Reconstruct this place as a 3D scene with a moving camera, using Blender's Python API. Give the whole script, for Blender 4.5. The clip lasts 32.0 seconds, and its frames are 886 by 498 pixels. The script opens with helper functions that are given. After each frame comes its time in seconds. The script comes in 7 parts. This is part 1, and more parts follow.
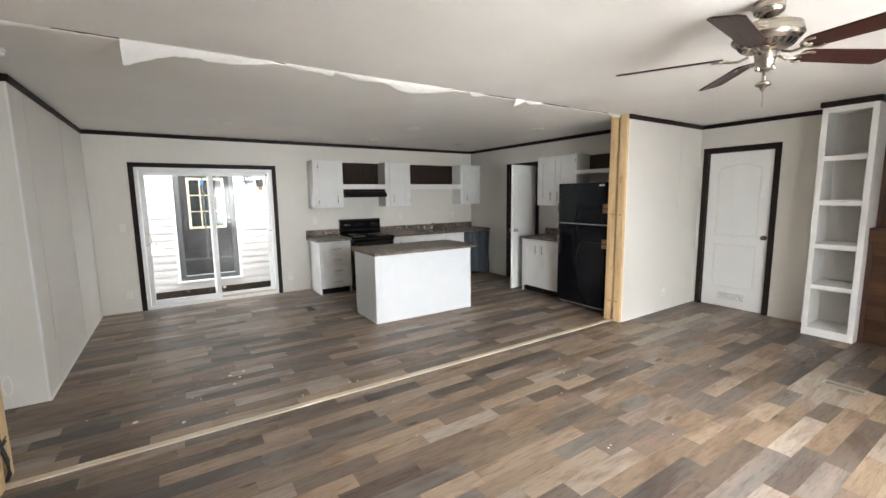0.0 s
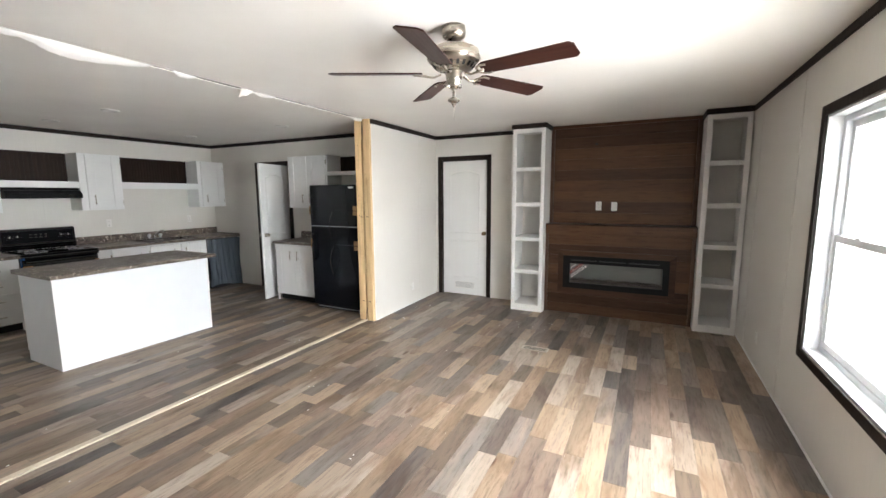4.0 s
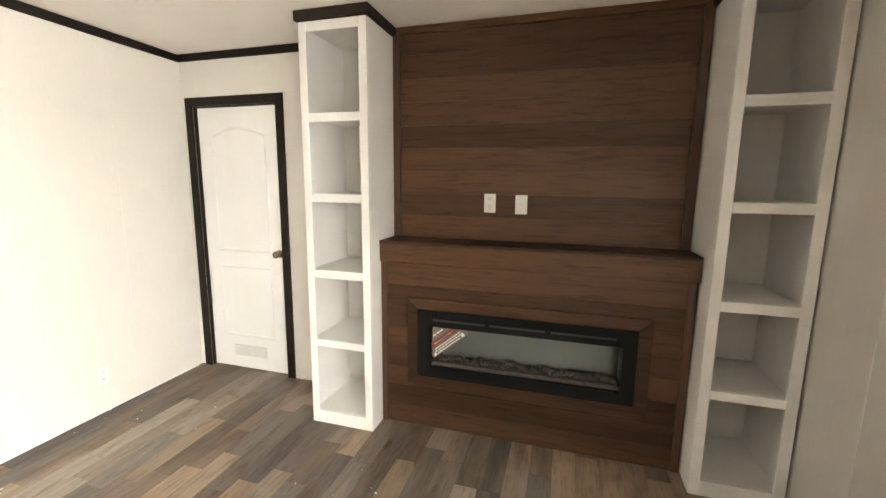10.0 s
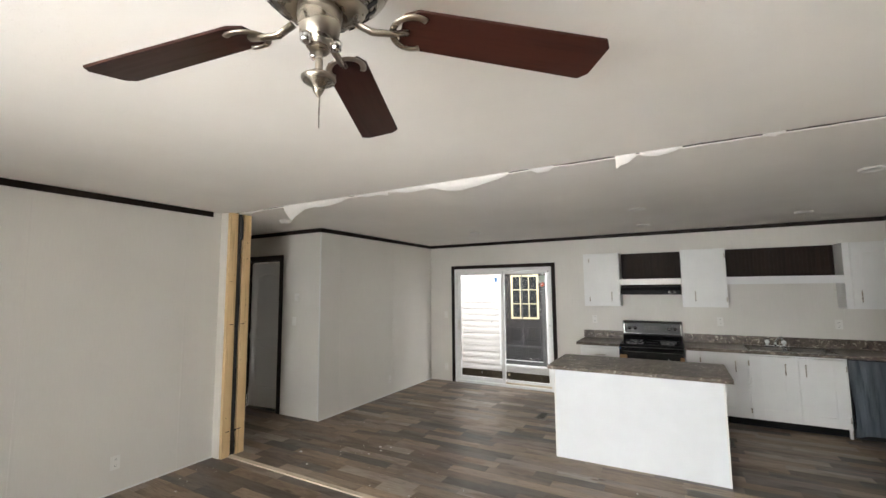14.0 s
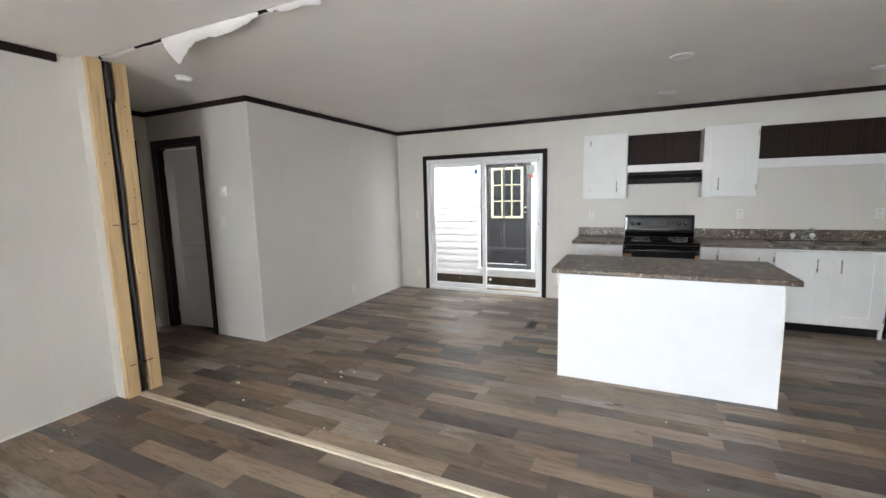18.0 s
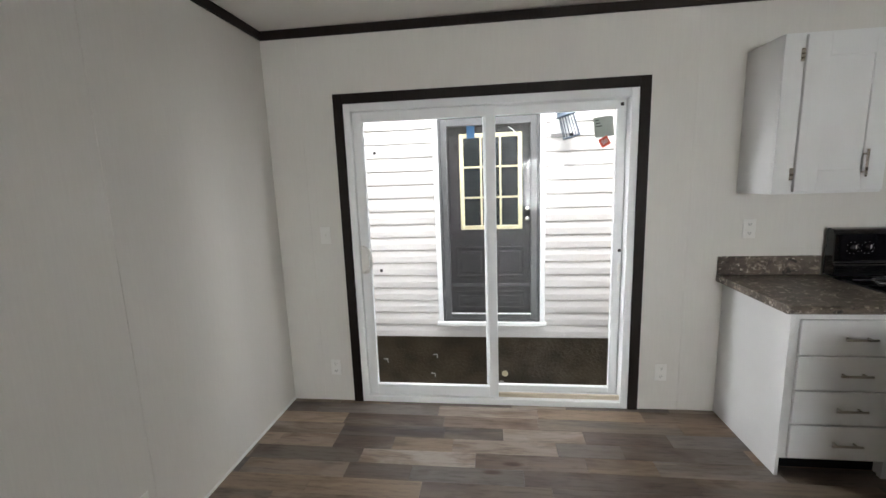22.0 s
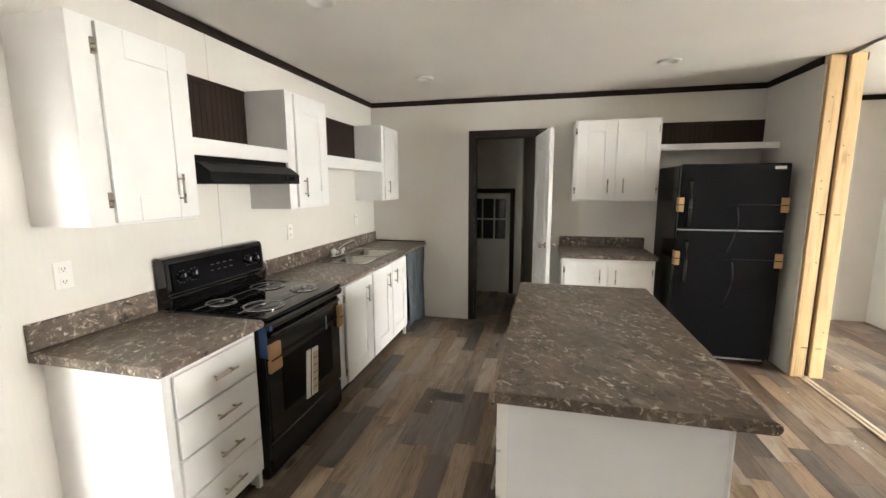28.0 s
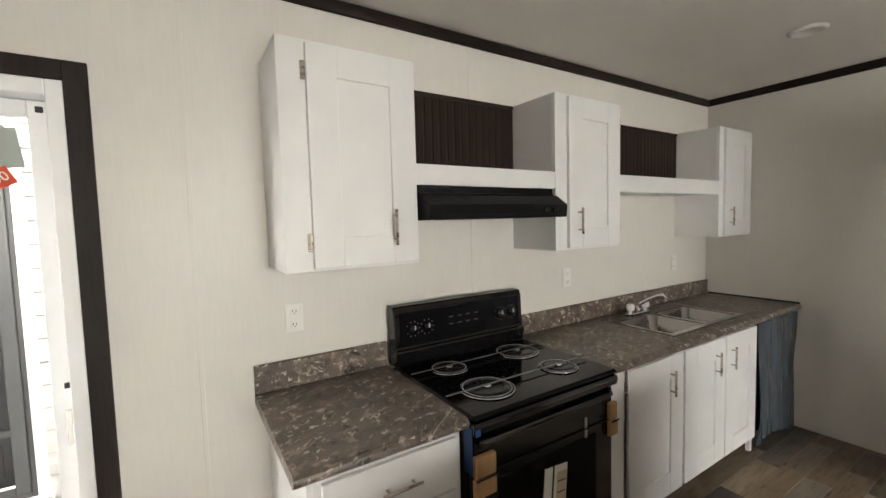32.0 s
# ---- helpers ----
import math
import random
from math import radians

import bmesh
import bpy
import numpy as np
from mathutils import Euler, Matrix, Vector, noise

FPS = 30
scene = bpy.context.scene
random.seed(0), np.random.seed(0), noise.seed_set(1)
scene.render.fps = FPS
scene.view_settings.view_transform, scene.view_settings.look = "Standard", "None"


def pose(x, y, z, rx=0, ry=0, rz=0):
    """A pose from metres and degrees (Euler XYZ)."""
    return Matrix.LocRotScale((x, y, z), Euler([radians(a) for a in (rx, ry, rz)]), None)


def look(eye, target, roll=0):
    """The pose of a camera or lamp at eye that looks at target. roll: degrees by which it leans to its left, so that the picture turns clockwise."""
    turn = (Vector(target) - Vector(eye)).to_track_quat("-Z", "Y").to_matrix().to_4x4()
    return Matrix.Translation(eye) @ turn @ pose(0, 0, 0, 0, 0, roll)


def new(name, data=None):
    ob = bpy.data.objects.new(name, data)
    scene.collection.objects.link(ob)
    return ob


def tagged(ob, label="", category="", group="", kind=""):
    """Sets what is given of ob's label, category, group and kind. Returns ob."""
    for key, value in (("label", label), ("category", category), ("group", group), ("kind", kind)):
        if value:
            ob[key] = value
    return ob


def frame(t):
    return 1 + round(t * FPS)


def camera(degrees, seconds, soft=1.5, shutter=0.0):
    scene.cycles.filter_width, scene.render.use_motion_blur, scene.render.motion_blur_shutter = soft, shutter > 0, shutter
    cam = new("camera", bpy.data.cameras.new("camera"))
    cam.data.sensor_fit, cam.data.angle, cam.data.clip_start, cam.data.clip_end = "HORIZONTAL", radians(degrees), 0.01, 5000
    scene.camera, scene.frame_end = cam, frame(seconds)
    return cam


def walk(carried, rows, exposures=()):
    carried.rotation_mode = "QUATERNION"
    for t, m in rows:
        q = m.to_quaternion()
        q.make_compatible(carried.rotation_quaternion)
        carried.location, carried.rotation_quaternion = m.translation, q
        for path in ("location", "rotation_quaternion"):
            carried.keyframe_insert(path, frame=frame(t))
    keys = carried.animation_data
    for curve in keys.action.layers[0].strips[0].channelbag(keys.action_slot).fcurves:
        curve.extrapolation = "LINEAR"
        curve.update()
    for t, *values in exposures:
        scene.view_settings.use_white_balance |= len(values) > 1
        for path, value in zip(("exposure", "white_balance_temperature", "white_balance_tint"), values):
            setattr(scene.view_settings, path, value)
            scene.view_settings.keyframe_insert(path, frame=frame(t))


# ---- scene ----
cam = camera(93.9, 32.0)
METRES, EYE, TILT, LEAN, TURN = 13.4, 1.5, 0.0, 0.0, -33.3
PATH = [
    (0, (0.126, -0.032, 1.597), (1.201, 1.635, 1.340), -0.75),
    (0.5, (0.161, 0.091, 1.598), (1.299, 1.714, 1.327), -1.04),
    (1, (0.181, 0.170, 1.591), (1.396, 1.734, 1.308), -1.08),
    (1.5, (0.244, 0.160, 1.593), (1.531, 1.665, 1.312), -1.06),
    (2, (0.287, 0.115, 1.591), (1.648, 1.554, 1.315), -0.97),
    (2.5, (0.321, 0.057, 1.592), (1.776, 1.404, 1.325), -0.78),
    (3, (0.360, 0.009, 1.605), (1.924, 1.228, 1.340), -0.53),
    (3.5, (0.409, -0.070, 1.596), (2.082, 0.997, 1.338), -0.37),
    (4, (0.466, -0.112, 1.606), (2.240, 0.776, 1.344), -0.33),
    (4.5, (0.574, -0.091, 1.608), (2.425, 0.617, 1.336), -0.38),
    (6.5, (1.854, 0.026, 1.567), (3.804, 0.369, 1.283), -0.39),
    (7, (2.293, -0.011, 1.563), (4.250, 0.284, 1.271), -0.37),
    (7.5, (2.733, -0.004, 1.565), (4.681, 0.337, 1.267), 0.12),
    (8, (3.142, 0.054, 1.566), (5.109, 0.284, 1.284), 0.45),
    (8.5, (3.519, 0.042, 1.555), (5.490, 0.238, 1.286), 0.73),
    (9, (3.775, 0.023, 1.561), (5.738, 0.271, 1.264), 0.65),
    (9.5, (3.826, 0.025, 1.576), (5.770, 0.379, 1.269), 0.73),
    (10, (3.778, 0.055, 1.557), (5.673, 0.614, 1.245), 0.64),
    (10.5, (3.681, 0.166, 1.565), (5.463, 1.014, 1.243), 0.25),
    (11, (3.555, 0.317, 1.566), (5.132, 1.506, 1.248), 0.25),
    (11.5, (3.445, 0.437, 1.555), (4.706, 1.957, 1.243), 0.28),
    (12, (3.384, 0.588, 1.554), (4.206, 2.385, 1.237), 0.75),
    (12.5, (3.400, 0.785, 1.547), (3.780, 2.730, 1.271), 0.83),
    (13, (3.368, 0.824, 1.565), (3.365, 2.809, 1.333), 0.72),
    (13.5, (3.237, 0.592, 1.615), (2.766, 2.534, 1.531), -0.59),
    (14, (3.270, 0.307, 1.689), (2.305, 2.048, 1.880), -0.49),
    (14.5, (3.467, 0.142, 1.739), (2.299, 1.696, 2.208), 0.57),
    (16.5, (3.168, 0.410, 1.532), (2.117, 2.110, 1.493), -0.54),
    (17, (3.011, 0.633, 1.499), (2.094, 2.400, 1.310), -0.96),
    (17.5, (2.897, 0.977, 1.515), (2.041, 2.769, 1.278), -1.05),
    (18, (2.688, 1.304, 1.500), (1.851, 3.102, 1.242), -1.30),
    (18.5, (2.466, 1.676, 1.503), (1.646, 3.480, 1.232), -1.44),
    (19, (2.258, 2.138, 1.511), (1.410, 3.926, 1.228), -1.67),
    (19.5, (1.942, 2.499, 1.522), (1.142, 4.308, 1.230), -1.80),
    (20, (1.666, 2.922, 1.522), (0.964, 4.770, 1.215), -1.71),
    (20.5, (1.394, 3.333, 1.533), (0.745, 5.198, 1.217), -1.83),
    (21, (1.038, 3.699, 1.536), (0.571, 5.625, 1.266), -1.75),
    (21.5, (0.874, 4.157, 1.546), (0.514, 6.102, 1.250), -1.72),
    (22, (0.633, 4.537, 1.550), (0.391, 6.494, 1.219), -2.03),
    (22.5, (0.468, 4.877, 1.558), (0.347, 6.845, 1.222), -2.40),
    (23, (0.398, 5.231, 1.558), (0.427, 7.202, 1.220), -1.76),
    (23.5, (0.337, 5.391, 1.555), (0.657, 7.336, 1.214), -1.23),
    (24, (0.254, 5.431, 1.534), (1.091, 7.217, 1.196), -0.72),
    (24.5, (0.268, 5.379, 1.534), (1.571, 6.856, 1.196), -0.40),
    (25, (0.307, 5.297, 1.528), (1.925, 6.426, 1.196), -0.41),
    (25.5, (0.339, 5.231, 1.530), (2.143, 6.030, 1.200), -0.35),
    (26, (0.359, 5.203, 1.524), (2.251, 5.764, 1.201), -0.43),
    (26.5, (0.393, 5.175, 1.518), (2.320, 5.608, 1.201), -0.61),
    (28.5, (1.073, 5.298, 1.575), (2.990, 5.793, 1.295), 0.05),
    (29, (1.289, 5.404, 1.571), (3.179, 6.015, 1.329), -0.18),
    (29.5, (1.508, 5.458, 1.586), (3.289, 6.343, 1.373), -0.20),
    (30, (1.646, 5.563, 1.576), (3.334, 6.612, 1.350), -0.39),
    (30.5, (1.742, 5.651, 1.578), (3.359, 6.810, 1.366), -0.48),
    (31, (1.789, 5.629, 1.576), (3.225, 7.005, 1.372), -0.14),
    (31.5, (1.816, 5.514, 1.582), (3.029, 7.095, 1.409), -0.66),
    (32, (1.781, 5.451, 1.574), (2.850, 7.136, 1.442), -1.53),
]
EXPOSURES = [(0, 3.45, 6450, 10), (4.5, 3.67, 6300, 10), (7, 3.92, 5900, 10), (9, 4.36, 6950, 10), (10, 4.22, 7350, 10), (11, 4.03, 7300, 10), (12, 3.42, 7000, 10), (13, 3.25, 6800, 10), (14.0, 3.22, 6650, 10), (14.5, 3.09, 6750, 10), (15.6, 3.12, 6700, 10), (16.6, 3.32, 6350, 10), (17, 3.37, 6150, 10), (18, 3.5, 6250, 10), (20, 3.68, 6800, 10), (22, 2.99, 6400, 10), (23, 2.45, 6350, 10), (24, 2.67, 6450, 10), (25, 3.03, 6650, 10), (26, 4.01, 6700, 10), (29, 4.48, 7150, 10), (30, 4.26, 7150, 10), (31, 4.13, 7100, 10), (32, 3.69, 7050, 10)]
walk(cam, [(t, look(eye, target, roll)) for t, eye, target, roll in PATH], EXPOSURES)


# ---- world and sun ----
world = bpy.data.worlds.new("overcast_sky")
scene.world = world
world.use_nodes = True
wn = world.node_tree.nodes
sky = wn.new("ShaderNodeTexSky")
sky.sky_type = "NISHITA"
sky.sun_disc = False
sky.sun_elevation = radians(52)
sky.sun_rotation = radians(165)
sky.air_density = 1.0
sky.dust_density = 2.0
sky.ozone_density = 1.0
wn["Background"].inputs["Strength"].default_value = 0.15
grey = wn.new("ShaderNodeHueSaturation")
grey.inputs["Saturation"].default_value = 0.3
world.node_tree.links.new(sky.outputs["Color"], grey.inputs["Color"])
world.node_tree.links.new(grey.outputs["Color"], wn["Background"].inputs["Color"])
sun = new("sun", bpy.data.lights.new("sun", "SUN"))
sun.data.energy = 0.6
sun.data.angle = radians(45)
sun.data.color = (1.0, 0.95, 0.88)
sun.matrix_basis = look((0, 0, 30), (-2.0, 10.0, 15.0))
# lamp added just outside the second south window, standing in for sky light
pane_light = new("window_daylight", bpy.data.lights.new("window_daylight", "AREA"))
pane_light.data.shape, pane_light.data.size, pane_light.data.size_y = "RECTANGLE", 1.15, 1.42
pane_light.data.energy = 7.0
pane_light.data.color = (0.97, 0.98, 1.0)
pane_light.matrix_basis = pose(1.985, -1.42, 1.33, 66, 0, 0)
# lamp added outside the south windows, as light thrown up from bright ground
ground_light = new("ground_bounce_lamp", bpy.data.lights.new("ground_bounce_lamp", "AREA"))
ground_light.data.shape, ground_light.data.size, ground_light.data.size_y = "RECTANGLE", 6.0, 3.0
ground_light.data.energy = 96.0
ground_light.data.color = (0.98, 0.98, 1.0)
ground_light.matrix_basis = look((2.5, -5.2, -0.6), (2.5, 1.5, 1.7))
# lamp added in place of the open sky over the two south windows
eave_light = new("south_daylight", bpy.data.lights.new("south_daylight", "AREA"))
eave_light.data.shape, eave_light.data.size, eave_light.data.size_y = "RECTANGLE", 6.5, 2.6
eave_light.data.energy = 122.0
eave_light.data.color = (0.97, 0.98, 1.0)
eave_light.matrix_basis = look((1.7, -5.4, 3.1), (2.8, 0.6, 1.1))
# lamp added as the sky strip between the homes, falling on the neighbour's siding
door_light = new("door_daylight", bpy.data.lights.new("door_daylight", "AREA"))
door_light.data.shape, door_light.data.size, door_light.data.size_y = "RECTANGLE", 7.0, 0.7
door_light.data.energy = 10.0
door_light.data.color = (0.97, 0.98, 1.0)
door_light.matrix_basis = look((0.6, 7.85, 3.0), (0.6, 8.3, 0.6))
# two lamps added in the gap between the houses, as sky from its ends
for gap_x, gap_to, gap_power in ((-2.1, (2.6, 5.7, 0.8), 3.8), (3.5, (-0.9, 5.4, 1.2), 2.2)):
    gap_light = new("gap_fill_lamp", bpy.data.lights.new("gap_fill_lamp", "AREA"))
    gap_light.data.shape, gap_light.data.size, gap_light.data.size_y = "RECTANGLE", 0.9, 2.5
    gap_light.data.energy = gap_power
    gap_light.data.spread = radians(70)
    gap_light.data.color = (0.97, 0.98, 1.0)
    gap_light.matrix_basis = look((gap_x, 7.85, 1.55), gap_to)


# ---- materials ----
def nodes_of(name):
    m = bpy.data.materials.new(name)
    m.use_nodes = True
    t = m.node_tree
    return m, t, t.nodes["Principled BSDF"]


def add(t, kind, **values):
    n = t.nodes.new(kind)
    for k, v in values.items():
        n.inputs[k].default_value = v
    return n


def ramp(t, stops):
    n = t.nodes.new("ShaderNodeValToRGB")
    e = n.color_ramp.elements
    while len(e) < len(stops):
        e.new(0.5)
    for i, (p, c) in enumerate(stops):
        e[i].position = p
        e[i].color = (*c, 1)
    return n


def coords(t, scale=(1, 1, 1), random_offset=False, rot=(0, 0, 0)):
    tc = t.nodes.new("ShaderNodeTexCoord")
    mp = t.nodes.new("ShaderNodeMapping")
    mp.inputs["Scale"].default_value = scale
    mp.inputs["Rotation"].default_value = rot
    t.links.new(tc.outputs["Object"], mp.inputs["Vector"])
    if random_offset:
        oi = t.nodes.new("ShaderNodeObjectInfo")
        ge = t.nodes.new("ShaderNodeNewGeometry")
        s = t.nodes.new("ShaderNodeMath")
        s.operation = "ADD"
        t.links.new(oi.outputs["Random"], s.inputs[0])
        t.links.new(ge.outputs["Random Per Island"], s.inputs[1])
        mu = t.nodes.new("ShaderNodeMath")
        mu.operation = "MULTIPLY"
        mu.inputs[1].default_value = 37.0
        t.links.new(s.outputs[0], mu.inputs[0])
        t.links.new(mu.outputs[0], mp.inputs["Location"])
        return mp.outputs["Vector"], s.outputs[0]
    return mp.outputs["Vector"], None


def bump(t, b, height, strength, distance):
    n = t.nodes.new("ShaderNodeBump")
    n.inputs["Strength"].default_value = strength
    n.inputs["Distance"].default_value = distance
    t.links.new(height, n.inputs["Height"])
    t.links.new(n.outputs["Normal"], b.inputs["Normal"])


def plain(name, color, rough=0.5, metal=0.0, spread=0.06, scale=6.0, fine=180.0, relief=0.15, coat=0.0, stretch=(1, 1, 1), depth=0.001, gloss=0.5):
    """A painted or moulded surface: cloudy tone at one scale, fine grain at another."""
    m, t, b = nodes_of(name)
    v, _ = coords(t, stretch)
    n1 = add(t, "ShaderNodeTexNoise", Scale=scale, Detail=4.0)
    n2 = add(t, "ShaderNodeTexNoise", Scale=fine, Detail=2.0)
    t.links.new(v, n1.inputs["Vector"])
    t.links.new(v, n2.inputs["Vector"])
    lo = tuple(c * (1 - spread) for c in color)
    hi = tuple(min(1, c * (1 + spread)) for c in color)
    r = ramp(t, [(0.3, lo), (0.7, hi)])
    t.links.new(n1.outputs["Fac"], r.inputs["Fac"])
    t.links.new(r.outputs["Color"], b.inputs["Base Color"])
    mr = t.nodes.new("ShaderNodeMapRange")
    mr.inputs["To Min"].default_value = max(0.02, rough - 0.07)
    mr.inputs["To Max"].default_value = min(1, rough + 0.07)
    t.links.new(n1.outputs["Fac"], mr.inputs["Value"])
    t.links.new(mr.outputs["Result"], b.inputs["Roughness"])
    b.inputs["Metallic"].default_value = metal
    b.inputs["Specular IOR Level"].default_value = gloss
    b.inputs["Coat Weight"].default_value = coat
    b.inputs["Coat Roughness"].default_value = 0.08
    if relief:
        bump(t, b, n2.outputs["Fac"], relief, depth)
    return m


def wood(name, tones, along, rough=0.45, ring=9.0, grain=70.0, relief=0.25, coat=0.0, knots=0.0, across=14.0, by_piece=0.55, gloss=0.5, dark=0.5, blotch=0.0):
    """Boards with grain along one axis; each piece takes its own tone."""
    m, t, b = nodes_of(name)
    sc = [1.0, 1.0, 1.0]
    sc["xyz".index(along)] = 1.0 / across
    v, rnd = coords(t, tuple(sc), True)
    n1 = add(t, "ShaderNodeTexNoise", Scale=ring, Detail=5.0, Distortion=1.2)
    n2 = add(t, "ShaderNodeTexNoise", Scale=grain, Detail=6.0, Roughness=0.7)
    for n in (n1, n2):
        t.links.new(v, n.inputs["Vector"])
    fr = t.nodes.new("ShaderNodeMath")
    fr.operation = "FRACT"
    t.links.new(rnd, fr.inputs[0])
    k = len(tones)
    rp = ramp(t, [(i / max(1, k - 1), c) for i, c in enumerate(tones)])
    mx = t.nodes.new("ShaderNodeMix")
    mx.data_type = "FLOAT"
    mx.inputs["Factor"].default_value = 1 - by_piece
    t.links.new(fr.outputs[0], mx.inputs["A"])
    t.links.new(n1.outputs["Fac"], mx.inputs["B"])
    t.links.new(mx.outputs["Result"], rp.inputs["Fac"])
    g = ramp(t, [(0.30, (dark, dark * 0.96, dark * 0.92)), (0.5, (1, 1, 1)), (0.75, (1.0, 1.0, 1.0))])
    t.links.new(n2.outputs["Fac"], g.inputs["Fac"])
    mul = t.nodes.new("ShaderNodeMix")
    mul.data_type, mul.blend_type = "RGBA", "MULTIPLY"
    mul.inputs["Factor"].default_value = 0.75
    t.links.new(rp.outputs["Color"], mul.inputs["A"])
    t.links.new(g.outputs["Color"], mul.inputs["B"])
    out = mul.outputs["Result"]
    if blotch:
        sb = [5.0, 5.0, 5.0]
        sb["xyz".index(along)] = 1.6
        vb, _ = coords(t, tuple(sb), True)
        nb = add(t, "ShaderNodeTexNoise", Scale=1.0, Detail=4.0, Roughness=0.6, Distortion=0.6)
        t.links.new(vb, nb.inputs["Vector"])
        rb = ramp(t, [(0.34, (0.52, 0.42, 0.34)), (0.5, (1, 1, 1)), (0.62, (1, 1, 1)), (0.74, (1.25, 1.2, 1.15))])
        t.links.new(nb.outputs["Fac"], rb.inputs["Fac"])
        mb = t.nodes.new("ShaderNodeMix")
        mb.data_type, mb.blend_type = "RGBA", "MULTIPLY"
        mb.inputs["Factor"].default_value = blotch
        t.links.new(out, mb.inputs["A"])
        t.links.new(rb.outputs["Color"], mb.inputs["B"])
        out = mb.outputs["Result"]
    if knots:
        sk = [4.0, 4.0, 4.0]
        sk["xyz".index(along)] = 1.3
        vk, _ = coords(t, tuple(sk), True)
        vo = add(t, "ShaderNodeTexVoronoi", Scale=1.0)
        t.links.new(vk, vo.inputs["Vector"])
        kr = ramp(t, [(0.0, (0.18, 0.1, 0.05)), (0.05, (0.45, 0.3, 0.18)), (knots, (1, 1, 1))])
        t.links.new(vo.outputs["Distance"], kr.inputs["Fac"])
        mk = t.nodes.new("ShaderNodeMix")
        mk.data_type, mk.blend_type = "RGBA", "MULTIPLY"
        mk.inputs["Factor"].default_value = 0.9
        t.links.new(out, mk.inputs["A"])
        t.links.new(kr.outputs["Color"], mk.inputs["B"])
        out = mk.outputs["Result"]
    t.links.new(out, b.inputs["Base Color"])
    mr = t.nodes.new("ShaderNodeMapRange")
    mr.inputs["To Min"].default_value = rough + 0.1
    mr.inputs["To Max"].default_value = rough - 0.08
    t.links.new(n2.outputs["Fac"], mr.inputs["Value"])
    t.links.new(mr.outputs["Result"], b.inputs["Roughness"])
    b.inputs["Coat Weight"].default_value = coat
    b.inputs["Coat Roughness"].default_value = 0.12
    b.inputs["Specular IOR Level"].default_value = gloss
    bump(t, b, n2.outputs["Fac"], relief, 0.0008)
    return m


def glass_material(name, tint=(0.96, 0.98, 0.97), rough=0.0, ior=1.45):
    m, t, b = nodes_of(name)
    b.inputs["Base Color"].default_value = (*tint, 1)
    b.inputs["Roughness"].default_value = rough
    b.inputs["Transmission Weight"].default_value = 1.0
    b.inputs["IOR"].default_value = ior
    return m


def ceiling_material():
    m, t, b = nodes_of("stippled ceiling")
    v, _ = coords(t)
    n1 = add(t, "ShaderNodeTexNoise", Scale=1.5, Detail=3.0)
    n2 = add(t, "ShaderNodeTexNoise", Scale=26.0, Detail=3.0, Distortion=2.2)
    n3 = add(t, "ShaderNodeTexNoise", Scale=140.0, Detail=2.0)
    for n in (n1, n2, n3):
        t.links.new(v, n.inputs["Vector"])
    r = ramp(t, [(0.3, (0.77, 0.745, 0.70)), (0.7, (0.82, 0.795, 0.75))])
    t.links.new(n1.outputs["Fac"], r.inputs["Fac"])
    t.links.new(r.outputs["Color"], b.inputs["Base Color"])
    b.inputs["Roughness"].default_value = 0.85
    ridge = ramp(t, [(0.60, (0, 0, 0)), (0.67, (1, 1, 1)), (0.72, (0.2, 0.2, 0.2))])
    t.links.new(n2.outputs["Fac"], ridge.inputs["Fac"])
    a = t.nodes.new("ShaderNodeMath")
    a.operation = "MULTIPLY_ADD"
    a.inputs[1].default_value = 0.25
    t.links.new(n3.outputs["Fac"], a.inputs[0])
    t.links.new(ridge.outputs["Color"], a.inputs[2])
    bump(t, b, a.outputs[0], 0.32, 0.003)
    return m


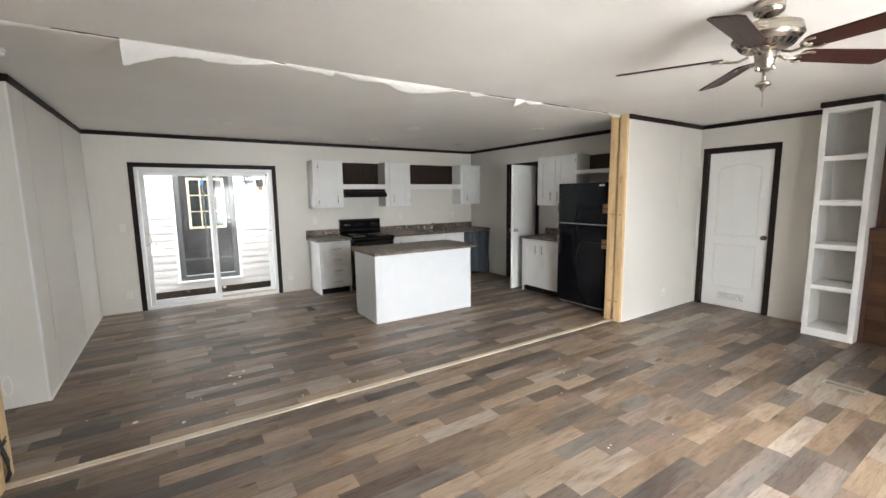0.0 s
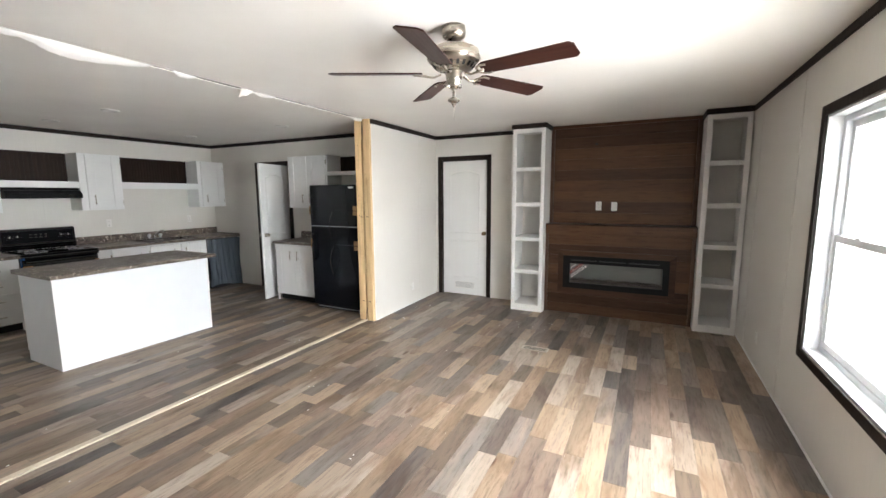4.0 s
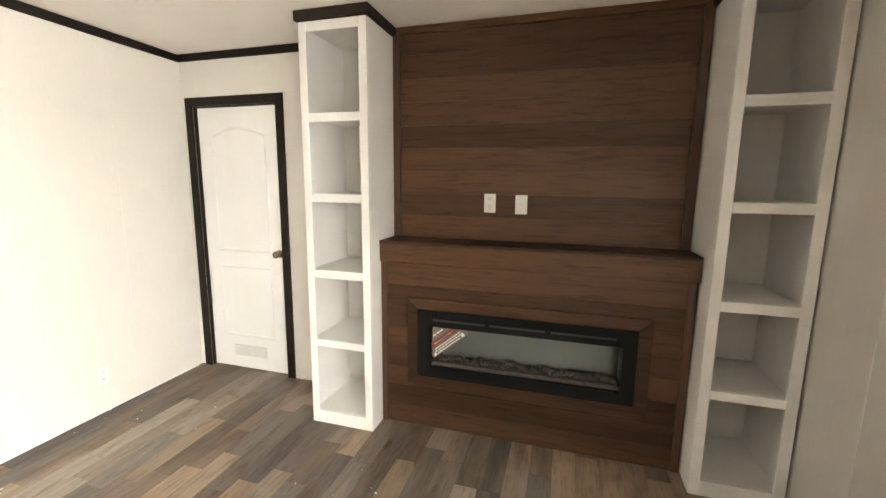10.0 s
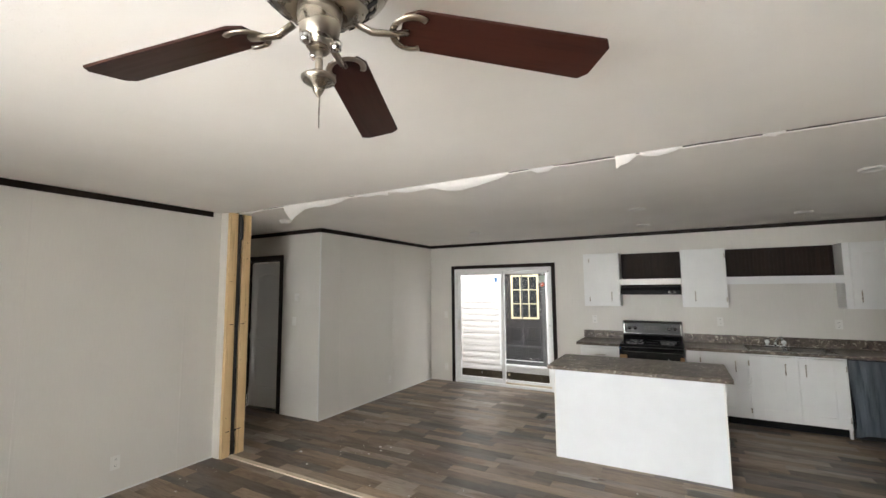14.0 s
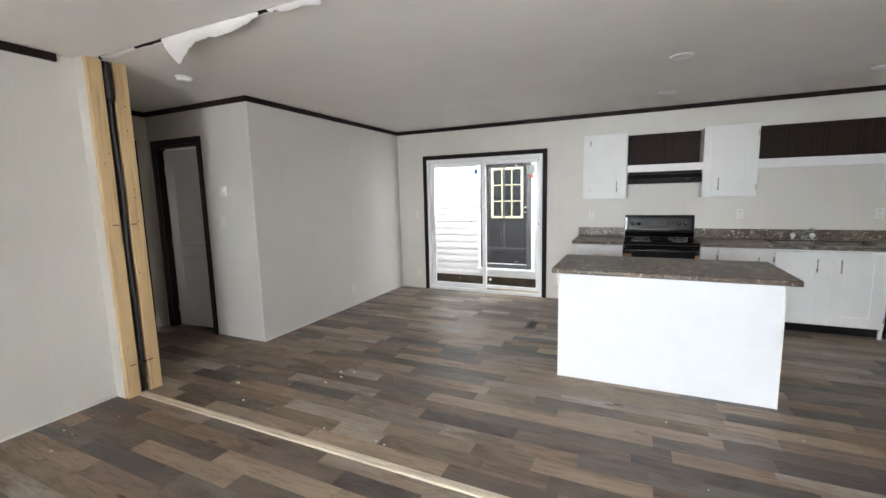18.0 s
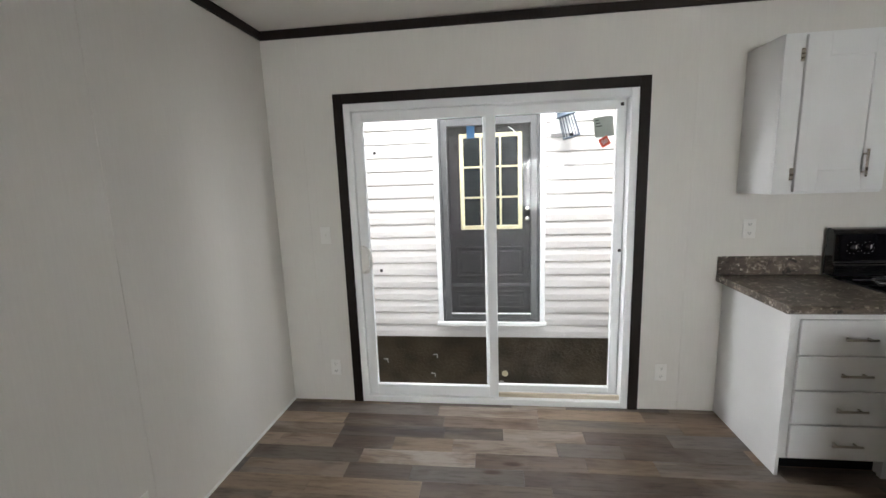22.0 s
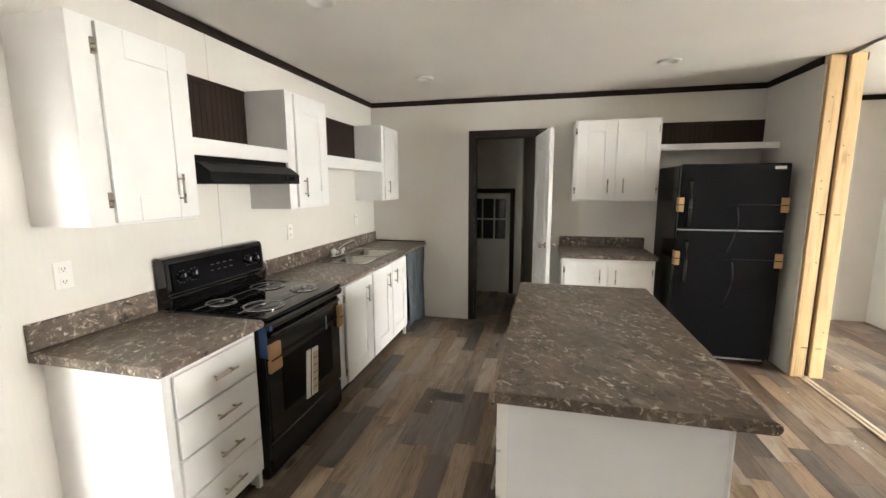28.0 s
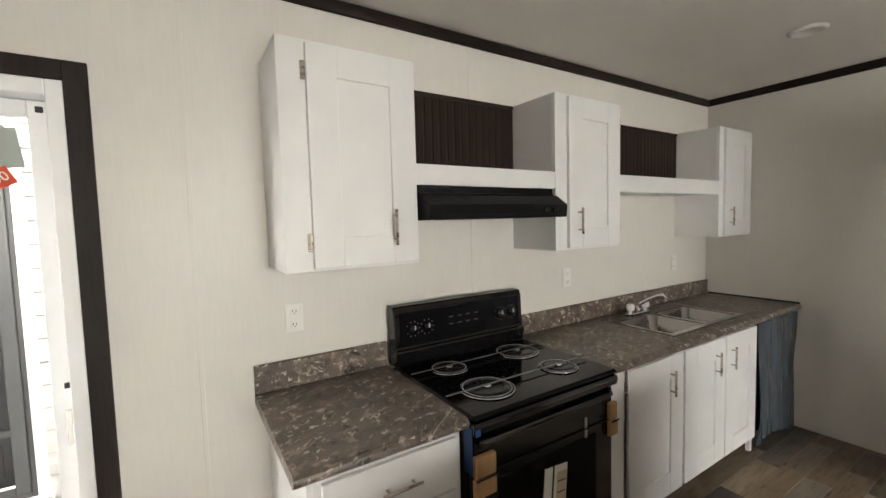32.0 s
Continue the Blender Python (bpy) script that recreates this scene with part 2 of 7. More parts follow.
def counter_material():
    """Brown marbled laminate: dark clouds, cream shards drawn out along one way, thin broken veins."""
    m, t, b = nodes_of("brown marble laminate")
    v, _ = coords(t)
    tc = t.nodes.new("ShaderNodeTexCoord")
    mp = t.nodes.new("ShaderNodeMapping")
    mp.vector_type = "TEXTURE"
    mp.inputs["Rotation"].default_value = (0, 0, 0.62)
    mp.inputs["Scale"].default_value = (1.45, 1.0, 1.0)
    t.links.new(tc.outputs["Object"], mp.inputs["Vector"])
    v2 = mp.outputs["Vector"]

    def noise(vec, stops, **values):
        n = add(t, "ShaderNodeTexNoise", **values)
        t.links.new(vec, n.inputs["Vector"])
        rp = ramp(t, stops)
        t.links.new(n.outputs["Fac"], rp.inputs["Fac"])
        return rp.outputs["Color"]

    def times(p, q):
        n = t.nodes.new("ShaderNodeMath")
        n.operation = "MULTIPLY"
        t.links.new(p, n.inputs[0])
        t.links.new(q, n.inputs[1])
        return n.outputs[0]

    def over(low, mask, color):
        n = t.nodes.new("ShaderNodeMix")
        n.data_type = "RGBA"
        t.links.new(mask, n.inputs["Factor"])
        t.links.new(low, n.inputs["A"])
        n.inputs["B"].default_value = (*color, 1)
        return n.outputs["Result"]

    OFF, ON = (0, 0, 0), (1, 1, 1)
    out = noise(v2, [(0.28, (0.052, 0.042, 0.035)), (0.44, (0.098, 0.077, 0.063)), (0.58, (0.165, 0.132, 0.106)), (0.74, (0.26, 0.21, 0.172))], Scale=6.5, Detail=12.0, Roughness=0.76, Distortion=0.3)
    gather = noise(v, [(0.36, OFF), (0.57, ON)], Scale=4.5, Detail=5.0, Roughness=0.66)
    out = over(out, noise(v2, [(0.58, OFF), (0.635, ON)], Scale=21.0, Detail=6.0, Roughness=0.66, Distortion=0.3), (0.036, 0.031, 0.028))
    out = over(out, times(noise(v2, [(0.55, OFF), (0.615, ON)], Scale=27.0, Detail=7.0, Roughness=0.68, Distortion=0.4), gather), (0.33, 0.275, 0.225))
    out = over(out, times(noise(v2, [(0.582, OFF), (0.625, ON)], Scale=38.0, Detail=6.0, Roughness=0.66, Distortion=0.4), gather), (0.60, 0.535, 0.455))
    mv = t.nodes.new("ShaderNodeMapping")
    mv.vector_type = "TEXTURE"
    mv.inputs["Rotation"].default_value = (0, 0, 0.55)
    mv.inputs["Scale"].default_value = (6.0, 1.0, 1.0)
    t.links.new(tc.outputs["Object"], mv.inputs["Vector"])
    vein = noise(mv.outputs["Vector"], [(0.490, OFF), (0.4985, ON), (0.507, OFF)], Scale=7.0, Detail=2.0, Roughness=0.5, Distortion=0.1)
    out = over(out, times(vein, noise(v, [(0.55, OFF), (0.63, ON)], Scale=6.0, Detail=4.0)), (0.50, 0.44, 0.37))
    t.links.new(out, b.inputs["Base Color"])
    b.inputs["Roughness"].default_value = 0.34
    b.inputs["Specular IOR Level"].default_value = 0.4
    bump(t, b, gather, 0.05, 0.0004)
    return m


def wall_material():
    m, t, b = nodes_of("vinyl covered wallboard")
    v, _ = coords(t, (1, 1, 0.06))
    v2, _ = coords(t)
    n1 = add(t, "ShaderNodeTexNoise", Scale=150.0, Detail=3.0)
    n2 = add(t, "ShaderNodeTexNoise", Scale=0.9, Detail=3.0)
    n3 = add(t, "ShaderNodeTexNoise", Scale=420.0, Detail=2.0)
    t.links.new(v, n1.inputs["Vector"])
    t.links.new(v2, n2.inputs["Vector"])
    t.links.new(v2, n3.inputs["Vector"])
    r = ramp(t, [(0.3, (0.63, 0.605, 0.56)), (0.7, (0.685, 0.66, 0.615))])
    a = t.nodes.new("ShaderNodeMath")
    a.operation = "MULTIPLY_ADD"
    a.inputs[1].default_value = 0.4
    t.links.new(n1.outputs["Fac"], a.inputs[0])
    h = t.nodes.new("ShaderNodeMath")
    h.operation = "MULTIPLY"
    h.inputs[1].default_value = 0.6
    t.links.new(n2.outputs["Fac"], h.inputs[0])
    t.links.new(h.outputs[0], a.inputs[2])
    t.links.new(a.outputs[0], r.inputs["Fac"])
    t.links.new(r.outputs["Color"], b.inputs["Base Color"])
    b.inputs["Roughness"].default_value = 0.42
    b.inputs["Specular IOR Level"].default_value = 0.35
    bump(t, b, n3.outputs["Fac"], 0.12, 0.0006)
    return m


def ground_material():
    m, t, b = nodes_of("sandy ground")
    v, _ = coords(t)
    n1 = add(t, "ShaderNodeTexNoise", Scale=0.25, Detail=6.0)
    n2 = add(t, "ShaderNodeTexNoise", Scale=9.0, Detail=6.0)
    t.links.new(v, n1.inputs["Vector"])
    t.links.new(v, n2.inputs["Vector"])
    r = ramp(t, [(0.35, (0.44, 0.38, 0.29)), (0.55, (0.58, 0.52, 0.42)), (0.75, (0.36, 0.31, 0.20))])
    t.links.new(n1.outputs["Fac"], r.inputs["Fac"])
    t.links.new(r.outputs["Color"], b.inputs["Base Color"])
    b.inputs["Roughness"].default_value = 0.95
    bump(t, b, n2.outputs["Fac"], 0.6, 0.03)
    return m


WALL = wall_material()
CEIL = ceiling_material()
PLANK = wood("vinyl floor plank", [(0.07168, 0.05488, 0.0448), (0.2934, 0.215, 0.1456), (0.121, 0.08848, 0.0672), (0.1736, 0.1523, 0.1366), (0.364, 0.2722, 0.1882), (0.08736, 0.07616, 0.07168), (0.1971, 0.1422, 0.1075), (0.3752, 0.317, 0.2598), (0.1366, 0.103, 0.08176)], "x", 0.42, 7.0, 60.0, 0.2, 0.0, 0.09, 9.0, 0.84, 0.45, 0.4, 0.85)
ESPRESSO = wood("espresso trim", [(0.012, 0.0075, 0.006), (0.024, 0.015, 0.011)], "z", 0.5, 10.0, 90.0, 0.15, gloss=0.2)
BEAD = wood("espresso beadboard", [(0.017, 0.009, 0.007), (0.028, 0.015, 0.010)], "z", 0.55, 10.0, 90.0, 0.15, gloss=0.2)
FPWOOD = wood("stained fireplace plank", [(0.042, 0.0200, 0.0115), (0.098, 0.0495, 0.0255), (0.056, 0.0275, 0.0155), (0.112, 0.0570, 0.0295), (0.038, 0.0180, 0.0102), (0.080, 0.0400, 0.0215)], "y", 0.45, 4.0, 45.0, 0.35, 0.0, 0.1, 12.0, 0.72, 0.2, 0.4)
FPWOODZ = wood("stained upright board", [(0.0525, 0.02625, 0.0175), (0.1, 0.0525, 0.03375)], "z", 0.42, 6.0, 55.0, 0.3, gloss=0.3)
PINE = wood("pine stud", [(0.61, 0.405, 0.195), (0.70, 0.50, 0.27), (0.54, 0.345, 0.155)], "z", 0.6, 8.0, 40.0, 0.3, 0.0, 0.12, 18.0, 0.4)
PINEX = wood("pine floor strip", [(0.58, 0.49, 0.37), (0.68, 0.60, 0.48)], "x", 0.65, 8.0, 40.0, 0.3, 0.0, 0.0, 18.0, 0.4)
BLADE = wood("cherry fan blade", [(0.024, 0.0072, 0.0052), (0.048, 0.0135, 0.0085)], "x", 0.4, 9.0, 60.0, 0.1, 0.05, 0.0, 16.0, 0.3, 0.25)
OAK = wood("warm oak front", [(0.30, 0.17, 0.08), (0.38, 0.23, 0.11)], "y", 0.5)
WHITE = plain("white cabinet laminate", (0.74, 0.74, 0.73), 0.38, spread=0.02, relief=0.05)
ISLANDW = plain("cool white hardboard", (0.70, 0.725, 0.75), 0.42, spread=0.02, relief=0.05)
WHITED = plain("white painted door", (0.73, 0.73, 0.715), 0.42, spread=0.02, relief=0.08, stretch=(1, 1, 0.15))
PVC = plain("white vinyl frame", (0.82, 0.83, 0.83), 0.35, spread=0.02, relief=0.03)
# darker copy of the PVC white, dimmed so strongly lit windows don't clip
WINPVC = plain("dimmed white window vinyl", (0.66, 0.675, 0.69), 0.42, spread=0.05, relief=0.05)
SHELFW = plain("white shelf paint", (0.75, 0.735, 0.71), 0.45, spread=0.02, relief=0.06)
PLATE = plain("white plastic", (0.73, 0.715, 0.68), 0.35, spread=0.015, relief=0.0)
SLOT = plain("dark slot", (0.02, 0.02, 0.02), 0.6, relief=0.0)
COUNTER = counter_material()
BLACK = plain("black enamel", (0.006, 0.006, 0.0065), 0.10, spread=0.15, relief=0.02, coat=0.3, gloss=0.5)
BLACKTOP = plain("black glass cooktop", (0.004, 0.004, 0.0045), 0.09, spread=0.1, relief=0.0, gloss=0.22)
BLACKT = plain("black textured steel", (0.004, 0.0045, 0.006), 0.16, spread=0.03, scale=1.2, fine=420.0, relief=0.04, depth=0.0004, gloss=0.14)
BLACKM = plain("matt black metal", (0.010, 0.010, 0.0105), 0.4, spread=0.12, relief=0.05, gloss=0.1)
OVENGLASS = plain("dark oven glass", (0.004, 0.004, 0.005), 0.25, spread=0.1, relief=0.0, gloss=0.12)
NICKEL = plain("brushed nickel", (0.45, 0.41, 0.35), 0.28, 1.0, 0.08, 8.0, 200.0, 0.05, stretch=(1, 1, 8))
CHROME = plain("chrome", (0.75, 0.75, 0.76), 0.1, 1.0, 0.03, relief=0.0)
STEEL = plain("stainless sink steel", (0.42, 0.41, 0.40), 0.2, 1.0, 0.04, 3.0, 90.0, 0.015)
BRASS = plain("dark brass", (0.20, 0.15, 0.09), 0.3, 1.0, 0.1)
SIDING = plain("pale vinyl siding", (0.58, 0.562, 0.548), 0.5, spread=0.03, scale=3.0, fine=90.0, relief=0.1, stretch=(0.2, 1, 1))
STORM = plain("grey storm frame", (0.088, 0.090, 0.092), 0.4, spread=0.06)
ENTRY = plain("dark charcoal entry door", (0.036, 0.033, 0.037), 0.4, spread=0.08, stretch=(1, 1, 0.1))
YELLOW = plain("cream yellow window moulding", (0.72, 0.65, 0.44), 0.45, spread=0.04)
LAMPBLUE = plain("blue grey lantern metal", (0.09, 0.115, 0.15), 0.4, 0.4)
BLUETAPE = plain("blue plastic tag", (0.10, 0.30, 0.66), 0.4)
NAVY = plain("navy protective film", (0.018, 0.062, 0.17), 0.25)
CLEARCAP = plain("smoky plastic burner cover", (0.022, 0.022, 0.023), 0.18, spread=0.2)
REDTAG = plain("orange red paper", (0.75, 0.09, 0.035), 0.6)
GREYTAG = plain("grey green paper", (0.40, 0.45, 0.41), 0.6)
ACRYLIC = plain("clear acrylic knob", (0.62, 0.63, 0.63), 0.08, spread=0.08, coat=0.5)
SLIP = plain("beige printed slip", (0.58, 0.47, 0.34), 0.7, spread=0.05)
PAPER = plain("white paper", (0.78, 0.76, 0.70), 0.7, spread=0.03)
INK = plain("dark ink", (0.05, 0.05, 0.05), 0.7, relief=0.0)
CARD = plain("corrugated cardboard", (0.42, 0.25, 0.12), 0.8, spread=0.1, scale=30.0, stretch=(1, 1, 0.1), relief=0.3)
FILM = plain("grey blue protective film", (0.082, 0.10, 0.12), 0.24, spread=0.25, scale=9.0, fine=30.0, relief=0.5, stretch=(1.2, 1, 0.12), depth=0.02)
CLEARSTRAP = plain("thin clear strap", (0.17, 0.175, 0.18), 0.22, spread=0.1)
STRAP = plain("clear packing strap", (0.30, 0.31, 0.32), 0.3, spread=0.05)
TORN = plain("torn ceiling paper", (0.70, 0.68, 0.65), 0.9, spread=0.03, scale=20.0, relief=0.4)
LENS = plain("frosted lamp lens", (0.56, 0.55, 0.53), 0.35, spread=0.03)
REGFRAME = plain("pale tan register frame", (0.40, 0.36, 0.30), 0.4, 0.1, 0.08)
VENTM = plain("tan floor register", (0.085, 0.075, 0.062), 0.4, 0.3, 0.1)
# dark joint colour, which also paints the shade in deep gaps
SHADOWGAP = plain("dark joint and gap shade", (0.06, 0.05, 0.045), 0.9, spread=0.2)
EMBER = plain("crystal ember stones", (0.075, 0.062, 0.052), 0.55, spread=0.35, scale=40.0)
FIREBACK = plain("grey firebox back", (0.115, 0.122, 0.112), 0.5, spread=0.08)
LABELGREY = plain("grey label film", (0.16, 0.15, 0.145), 0.4, spread=0.1)
LABELRED = plain("dull red print", (0.20, 0.055, 0.045), 0.45, spread=0.1)
RUBBER = plain("black cable", (0.02, 0.018, 0.017), 0.5, relief=0.0)
DEBRISM = plain("plaster crumbs", (0.75, 0.73, 0.70), 0.9, spread=0.08)
GROUND = ground_material()
FARWHITE = plain("far white siding", (0.78, 0.78, 0.77), 0.6, spread=0.02)
FARDARK = plain("dark crawl space", (0.09, 0.09, 0.092), 0.9, spread=0.2)
LEAFY = plain("bare grey treetop", (0.20, 0.20, 0.18), 0.9, spread=0.2)
BARK = plain("grey bark", (0.16, 0.13, 0.10), 0.9, spread=0.2)
GLASS = glass_material("window glass")
DOORGLASS = glass_material("low reflection door glass", (0.97, 0.98, 0.975), 0.0, 1.22)
DARKGLASS = plain("dark door glass", (0.03, 0.035, 0.04), 0.05, spread=0.2, relief=0.0)
SKIRT = plain("brown earth bank", (0.10, 0.08, 0.055), 0.95, spread=0.4, scale=4.0, fine=30.0, relief=0.6, depth=0.02)


# ---- building blocks ----
HERE = [Matrix.Identity(4)]


def part(name, bm, material, parent=None, label="", smooth=False):
    """One bmesh as one mesh object under a thing or part."""
    bm.transform(HERE[0])
    me = bpy.data.meshes.new(name)
    bm.to_mesh(me)
    bm.free()
    me.materials.append(material)
    if smooth:
        for p in me.polygons:
            p.use_smooth = True
    ob = new(name, me)
    if parent is not None:
        ob.parent = parent
        ob.matrix_parent_inverse = parent.matrix_basis.inverted()
    if label:
        ob["label"] = label
    return ob


def thing(name, at, label, category, group=""):
    e = new(name)
    e.empty_display_size = 0.1
    e.matrix_basis = Matrix.Translation((HERE[0] @ Vector((*at, 1))).to_3d())
    return tagged(e, label, category, group)


def structure(ob, label, category="wall"):
    return tagged(ob, label, category, kind="structure")


def boxes(items, bevel=0.0):
    """A bmesh of boxes (x0, x1, y0, y1, z0, z1)."""
    bm = bmesh.new()
    for x0, x1, y0, y1, z0, z1 in items:
        x0, x1, y0, y1, z0, z1 = min(x0, x1), max(x0, x1), min(y0, y1), max(y0, y1), min(z0, z1), max(z0, z1)
        v = [bm.verts.new(p) for p in ((x0, y0, z0), (x1, y0, z0), (x1, y1, z0), (x0, y1, z0), (x0, y0, z1), (x1, y0, z1), (x1, y1, z1), (x0, y1, z1))]
        for f in ((3, 2, 1, 0), (4, 5, 6, 7), (0, 1, 5, 4), (1, 2, 6, 5), (2, 3, 7, 6), (3, 0, 4, 7)):
            bm.faces.new([v[i] for i in f])
    if bevel:
        bmesh.ops.bevel(bm, geom=bm.edges[:], offset=bevel, segments=1, affect="EDGES", profile=0.6)
    return bm


def box(x0, x1, y0, y1, z0, z1, bevel=0.0):
    return boxes([(x0, x1, y0, y1, z0, z1)], bevel)


def prism(points, axis, a, b, bevel=0.0):
    """A polygon swept along an axis from a to b; points are the two other coordinates, in order."""
    bm = bmesh.new()
    place = {"x": lambda p, s: (s, p[0], p[1]), "y": lambda p, s: (p[0], s, p[1]), "z": lambda p, s: (p[0], p[1], s)}[axis]
    lo = [bm.verts.new(place(p, a)) for p in points]
    hi = [bm.verts.new(place(p, b)) for p in points]
    bm.faces.new(lo)
    bm.faces.new(hi[::-1])
    n = len(points)
    for i in range(n):
        bm.faces.new((lo[i], hi[i], hi[(i + 1) % n], lo[(i + 1) % n]))
    bmesh.ops.recalc_face_normals(bm, faces=bm.faces[:])
    if bevel:
        bmesh.ops.bevel(bm, geom=bm.edges[:], offset=bevel, segments=1, affect="EDGES")
    return bm


def lathe(profile, center, seg=24, axis="z"):
    """A turned shape: profile of (radius, height)."""
    bm = bmesh.new()
    rings = []
    for r, h in profile:
        ring = []
        for i in range(seg):
            a = 2 * math.pi * i / seg
            c, s = r * math.cos(a), r * math.sin(a)
            p = {"z": (c, s, h), "x": (h, c, s), "y": (c, h, s)}[axis]
            ring.append(bm.verts.new((p[0] + center[0], p[1] + center[1], p[2] + center[2])))
        rings.append(ring)
    for a, b in zip(rings, rings[1:]):
        for i in range(seg):
            bm.faces.new((a[i], a[(i + 1) % seg], b[(i + 1) % seg], b[i]))
    bm.faces.new(rings[0][::-1])
    bm.faces.new(rings[-1])
    bmesh.ops.recalc_face_normals(bm, faces=bm.faces[:])
    return bm


def tube(path, radius, seg=8, flat=1.0):
    """A round bar along a path."""
    bm = bmesh.new()
    pts = [Vector(p) for p in path]
    rings = []
    for i, p in enumerate(pts):
        d = (pts[min(i + 1, len(pts) - 1)] - pts[max(i - 1, 0)]).normalized()
        side = d.cross(Vector((0, 0, 1)))
        if side.length < 0.05:
            side = d.cross(Vector((0, 1, 0)))
        side.normalize()
        up = side.cross(d)
        rings.append([bm.verts.new(p + radius * (math.cos(2 * math.pi * k / seg) * side + flat * math.sin(2 * math.pi * k / seg) * up)) for k in range(seg)])
    for a, b in zip(rings, rings[1:]):
        for k in range(seg):
            bm.faces.new((a[k], a[(k + 1) % seg], b[(k + 1) % seg], b[k]))
    bm.faces.new(rings[0][::-1])
    bm.faces.new(rings[-1])
    bmesh.ops.recalc_face_normals(bm, faces=bm.faces[:])
    return bm


def torus(center, ring, r, seg=28, around=6):
    return_bm = bmesh.new()
    rows = []
    for i in range(seg):
        a = 2 * math.pi * i / seg
        row = []
        for k in range(around):
            b = 2 * math.pi * k / around
            d = ring + r * math.cos(b)
            row.append(return_bm.verts.new((center[0] + d * math.cos(a), center[1] + d * math.sin(a), center[2] + r * math.sin(b))))
        rows.append(row)
    for i in range(seg):
        a, b = rows[i], rows[(i + 1) % seg]
        for k in range(around):
            return_bm.faces.new((a[k], b[k], b[(k + 1) % around], a[(k + 1) % around]))
    bmesh.ops.recalc_face_normals(return_bm, faces=return_bm.faces[:])
    return return_bm


def join(*bms):
    """Several bmeshes as one."""
    out = bmesh.new()
    for b in bms:
        me = bpy.data.meshes.new("join")
        b.to_mesh(me)
        b.free()
        out.from_mesh(me)
        bpy.data.meshes.remove(me)
    return out


# ---- plan, in metres ----
TOP = 2.515          # ceiling
NORTH, DINE_W, JOG = 7.21, -0.83, 4.335
KIT_E, LIV_E, SOUTH, LIV_W = 5.535, 6.445, -1.05, -0.94
MW_S, MW_N, MW_NW = 3.0, 3.2, 3.262      # faces of the wall on the joint between the two halves
END_W, END_E = -0.79, 4.655  # ends of that wall
HALL_W = -2.46
UTIL_E = 6.85


def wall_x(name, y0, y1, x0, x1, holes, label, top=TOP + 0.12, low=-0.12):
    """A wall along x from x0 to x1, between y0 and y1, with holes (x0, x1, z0, z1)."""
    items, at = [], x0
    for a, b, c, d in sorted(holes):
        items.append((at, a, y0, y1, low, top))
        if c > low:
            items.append((a, b, y0, y1, low, c))
        items.append((a, b, y0, y1, d, top))
        at = b
    items.append((at, x1, y0, y1, low, top))
    return structure(part(name, boxes(items), WALL), label)


def wall_y(name, x0, x1, y0, y1, holes, label, top=TOP + 0.12, low=-0.12):
    items, at = [], y0
    for a, b, c, d in sorted(holes):
        items.append((x0, x1, at, a, low, top))
        if c > low:
            items.append((x0, x1, a, b, low, c))
        items.append((x0, x1, a, b, d, top))
        at = b
    items.append((x0, x1, at, y1, low, top))
    return structure(part(name, boxes(items), WALL), label)


SL = (-0.31, 1.50, 0.0, 2.045)          # sliding door opening
WIN = [(2.645, 3.845, 0.59, 2.07), (1.385, 2.585, 0.59, 2.07)]
DOOR_L = (2.125, 2.89, -0.012, 2.128)
PANTRY = (5.275, 5.985, -0.012, 2.10)
HDOOR = (-2.335, -1.61, 0.0, 2.12)
HDOOR2 = (3.44, 4.135, 0.0, 2.12)

wall_x("wall_north", NORTH, NORTH + 0.13, DINE_W - 0.1, KIT_E + 2.2, [SL], "off-white vinyl wallboard wall with the sliding glass door")
wall_y("wall_dining", DINE_W - 0.1, DINE_W, JOG, NORTH, [], "off-white vinyl wallboard wall of the dining corner")
wall_x("wall_hall_north", JOG, JOG + 0.1, HALL_W - 0.1, DINE_W - 0.1, [HDOOR], "off-white wallboard hall wall with a dark framed door")
wall_y("wall_hall_end", HALL_W - 0.1, HALL_W, MW_N, JOG, [HDOOR2], "off-white wallboard wall at the hall's end")
wall_y("wall_kitchen_east", KIT_E, KIT_E + 0.1, MW_N, NORTH, [PANTRY], "off-white wallboard kitchen wall with the pantry doorway")
wall_y("wall_east", LIV_E, LIV_E + 0.1, SOUTH, MW_S, [DOOR_L], "off-white wallboard living room wall behind the fireplace")
wall_x("wall_south", SOUTH - 0.14, SOUTH, LIV_W - 0.1, LIV_E + 0.1, WIN, "off-white wallboard outer wall with two windows")
wall_y("wall_west", LIV_W - 0.1, LIV_W, SOUTH, MW_S, [], "off-white wallboard living room wall with vertical seams")
# the joint wall, each half a skin of wallboard on its own studs
# the east part runs a little out of square
def face_s(x):
    return 2.972 + (x - END_E) / (LIV_E - END_E) * 0.028


def face_n(x):
    return 3.206 - (x - END_E) / (KIT_E - END_E) * 0.006


def along(x0, x1, face, a, b):
    """Outline of a strip that follows a skewed wall face, from offset a to offset b."""
    return [(x0, face(x0) + a), (x1, face(x1) + a), (x1, face(x1) + b), (x0, face(x0) + b)]


